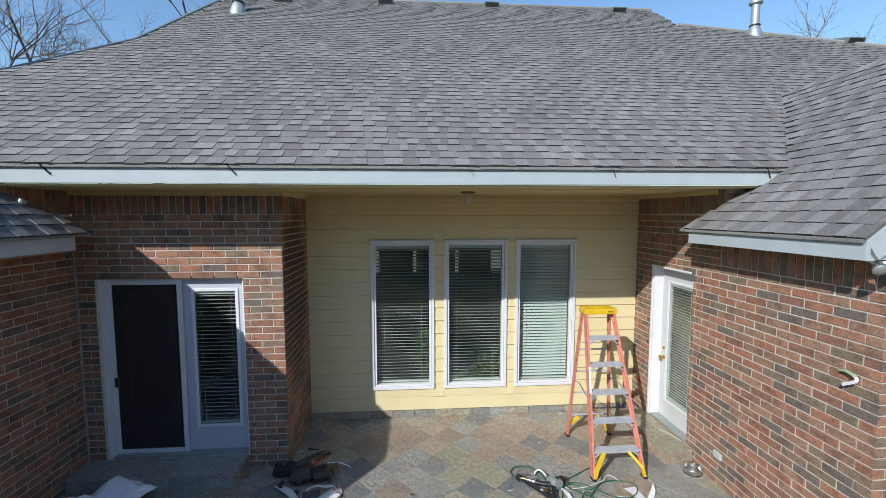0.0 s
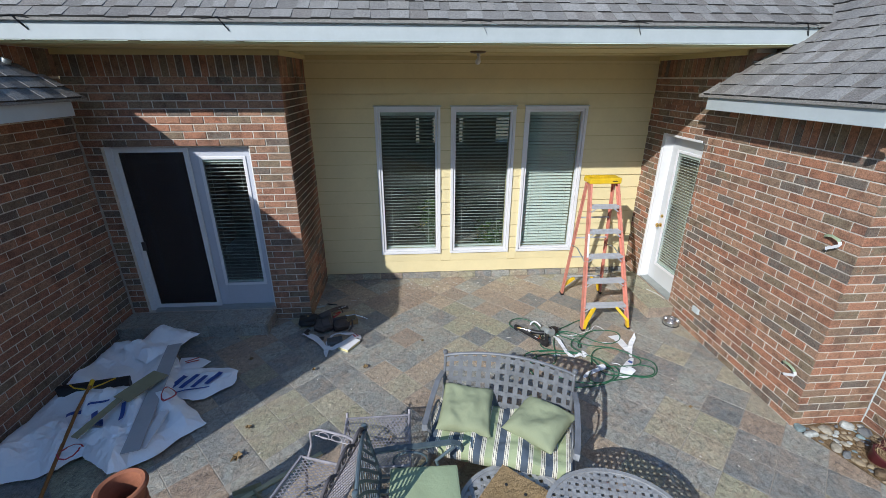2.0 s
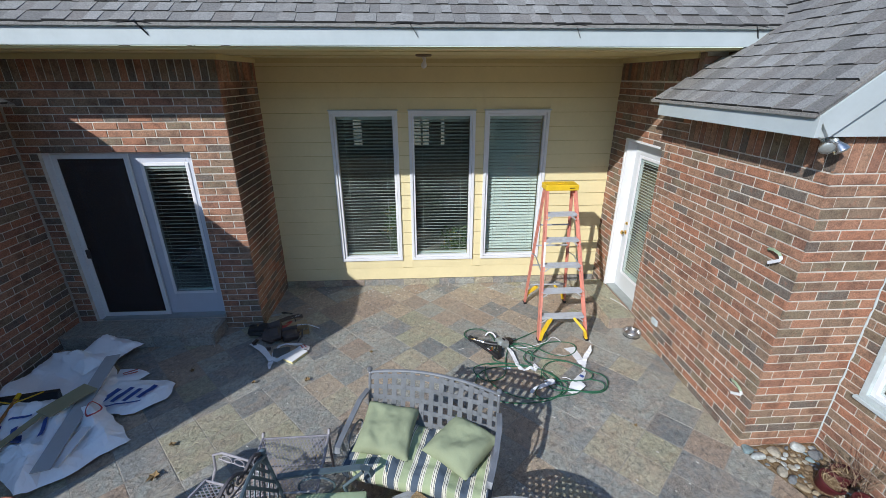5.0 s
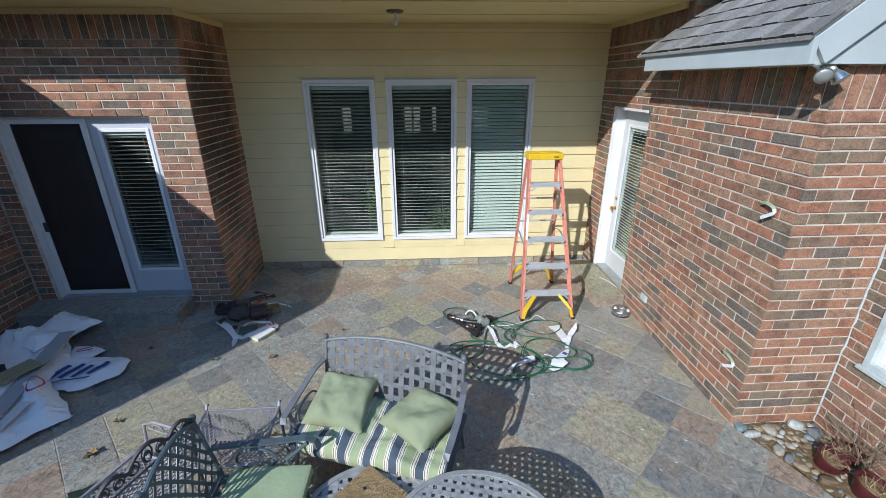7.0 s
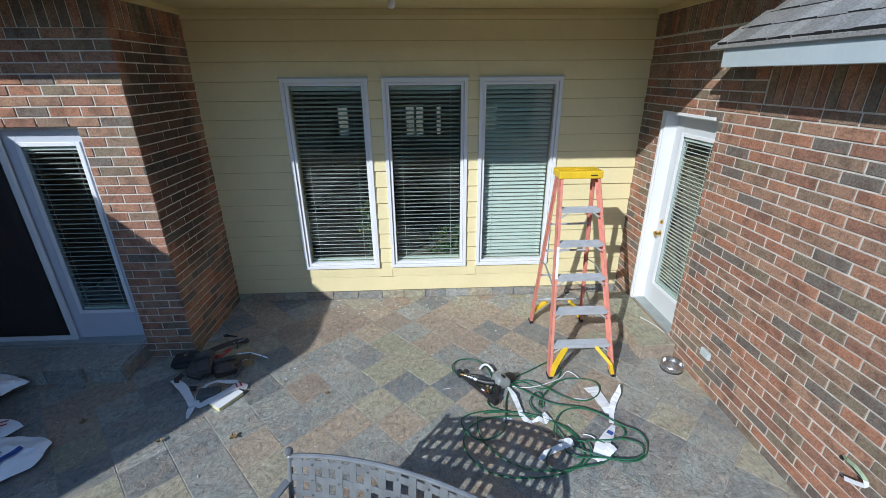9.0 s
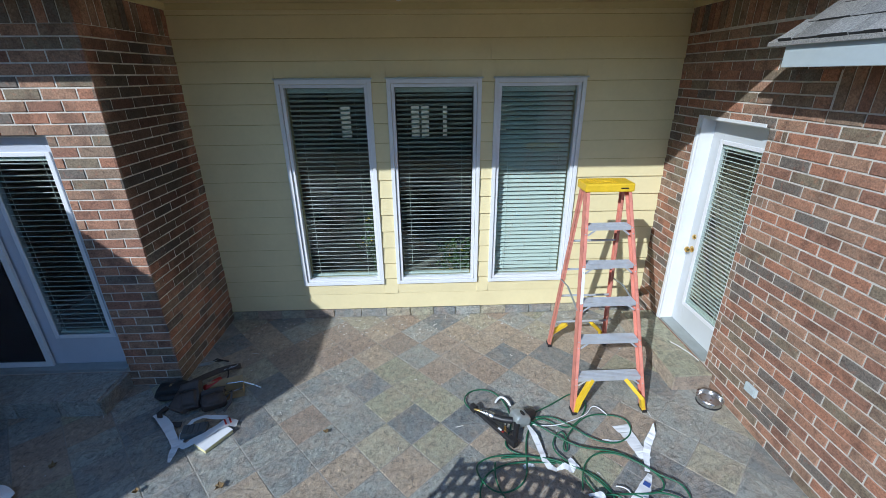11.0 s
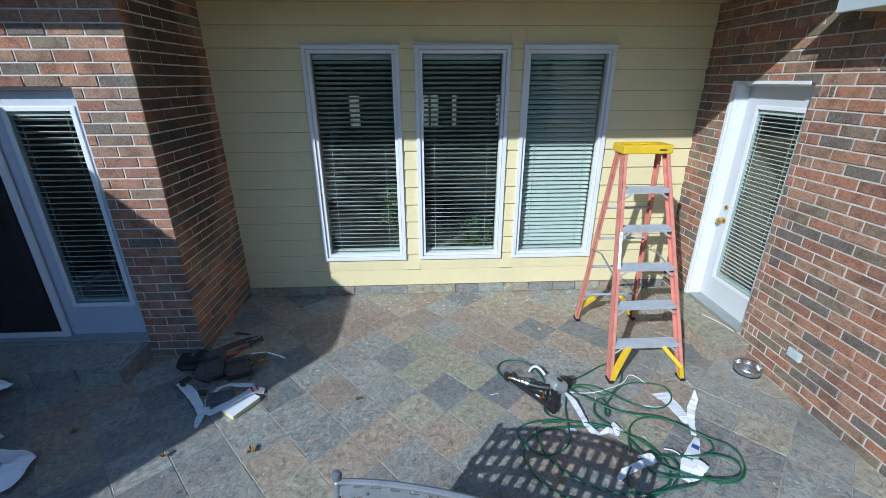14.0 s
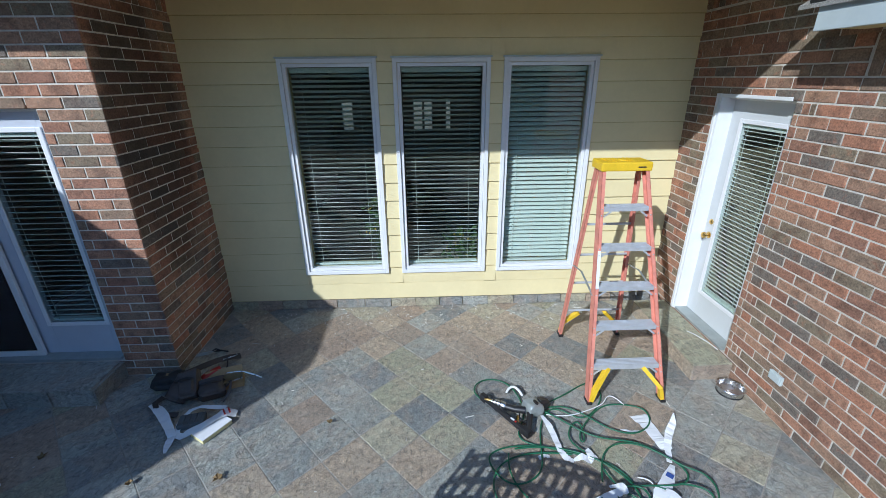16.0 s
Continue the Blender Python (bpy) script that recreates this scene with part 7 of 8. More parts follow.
# ---------------------------------------------------------------- eave fixtures
lamp = thing("ceiling_light", "bare bulb in a bronze fixture under the porch ceiling", "lamp", pose(0.64, 4.90, SOFFIT_Z))
BRONZE = simple("bronze", (0.16, 0.11, 0.07), 0.5, 0.6, 0.2, 20, 0.05)
bm = bmesh.new()
lathe(bm, [(0.085, 0.0), (0.085, -0.012), (0.075, -0.02), (0.03, -0.024)], 20)
part("base_plate", bm, BRONZE, lamp, "", True)
bm = bmesh.new()
tube(bm, [(0.0, 0, -0.02), (0.012, -0.01, -0.055)], 0.018, 10)
part("socket", bm, PAPER, lamp, "", True)
bm = bmesh.new()
lathe(bm, [(0.012, 0.0), (0.016, -0.012), (0.028, -0.04), (0.03, -0.055), (0.02, -0.075), (0.004, -0.082)], 14, pose(0.014, -0.012, -0.055, 0, 14, 0))
part("bulb", bm, PAPER, lamp, "frosted glass bulb", True)
for i, x in enumerate((-3.26, -1.67, 0.51, 1.9, 3.49)):
    g = thing("gutter_strap", "leftover dark metal gutter strap at the eave", "strap", pose(x, EAVE_Y + 0.02, 3.378), "straps along the eave")
    bm = bmesh.new()
    strip(bm, [(-0.10, 0.03, 0.012), (-0.03, 0.0, 0.026), (0.0, -0.03, 0.022), (0.035, -0.02, -0.03), (0.07, 0.006, -0.085)], 0.022, 0.002, (0.2, -0.4, 1))
    part("band", bm, BLACK, g)
    bm = bmesh.new()
    strip(bm, [(-0.16, 0.0, 0.004), (-0.06, -0.01, 0.02), (0.02, -0.012, 0.022), (0.12, -0.004, 0.004)], 0.04, 0.004, (0, -0.3, 1))
    part("lifted_flashing", bm, BLACK, g)

fl = thing("flood_light", "twin bare-metal flood lights under the gable eave", "lamp", pose(3.06, 2.60, 2.634) @ Matrix.Scale(0.72, 4))
bm = bmesh.new()
lathe(bm, [(0.05, 0.0), (0.05, -0.012), (0.02, -0.018)], 16)
part("mount", bm, GREY_METAL, fl, "", True)
for k, (dx, az, tl) in enumerate(((0.05, -25, 62), (0.15, 35, 40))):
    m = pose(dx, -0.02, -0.045, 0, 0, az) @ Matrix.Rotation(radians(180 - tl), 4, "X")
    bm = bmesh.new()
    tube(bm, [(0, 0, -0.012), (dx * 0.6, -0.01, -0.03), (dx, -0.02, -0.05)], 0.012, 8)
    lathe(bm, [(0.02, -0.055), (0.025, -0.02), (0.026, 0.0)], 14, m)
    hd = part("socket", bm, GREY_METAL, fl, "", True)
    bm = bmesh.new()
    lathe(bm, [(0.025, 0.0), (0.032, 0.02), (0.052, 0.06), (0.062, 0.095), (0.058, 0.096), (0.047, 0.062), (0.02, 0.02)], 20, m)
    part("reflector", bm, STEEL, hd, "", True)
    bm = bmesh.new()
    lathe(bm, [(0.057, 0.09), (0.045, 0.102), (0.02, 0.107), (0.002, 0.108)], 20, m)
    part("lens", bm, GREY_METAL, hd, "dull lens", True)
for nm, px, py in (("roof_jack", -3.72, 4.27),):
    rj = thing(nm, "small grey pipe stub on the shaded wing roof", "pipe", pose(-3.62, 4.12, 2.98))
    bm = bmesh.new()
    tube(bm, [(0, 0, 0), (0.06, 0.02, 0.10)], 0.035, 12)
    part("pipe", bm, GREY_METAL, rj, "", True)

# roof vents and pipes
VENT = simple("vent_green_grey", (0.20, 0.235, 0.225), 0.5, 0.3, 0.12, 6, 0.05)


def roof_z(y):
    return EAVE_Z + (y - EAVE_Y) * 2 / 3


for x, y in ((-0.66, 11.39), (2.1, 11.5), (5.47, 11.37), (9.55, 8.9), (-3.21, 11.26)):
    v = thing("roof_vent", "low grey-green box vent near the roof ridge", "vent", pose(x, y, roof_z(y), 0, 0, 0) @ Matrix.Rotation(PITCH, 4, "X"), "vents near the ridge")
    bm = bmesh.new()
    box(bm, -0.22, 0.22, -0.2, 0.24, 0.0, 0.012, None, 0.003)
    part("flashing", bm, VENT, v)
    bm = bmesh.new()
    box(bm, -0.19, 0.19, -0.16, 0.2, 0.012, 0.14, None, 0.02)
    for w in bm.verts:
        if w.co.y > 0.05 and w.co.z > 0.05:
            w.co.z = 0.04
    part("hood", bm, VENT, v)
    bm = bmesh.new()
    for k in range(5):
        box(bm, -0.17, 0.17, -0.166, -0.16, 0.03 + k * 0.02, 0.038 + k * 0.02)
    part("louvre", bm, BLACK, v)
for x, y, h, r, lab in ((7.73, 9.35, 0.66, 0.085, "tall galvanised flue pipe with a cap on the roof"), (-3.80, 9.97, 0.45, 0.10, "short galvanised vent pipe with a dark cap")):
    p = thing("vent_pipe", lab, "pipe", pose(x, y, roof_z(y)))
    bm = bmesh.new()
    lathe(bm, [(r * 2.0, -0.12), (r * 1.7, 0.02), (r * 1.15, 0.16), (r, 0.18), (r, h)], 20)
    part("pipe", bm, GREY_METAL, p, "", True)
    bm = bmesh.new()
    lathe(bm, [(r * 1.02, 0.17), (r * 1.3, 0.18), (r * 1.3, 0.20), (r * 1.02, 0.21)], 20, None, False)
    part("collar", bm, BLACK, p, "", True)
    bm = bmesh.new()
    lathe(bm, [(r * 0.9, h - 0.04), (r * 1.55, h), (r * 1.6, h + 0.05), (r * 1.3, h + 0.11), (r * 0.4, h + 0.13)], 20)
    part("cap", bm, GREY_METAL if h > 0.5 else BLACK, p, "", True)
# ridge caps
bm = bmesh.new()
tube(bm, [(-4.69, 11.69, 8.54), (6.60, 11.69, 8.54)], 0.05, 8)
tube(bm, [(6.35, 10.03, 7.43), (10.08, 8.58, 6.47)], 0.05, 8)
structure("roof_ridge", bm, SHINGLE, "shingle ridge caps along the roof top", "roof")
bm = bmesh.new()
strip(bm, [(-8.03, 4.29, 3.60), (-6.64, 4.61, 3.83), (-5.43, 6.16, 4.86), (-4.65, 7.72, 5.90), (-4.69, 11.69, 8.55)], 0.06, 0.025)
structure("roof_edge", bm, VENT, "grey metal edge along the roof side", "roof")

# ---------------------------------------------------------------- planting bed
STONE_COLORS = [(0.31, 0.25, 0.165), (0.16, 0.17, 0.175), (0.33, 0.30, 0.24), (0.185, 0.25, 0.26), (0.19, 0.135, 0.08), (0.40, 0.42, 0.40)]
STONES = [simple("river_stone_%s" % n, c, 0.85, 0, 0.5, 34, 0.9) for n, c in zip("abcdef", STONE_COLORS)]
rnd = random.Random(17)


def edge_x(y):
    for (x0, y0), (x1, y1) in zip(edge, edge[1:]):
        if y1 <= y <= y0:
            return x0 + (x1 - x0) * (y0 - y) / (y0 - y1)
    return edge[0][0]


bm = bmesh.new()
bed_pts = [(3.29, 2.63), (3.97, 2.63), (3.97, -1.2)] + edge[::-1][0:1] + edge[::-1][1:-1]
lo = [bm.verts.new((x, y, 0.004)) for x, y in bed_pts]
bm.faces.new(lo)
bmesh.ops.triangulate(bm, faces=bm.faces)
bmesh.ops.subdivide_edges(bm, edges=bm.edges, cuts=4, use_grid_fill=True)
for v in bm.verts:
    v.co.z += 0.02 * noise.noise(v.co * 6)
MULCH = Mat("mulch", 0.95, 0, 0.1)
mf = MULCH.noise(45, 6, 0.8, (1, 0.35, 1), True, 1.0)
MULCH.color(MULCH.ramp(mf, [(0.3, (0.07, 0.045, 0.025)), (0.5, (0.22, 0.15, 0.085)), (0.66, (0.42, 0.32, 0.19))])).bump(mf, 1.0, 0.02)
structure("planting_bed", bm, MULCH.m, "soil bed covered in dry needles and twigs", "ground")


def stone(x, y, s, mat, seed, label):
    """A broken river stone: a lump with several flat worn faces."""
    ob = thing("river_stone", label, "stone", pose(x, y, 0.0 + s * 0.22, seed * 31 % 23 - 11, seed * 13 % 25 - 12, seed * 47), "stones edging the bed")
    bm = bmesh.new()
    bmesh.ops.create_icosphere(bm, subdivisions=3, radius=1)
    rr = random.Random(seed * 7 + 1)
    cuts = [(Vector((rr.gauss(0, 1), rr.gauss(0, 1), rr.gauss(0, 1))).normalized(), rr.uniform(0.58, 0.86)) for _ in range(9)]
    a, b, c = s * rr.uniform(0.85, 1.25), s * rr.uniform(0.65, 0.95), s * rr.uniform(0.42, 0.62)
    for v in bm.verts:
        n = v.co * (1 + 0.22 * noise.noise(v.co * 1.3 + Vector((seed * 5.1, 0, 0))))
        for d, h in cuts:
            over = n.dot(d) - h
            if over > 0:
                n = n - d * over * 0.9
        n *= 1 + 0.05 * noise.noise(v.co * 5 + Vector((0, seed, 0)))
        v.co = Vector((n.x * a, n.y * b, n.z * c))
    part("stone", bm, mat, ob, "", True)


POTS = ((3.68, 2.235, 0.090), (3.885, 2.255, 0.085), (3.74, 2.0, 0.100))
placed = []
k = 0
for _ in range(2600):
    y = 2.60 - 1.4 * rnd.random() ** 1.3
    x0 = edge_x(y) + 0.03
    x = rnd.uniform(x0, min(3.93, x0 + 0.6))
    s = rnd.choice((0.02, 0.025, 0.03, 0.035, 0.042, 0.05, 0.058, 0.066))
    if any(math.hypot(x - px, y - py) < pr + s * 0.8 for px, py, pr in POTS):
        continue
    if all(math.hypot(x - a, y - b) > (s + c) * 0.72 for a, b, c in placed):
        i = rnd.randrange(6)
        stone(x, y, s, STONES[i], k, ("tan", "dark grey", "pale", "slate grey", "brown", "whitish")[i] + " rounded river stone edging the planting bed")
        placed.append((x, y, s))
        k += 1
RED_POT = simple("red_glazed_pot", (0.075, 0.014, 0.017), 0.4, 0, 0.3, 10, 0.05)
STRAW = simple("dry_straw", (0.33, 0.25, 0.15), 0.9, 0, 0.3, 40, 0.1)
TWIG = simple("dead_twig", (0.20, 0.14, 0.095), 0.9, 0, 0.3, 40, 0.1)


def dead_plant(bm, x, y, z, h, n, seed, spread, r=0.0022):
    rr = random.Random(seed)
    for _ in range(n):
        a, t = rr.uniform(0, math.tau), rr.uniform(0.1, spread)
        l = h * rr.uniform(0.5, 1.1)
        p = Vector((x + rr.gauss(0, 0.03), y + rr.gauss(0, 0.03), z))
        pts = [p]
        d = Vector((math.cos(a) * t, math.sin(a) * t, 1)).normalized()
        for s in range(4):
            d = (d + Vector((rr.gauss(0, 0.22), rr.gauss(0, 0.22), -0.10 * s * t))).normalized()
            pts.append(pts[-1] + d * l / 4)
        tube(bm, pts, [r * 1.3, r * 1.1, r, r * 0.7, r * 0.4], 3, False)
        for s in range(2):
            q = pts[rr.randrange(1, 4)]
            e = Vector((rr.gauss(0, 1), rr.gauss(0, 1), rr.random())).normalized() * l * 0.3
            tube(bm, [q, q + e * 0.6, q + e + Vector((0, 0, 0.02))], [r * 0.7, r * 0.5, r * 0.3], 3, False)


for (x, y, s), tilt in zip(POTS, (16, -10, 12)):
    rp = thing("flower_pot", "dark red glazed pot with dead plant stalks", "plant pot", pose(x, y, -0.03, tilt, tilt * 0.6, 0), "red pots in the bed")
    bm = bmesh.new()
    lathe(bm, [(s * 0.6, 0.0), (s * 0.85, s * 0.5), (s, s * 1.2), (s * 1.08, s * 1.25), (s * 1.08, s * 1.4), (s * 0.95, s * 1.4), (s * 0.9, s * 1.15), (s * 0.4, s * 1.1)], 24)
    part("pot", bm, RED_POT, rp, "", True)
    bm = bmesh.new()
    lathe(bm, [(s * 0.9, s * 1.12), (s * 0.5, s * 1.2), (s * 0.05, s * 1.22)], 16)
    part("soil", bm, MULCH.m, rp)
    bm = bmesh.new()
    dead_plant(bm, 0, 0, s * 1.15, 0.13, 11, int(x * 100 + y * 10), 1.6, 0.002)
    part("stalk_tangle", bm, STRAW, rp)
sh = thing("shrub", "leafless dead shrub with thin tan twigs", "shrub", pose(3.87, 2.16, -0.03))
bm = bmesh.new()
dead_plant(bm, 0, 0, 0, 0.62, 24, 5, 0.7, 0.0025)
part("twig_tangle", bm, TWIG, sh)
sh2 = thing("shrub", "low tangle of dry straw-coloured stalks", "shrub", pose(3.90, 1.62, -0.03))
bm = bmesh.new()
dead_plant(bm, 0, 0, 0, 0.40, 30, 9, 1.2, 0.0025)
part("twig_tangle", bm, STRAW, sh2)

# ---------------------------------------------------------------- fallen leaves and litter
LEAF = simple("dry_leaf", (0.22, 0.145, 0.065), 0.85, 0, 0.3, 30, 0.1)
rnd = random.Random(29)
for i, (x, y, s) in enumerate(((-0.66, 3.72, 0.06), (-1.21, 3.71, 0.04), (-0.03, 4.17, 0.04), (-1.61, 2.62, 0.09), (-1.63, 2.93, 0.05), (0.9, 2.95, 0.04), (-0.35, 2.72, 0.04), (-1.95, 3.95, 0.05), (2.5, 2.9, 0.035))):
    lf = thing("fallen_leaf", "curled dry brown leaf on the patio", "leaf", pose(x, y, 0.006, rnd.uniform(-12, 12), rnd.uniform(-12, 12), rnd.uniform(0, 360)), "fallen leaves")
    bm = bmesh.new()
    n = 11
    c = bm.verts.new((0, 0, 0.004))
    ring = []
    for k in range(n):
        a = k * math.tau / n
        r = 0.72 * s * (1.0 if k % 2 else 0.55) * rnd.uniform(0.8, 1.1)
        ring.append(bm.verts.new((r * math.cos(a), r * math.sin(a) * 0.8, 0.012 + 0.02 * rnd.random())))
    for k in range(n):
        bm.faces.new((c, ring[k], ring[(k + 1) % n]))
    ob = part("blade", bm, LEAF, lf)
    ob.modifiers.new("thickness", "SOLIDIFY").thickness = 0.001
CHIP = simple("pale_chip", (0.62, 0.60, 0.56), 0.8, 0, 0.1, 30, 0.0)
verts, faces = [], []
for _ in range(260):
    if rnd.random() < 0.6:
        x, y = rnd.uniform(-1.3, 3.1), 5.88 - abs(rnd.gauss(0, 0.22))
    else:
        x, y = rnd.uniform(-2.2, 3.1), rnd.uniform(2.2, 5.6)
    l, w, a = rnd.uniform(0.003, 0.016) * (3 if rnd.random() < 0.08 else 1), rnd.uniform(0.0012, 0.003), rnd.uniform(0, math.tau)
    c, s = math.cos(a), math.sin(a)
    k = len(verts)
    z = 0.003
    for dx, dy in ((-l, -w), (l, -w), (l, w), (-l, w)):
        verts += [(x + dx * c - dy * s, y + dx * s + dy * c, z), (x + dx * c - dy * s, y + dx * s + dy * c, z + 0.004)]
    faces += [(k + 1, k + 3, k + 5, k + 7)] + [(k + i, k + (i + 2) % 8, k + (i + 3) % 8, k + i + 1) for i in (0, 2, 4, 6)]
tagged(new("litter", soup("litter", verts, faces, CHIP)), "scattered pale wood and paint chips on the patio", "litter", kind="stuff")

# ---------------------------------------------------------------- bare winter trees beyond the roof
BARK = simple("bark", (0.17, 0.135, 0.11), 0.95, 0, 0.3, 6, 0.4, 0.1)


def bare_tree(x, y, h, seed, lean=0.0, z=-0.06):
    rr = random.Random(seed)
    t = thing("bare_tree", "leafless winter tree behind the house", "tree", pose(x, y, z), "trees behind the roof")
    bm = bmesh.new()
    twigs = bmesh.new()

    def grow(p, d, l, r, depth):
        pts, rs = [p], [r]
        n = 4
        for k in range(n):
            d = (d + Vector((rr.gauss(0, 0.20), rr.gauss(0, 0.20), 0.05 + rr.gauss(0, 0.10)))).normalized()
            pts.append(pts[-1] + d * l / n)
            rs.append(r * (1 - 0.42 * (k + 1) / n))
        tube(bm if depth < 2 else twigs, pts, rs, 7 if depth < 2 else 3, False)
        if depth >= 5:
            return
        for k in range(2 if depth < 1 else 3 if depth < 3 else 4):
            q = pts[rr.randrange(2, n + 1)]
            a = rr.uniform(0, math.tau)
            s = d.orthogonal().normalized()
            s = Matrix.Rotation(a, 3, d) @ s
            grow(q, (d * rr.uniform(0.75, 1.1) + s * rr.uniform(0.45, 0.9)).normalized(), l * rr.uniform(0.50, 0.70), rs[-1] * 0.74, depth + 1)
        grow(pts[-1], d, l * 0.72, rs[-1], depth + 1)

    grow(Vector((0, 0, 0)), Vector((lean, 0, 1)).normalized(), h * 0.34, h * 0.0125, 0)
    part("trunk", bm, BARK, t)
    part("twig_crown", twigs, BARK, t)


for x, y, h, s in ((-11.5, 12.5, 12.0, 1), (-15.0, 15.0, 13.0, 2), (-8.0, 17.0, 15.0, 3), (-19.0, 13.0, 13.0, 4), (-11.0, 20.0, 16.0, 6), (17.5, 14.0, 11.5, 5)):
    bare_tree(x, y, h, s)
# flowering house plants on the room's floor, close behind the blinds
LEAF_G = simple("house_leaf", (0.06, 0.11, 0.035), 0.5, 0, 0.3, 20, 0.05)
PETAL = simple("yellow_petal", (0.70, 0.50, 0.06), 0.6, 0, 0.2, 20, 0.0)
CLAY = simple("clay_pot", (0.28, 0.15, 0.09), 0.8, 0, 0.2, 12, 0.1)


def house_plant(x, y, stem, spread, n, seed):
    """A potted plant with bent stalks, leaves and small yellow flowers."""
    rr = random.Random(seed)
    t = thing("house_plant", "potted green plant with yellow flowers indoors", "plant", pose(x, y, 0.0), "plants behind the windows")
    bm = bmesh.new()
    lathe(bm, [(0.09, 0.0), (0.12, 0.16), (0.135, 0.2), (0.135, 0.23), (0.12, 0.23), (0.11, 0.19), (0.03, 0.185)], 20)
    part("pot", bm, CLAY, t, "", True)
    stalks, leaves, flowers = bmesh.new(), bmesh.new(), bmesh.new()
    for k in range(n):
        a, r = rr.uniform(0, math.tau), spread * math.sqrt(rr.random())
        top = Vector((r * math.cos(a), r * math.sin(a) * 0.6, stem * rr.uniform(0.62, 1.15)))
        tube(stalks, [(top.x * 0.12, top.y * 0.12, 0.185), (top.x * 0.5, top.y * 0.5, top.z * 0.65), top], 0.003, 4)
        for bmx, count, size in ((leaves, 4, 0.055), (flowers, 5 if k % 3 == 0 else 0, 0.022)):
            for q in range(count):
                c = top + Vector((rr.gauss(0, size), rr.gauss(0, size), rr.gauss(0, size)))
                d = Vector((rr.gauss(0, 1), rr.gauss(0, 1), rr.gauss(0, 0.7))).normalized() * size
                s = d.cross(Vector((rr.gauss(0, 1), rr.gauss(0, 1), 1))).normalized() * size * 0.4
                up = d.cross(s).normalized() * size * 0.15
                v = [bmx.verts.new(p) for p in (c - d, c + s + up, c + d, c - s + up)]
                bmx.faces.new(v)
    part("stalk_tangle", stalks, LEAF_G, t)
    part("foliage", leaves, LEAF_G, t)
    part("flower_cluster", flowers, PETAL, t, "small yellow flowers")


house_plant(1.16, 6.46, 0.58, 0.24, 46, 41)
house_plant(0.16, 6.46, 1.02, 0.15, 26, 42)
# evergreens added beyond the yard: south row darkens reflections, unseen east row blocks skylight
NEEDLE = simple("evergreen", (0.03, 0.045, 0.022), 0.9, 0, 0.4, 3, 0.3)
rnd = random.Random(77)
verts, faces = [], []
for i in range(18000):
    u = rnd.uniform(-24, 15) if i % 2 else rnd.uniform(-14, 9)
    top = (5.2 if i % 2 else 9.0) + 1.0 * noise.noise(Vector((u * 0.35, i % 2 + 2.0, 0.5))) + 0.7 * noise.noise(Vector((u * 1.1, 7.0, 0.5)))
    z = top * math.sqrt(rnd.random())
    p = Vector((u, -13.5 + rnd.gauss(0, 1.0), z)) if i % 2 else Vector((15.5 + rnd.gauss(0, 0.6), u, z))
    d, e = (Vector((rnd.gauss(0, 1), rnd.gauss(0, 1), rnd.gauss(0, 1))).normalized() * rnd.uniform(0.25, 0.55) for _ in range(2))
    k = len(verts)
    verts += [p - d, p + e, p + d, p - e * 0.6]
    faces.append((k, k + 1, k + 2, k + 3))
tagged(new("evergreen_trees", soup("evergreen_trees", verts, faces, NEEDLE)), "dense dark evergreens added beyond the yard to block low sky", "trees", kind="stuff")
# yard fence added behind, only for what the glass reflects
FENCE = simple("fence_wood", (0.20, 0.14, 0.09), 0.9, 0, 0.3, 3, 0.2)
bm = bmesh.new()
box(bm, -16, 16, -11.1, -11.0, -0.06, 1.9)
structure("fence", bm, FENCE, "plain brown board fence added behind for reflections", "fence")

# slate paving
TILE, TILE_J, TILE_TURN, TILE_AT = 0.310, 0.0062, radians(43), (0.0655, 0.1017)
rnd = random.Random(3)


def tile_verts(s, t=0.02, c=0.0022):
    a, b = s / 2, s / 2 - c
    return [(x, y, -t) for x, y in ((-a, -a), (a, -a), (a, a), (-a, a))] + [(x, y, -c) for x, y in ((-a, -a), (a, -a), (a, a), (-a, a))] + \
        [(x, y, 0) for x, y in ((-b, -b), (b, -b), (b, b), (-b, b))]


TILE_F = [(0, 1, 5, 4), (1, 2, 6, 5), (2, 3, 7, 6), (3, 0, 4, 7), (4, 5, 9, 8), (5, 6, 10, 9), (6, 7, 11, 10), (7, 4, 8, 11), (8, 9, 10, 11)]
TILE_ME = {n: soup("tile_" + n, tile_verts(TILE - TILE_J), TILE_F, mt) for n, mt in SLATES.items()}
# tiles of a striking colour, by their cell in the diagonal grid
TILE_KIND = {"blue": ((10, 8), (10, 10), (11, 7), (14, 8), (8, 12), (7, 11), (4, 10)), "olive": ((10, 9), (9, 8), (10, 7), (11, 8), (11, 9), (11, 10), (3, 10), (4, 9), (10, 0), (2, 9)),
             "grey": ((9, 11), (9, 9), (10, 11), (9, 10), (12, 8), (13, 7), (12, 10), (8, 11), (13, 1), (12, 1), (5, 9)),
             "rust": ((12, 11), (12, 9), (13, 8), (11, 12), (10, 12), (8, 10), (11, 6), (13, 10), (3, 13), (6, 9))}
TILE_KIND = {cell: n for n, cells in TILE_KIND.items() for cell in cells}


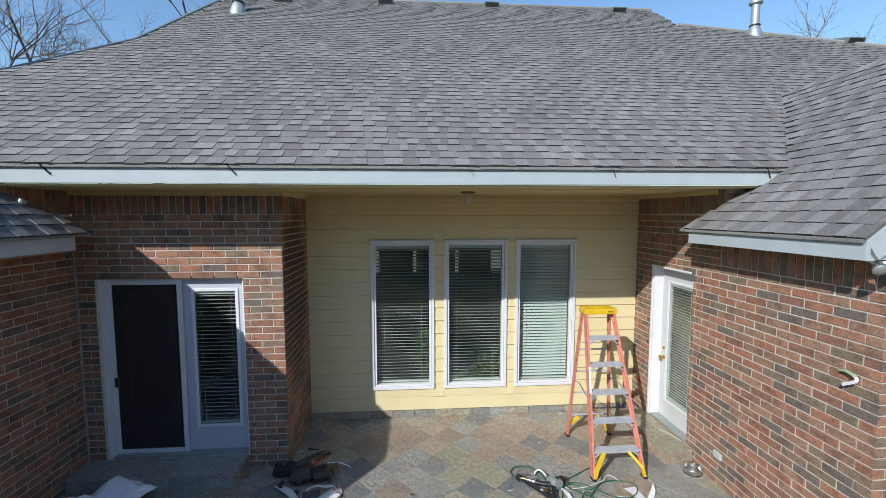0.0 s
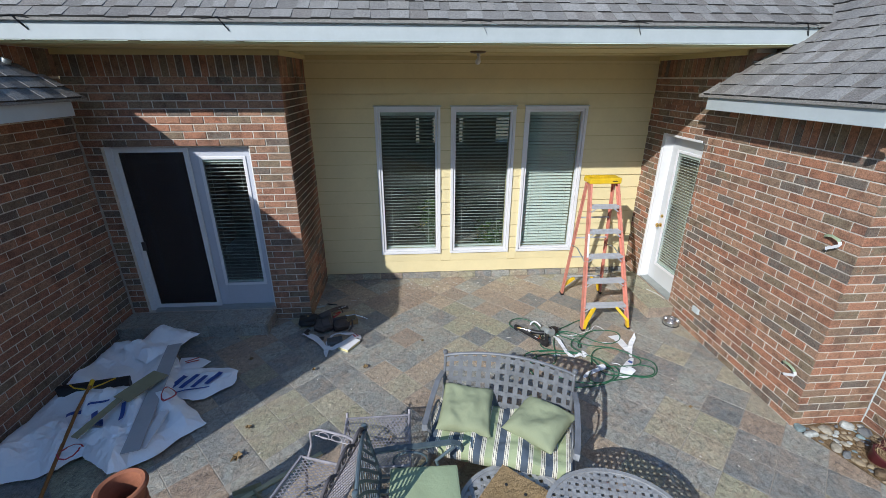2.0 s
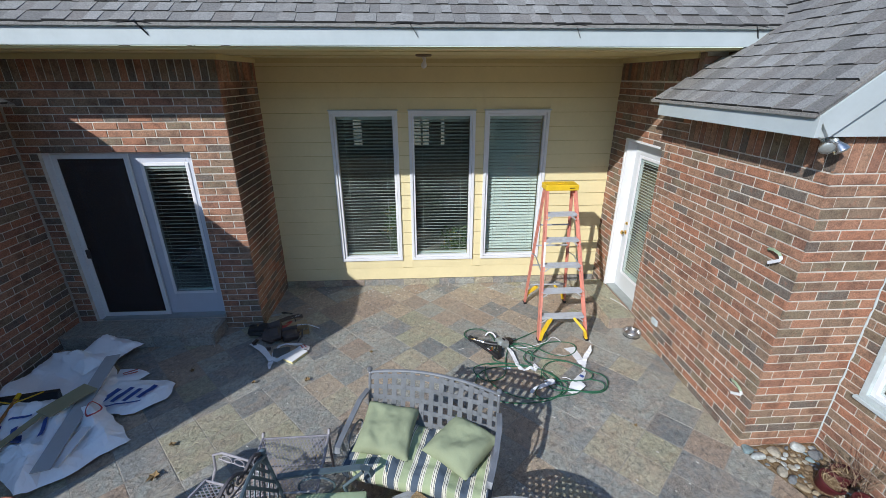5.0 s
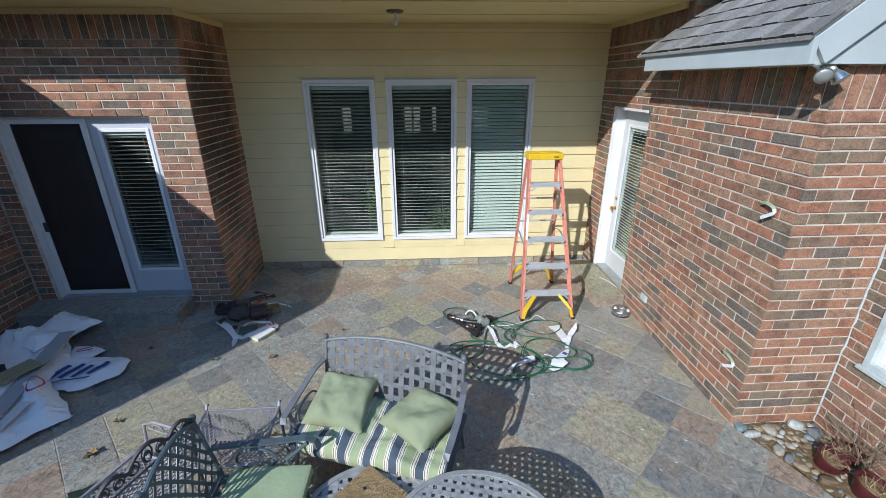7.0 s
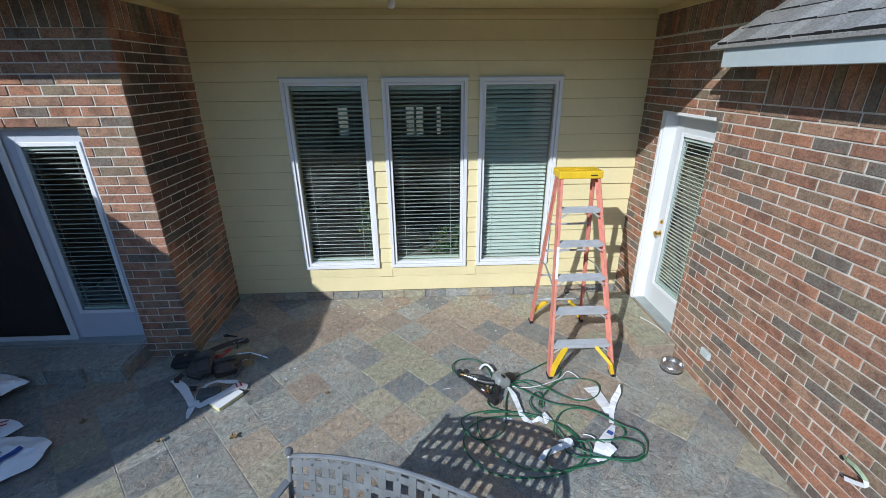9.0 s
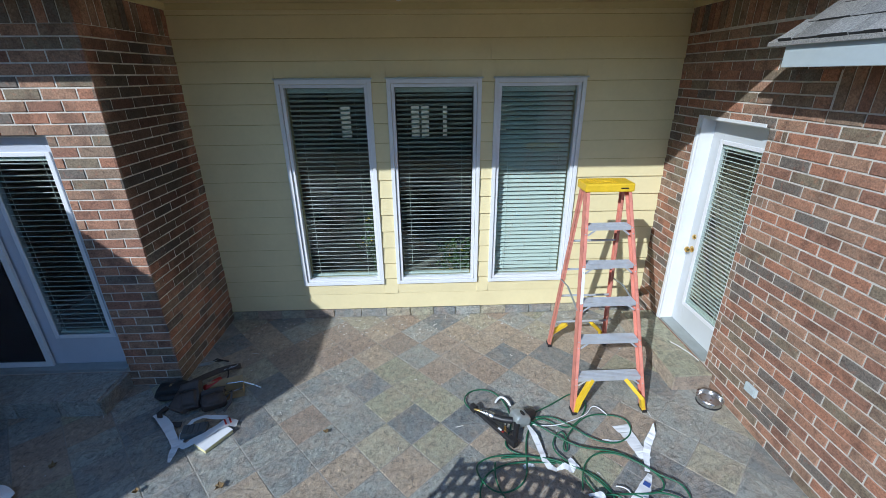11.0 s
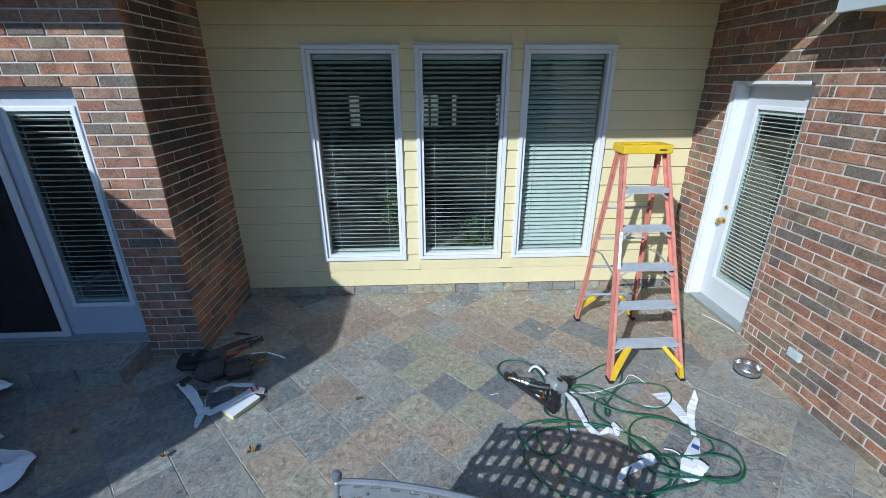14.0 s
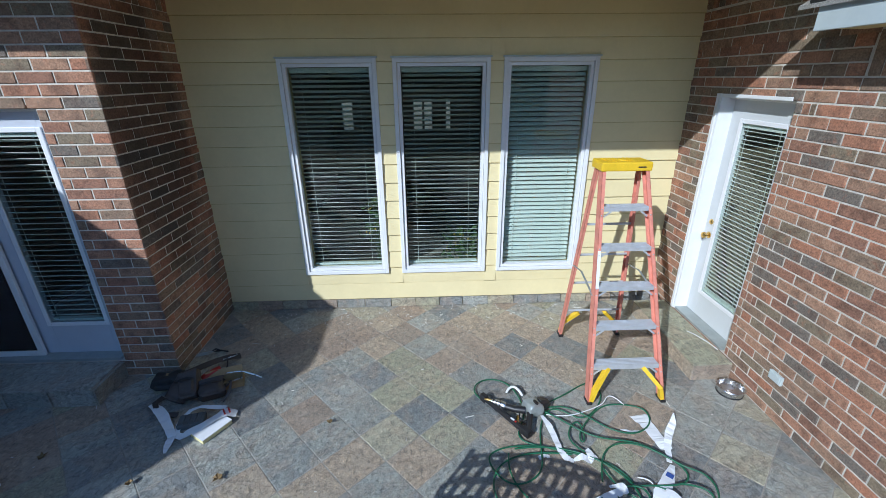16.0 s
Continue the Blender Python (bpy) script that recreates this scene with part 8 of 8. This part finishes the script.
def tile_kind(cell, x, y):
    """Browner stones lie along the porch wall, bluer ones towards the planting bed."""
    w = (0.06, 0.22, 0.12, 0.60) if y > 4.9 else (0.30, 0.46, 0.18, 0.06) if x > 1.9 and y < 3.9 else (0.16, 0.38, 0.20, 0.26)
    pick = rnd.choices(("blue", "grey", "olive", "rust"), w)[0]
    return TILE_KIND.get(cell, pick)


def clip(poly, outline_side):
    """Cuts a polygon by the half-plane a*x + b*y <= c."""
    a, b, c = outline_side
    out = []
    for p, q in zip(poly, poly[1:] + poly[:1]):
        dp, dq = a * p[0] + b * p[1] - c, a * q[0] + b * q[1] - c
        if dp <= 0:
            out.append(p)
        if (dp < 0) != (dq < 0) and abs(dp - dq) > 1e-9:
            k = dp / (dp - dq)
            out.append((p[0] + (q[0] - p[0]) * k, p[1] + (q[1] - p[1]) * k))
    return out


def sides_for(x, y):
    """The straight borders near a place on the patio."""
    s = [(-1, 0, 3.68), (0, 1, SIDING_Y - 0.025)]
    if y > 2.64:
        s.append((1, 0, RIGHT_X))
    if y > 4.6 and x < -1.0:
        s.append((0, 1, LEFT_Y) if x < COL_X else (-1, 0, -COL_X))
    if y <= 2.64:
        for (x0, y0), (x1, y1) in zip(edge, edge[1:]):
            if y1 <= y <= y0 + 0.01 or (y > edge[0][1] and (x0, y0) == edge[0]):
                nx, ny = -(y1 - y0), (x1 - x0)
                s.append((nx, ny, nx * x0 + ny * y0))
    return s


count, verts, faces = 0, [], []
TC, TS = math.cos(TILE_TURN), math.sin(TILE_TURN)
for i in range(-18, 34):
    for j in range(-18, 34):
        x = TILE_AT[0] + ((i + 0.5) * TC - (j + 0.5) * TS) * TILE
        y = TILE_AT[1] + ((i + 0.5) * TS + (j + 0.5) * TC) * TILE
        if not (-3.9 < x < 4.0 and -1.3 < y < 6.2):
            continue
        h = (TILE - TILE_J) / 2
        poly = [(x + (a * TC - b * TS) * h, y + (a * TS + b * TC) * h) for a, b in ((-1, -1), (1, -1), (1, 1), (-1, 1))]
        full = list(poly)
        for s in sides_for(x, y):
            poly = clip(poly, s)
            if len(poly) < 3:
                break
        if len(poly) < 3:
            continue
        dz = rnd.gauss(0, 0.0006)
        tip = Matrix.Translation((x, y, dz)) @ Matrix.Rotation(rnd.gauss(0, 0.002), 4, "X") @ Matrix.Rotation(rnd.gauss(0, 0.002), 4, "Y") @ Matrix.Rotation(TILE_TURN + radians(90 * rnd.randrange(4)), 4, "Z")
        if poly == full and count < 300 and y > 1.6:
            piece("tile", TILE_ME[tile_kind((i, j), x, y)], floor, tip)
            count += 1
        else:
            k, n = len(verts), len(poly)
            verts += [(px, py, -0.02) for px, py in poly] + [(px, py, dz) for px, py in poly]
            faces += [tuple(range(k + n, k + 2 * n))] + [(k + a, k + (a + 1) % n, k + n + (a + 1) % n, k + n + a) for a in range(n)]
ob = new("tiles_cut", soup("tiles_cut", verts, faces, SLATE_J))
ob.parent = floor
ob["kind"] = "stuff"

# ---------------------------------------------------------------- pieces of walls and paving
lay_bricks(wall_left, M_LEFT, 4.05, 0, 2.64, [], near=lambda u, z: u < 2.2 and z > 0.3, seed=11)
lay_bricks(wall_door_left, M_LFRONT, 2.2, 0, SOFFIT_Z, [hole_ld], soldiers=[(2.935, SOFFIT_Z, 0, 2.2)], near=lambda u, z: True, seed=12)
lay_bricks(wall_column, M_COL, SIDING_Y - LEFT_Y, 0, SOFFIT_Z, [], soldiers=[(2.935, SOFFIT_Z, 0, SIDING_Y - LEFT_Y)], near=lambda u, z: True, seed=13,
           mesh=soup("brick_shade_stain", brick_verts(BLEN - JOINT, COURSE - JOINT), BRICK_F, BRICK_SHADE_STAIN), joined=BRICK_SHADE_STAIN_J)
lay_bricks(wall_right, M_RIGHT, SIDING_Y - FRONT_Y, 0, 2.635, [hole_rd], soldiers=[(2.385, 2.635, 0, 1.6)], near=lambda u, z: u < 2.6 and z > 0.4, seed=14, closers=True)
lay_bricks(wall_right_front, M_RFRONT, FAR_X - RIGHT_X, 0, 2.63, [], soldiers=[(2.385, 2.63, 0, FAR_X - RIGHT_X)], near=lambda u, z: True, seed=15)
lay_bricks(wall_right_side, M_RSIDE, FRONT_Y + 1.5, 0, 2.63, [hole_w4], near=lambda u, z: u > 2.6, seed=16)
lay_bricks(wall_left_upper, UP_L, 0.84, 2.608, SOFFIT_Z, [], soldiers=[(2.935, SOFFIT_Z, 0, 0.84)], near=lambda u, z: True, seed=17)
lay_bricks(wall_right_upper, UP_R, SIDING_Y - FRONT_Y - 1.6, 2.608, SOFFIT_Z, [], soldiers=[(2.935, SOFFIT_Z, 0, SIDING_Y - FRONT_Y - 1.6)], near=lambda u, z: True, seed=18)
lay_bricks(wall_right_upper, along(RIGHT_X + 0.22, FRONT_Y + 1.6, -1, 0), 0.22, 2.608, SOFFIT_Z, [], near=lambda u, z: True, seed=19)
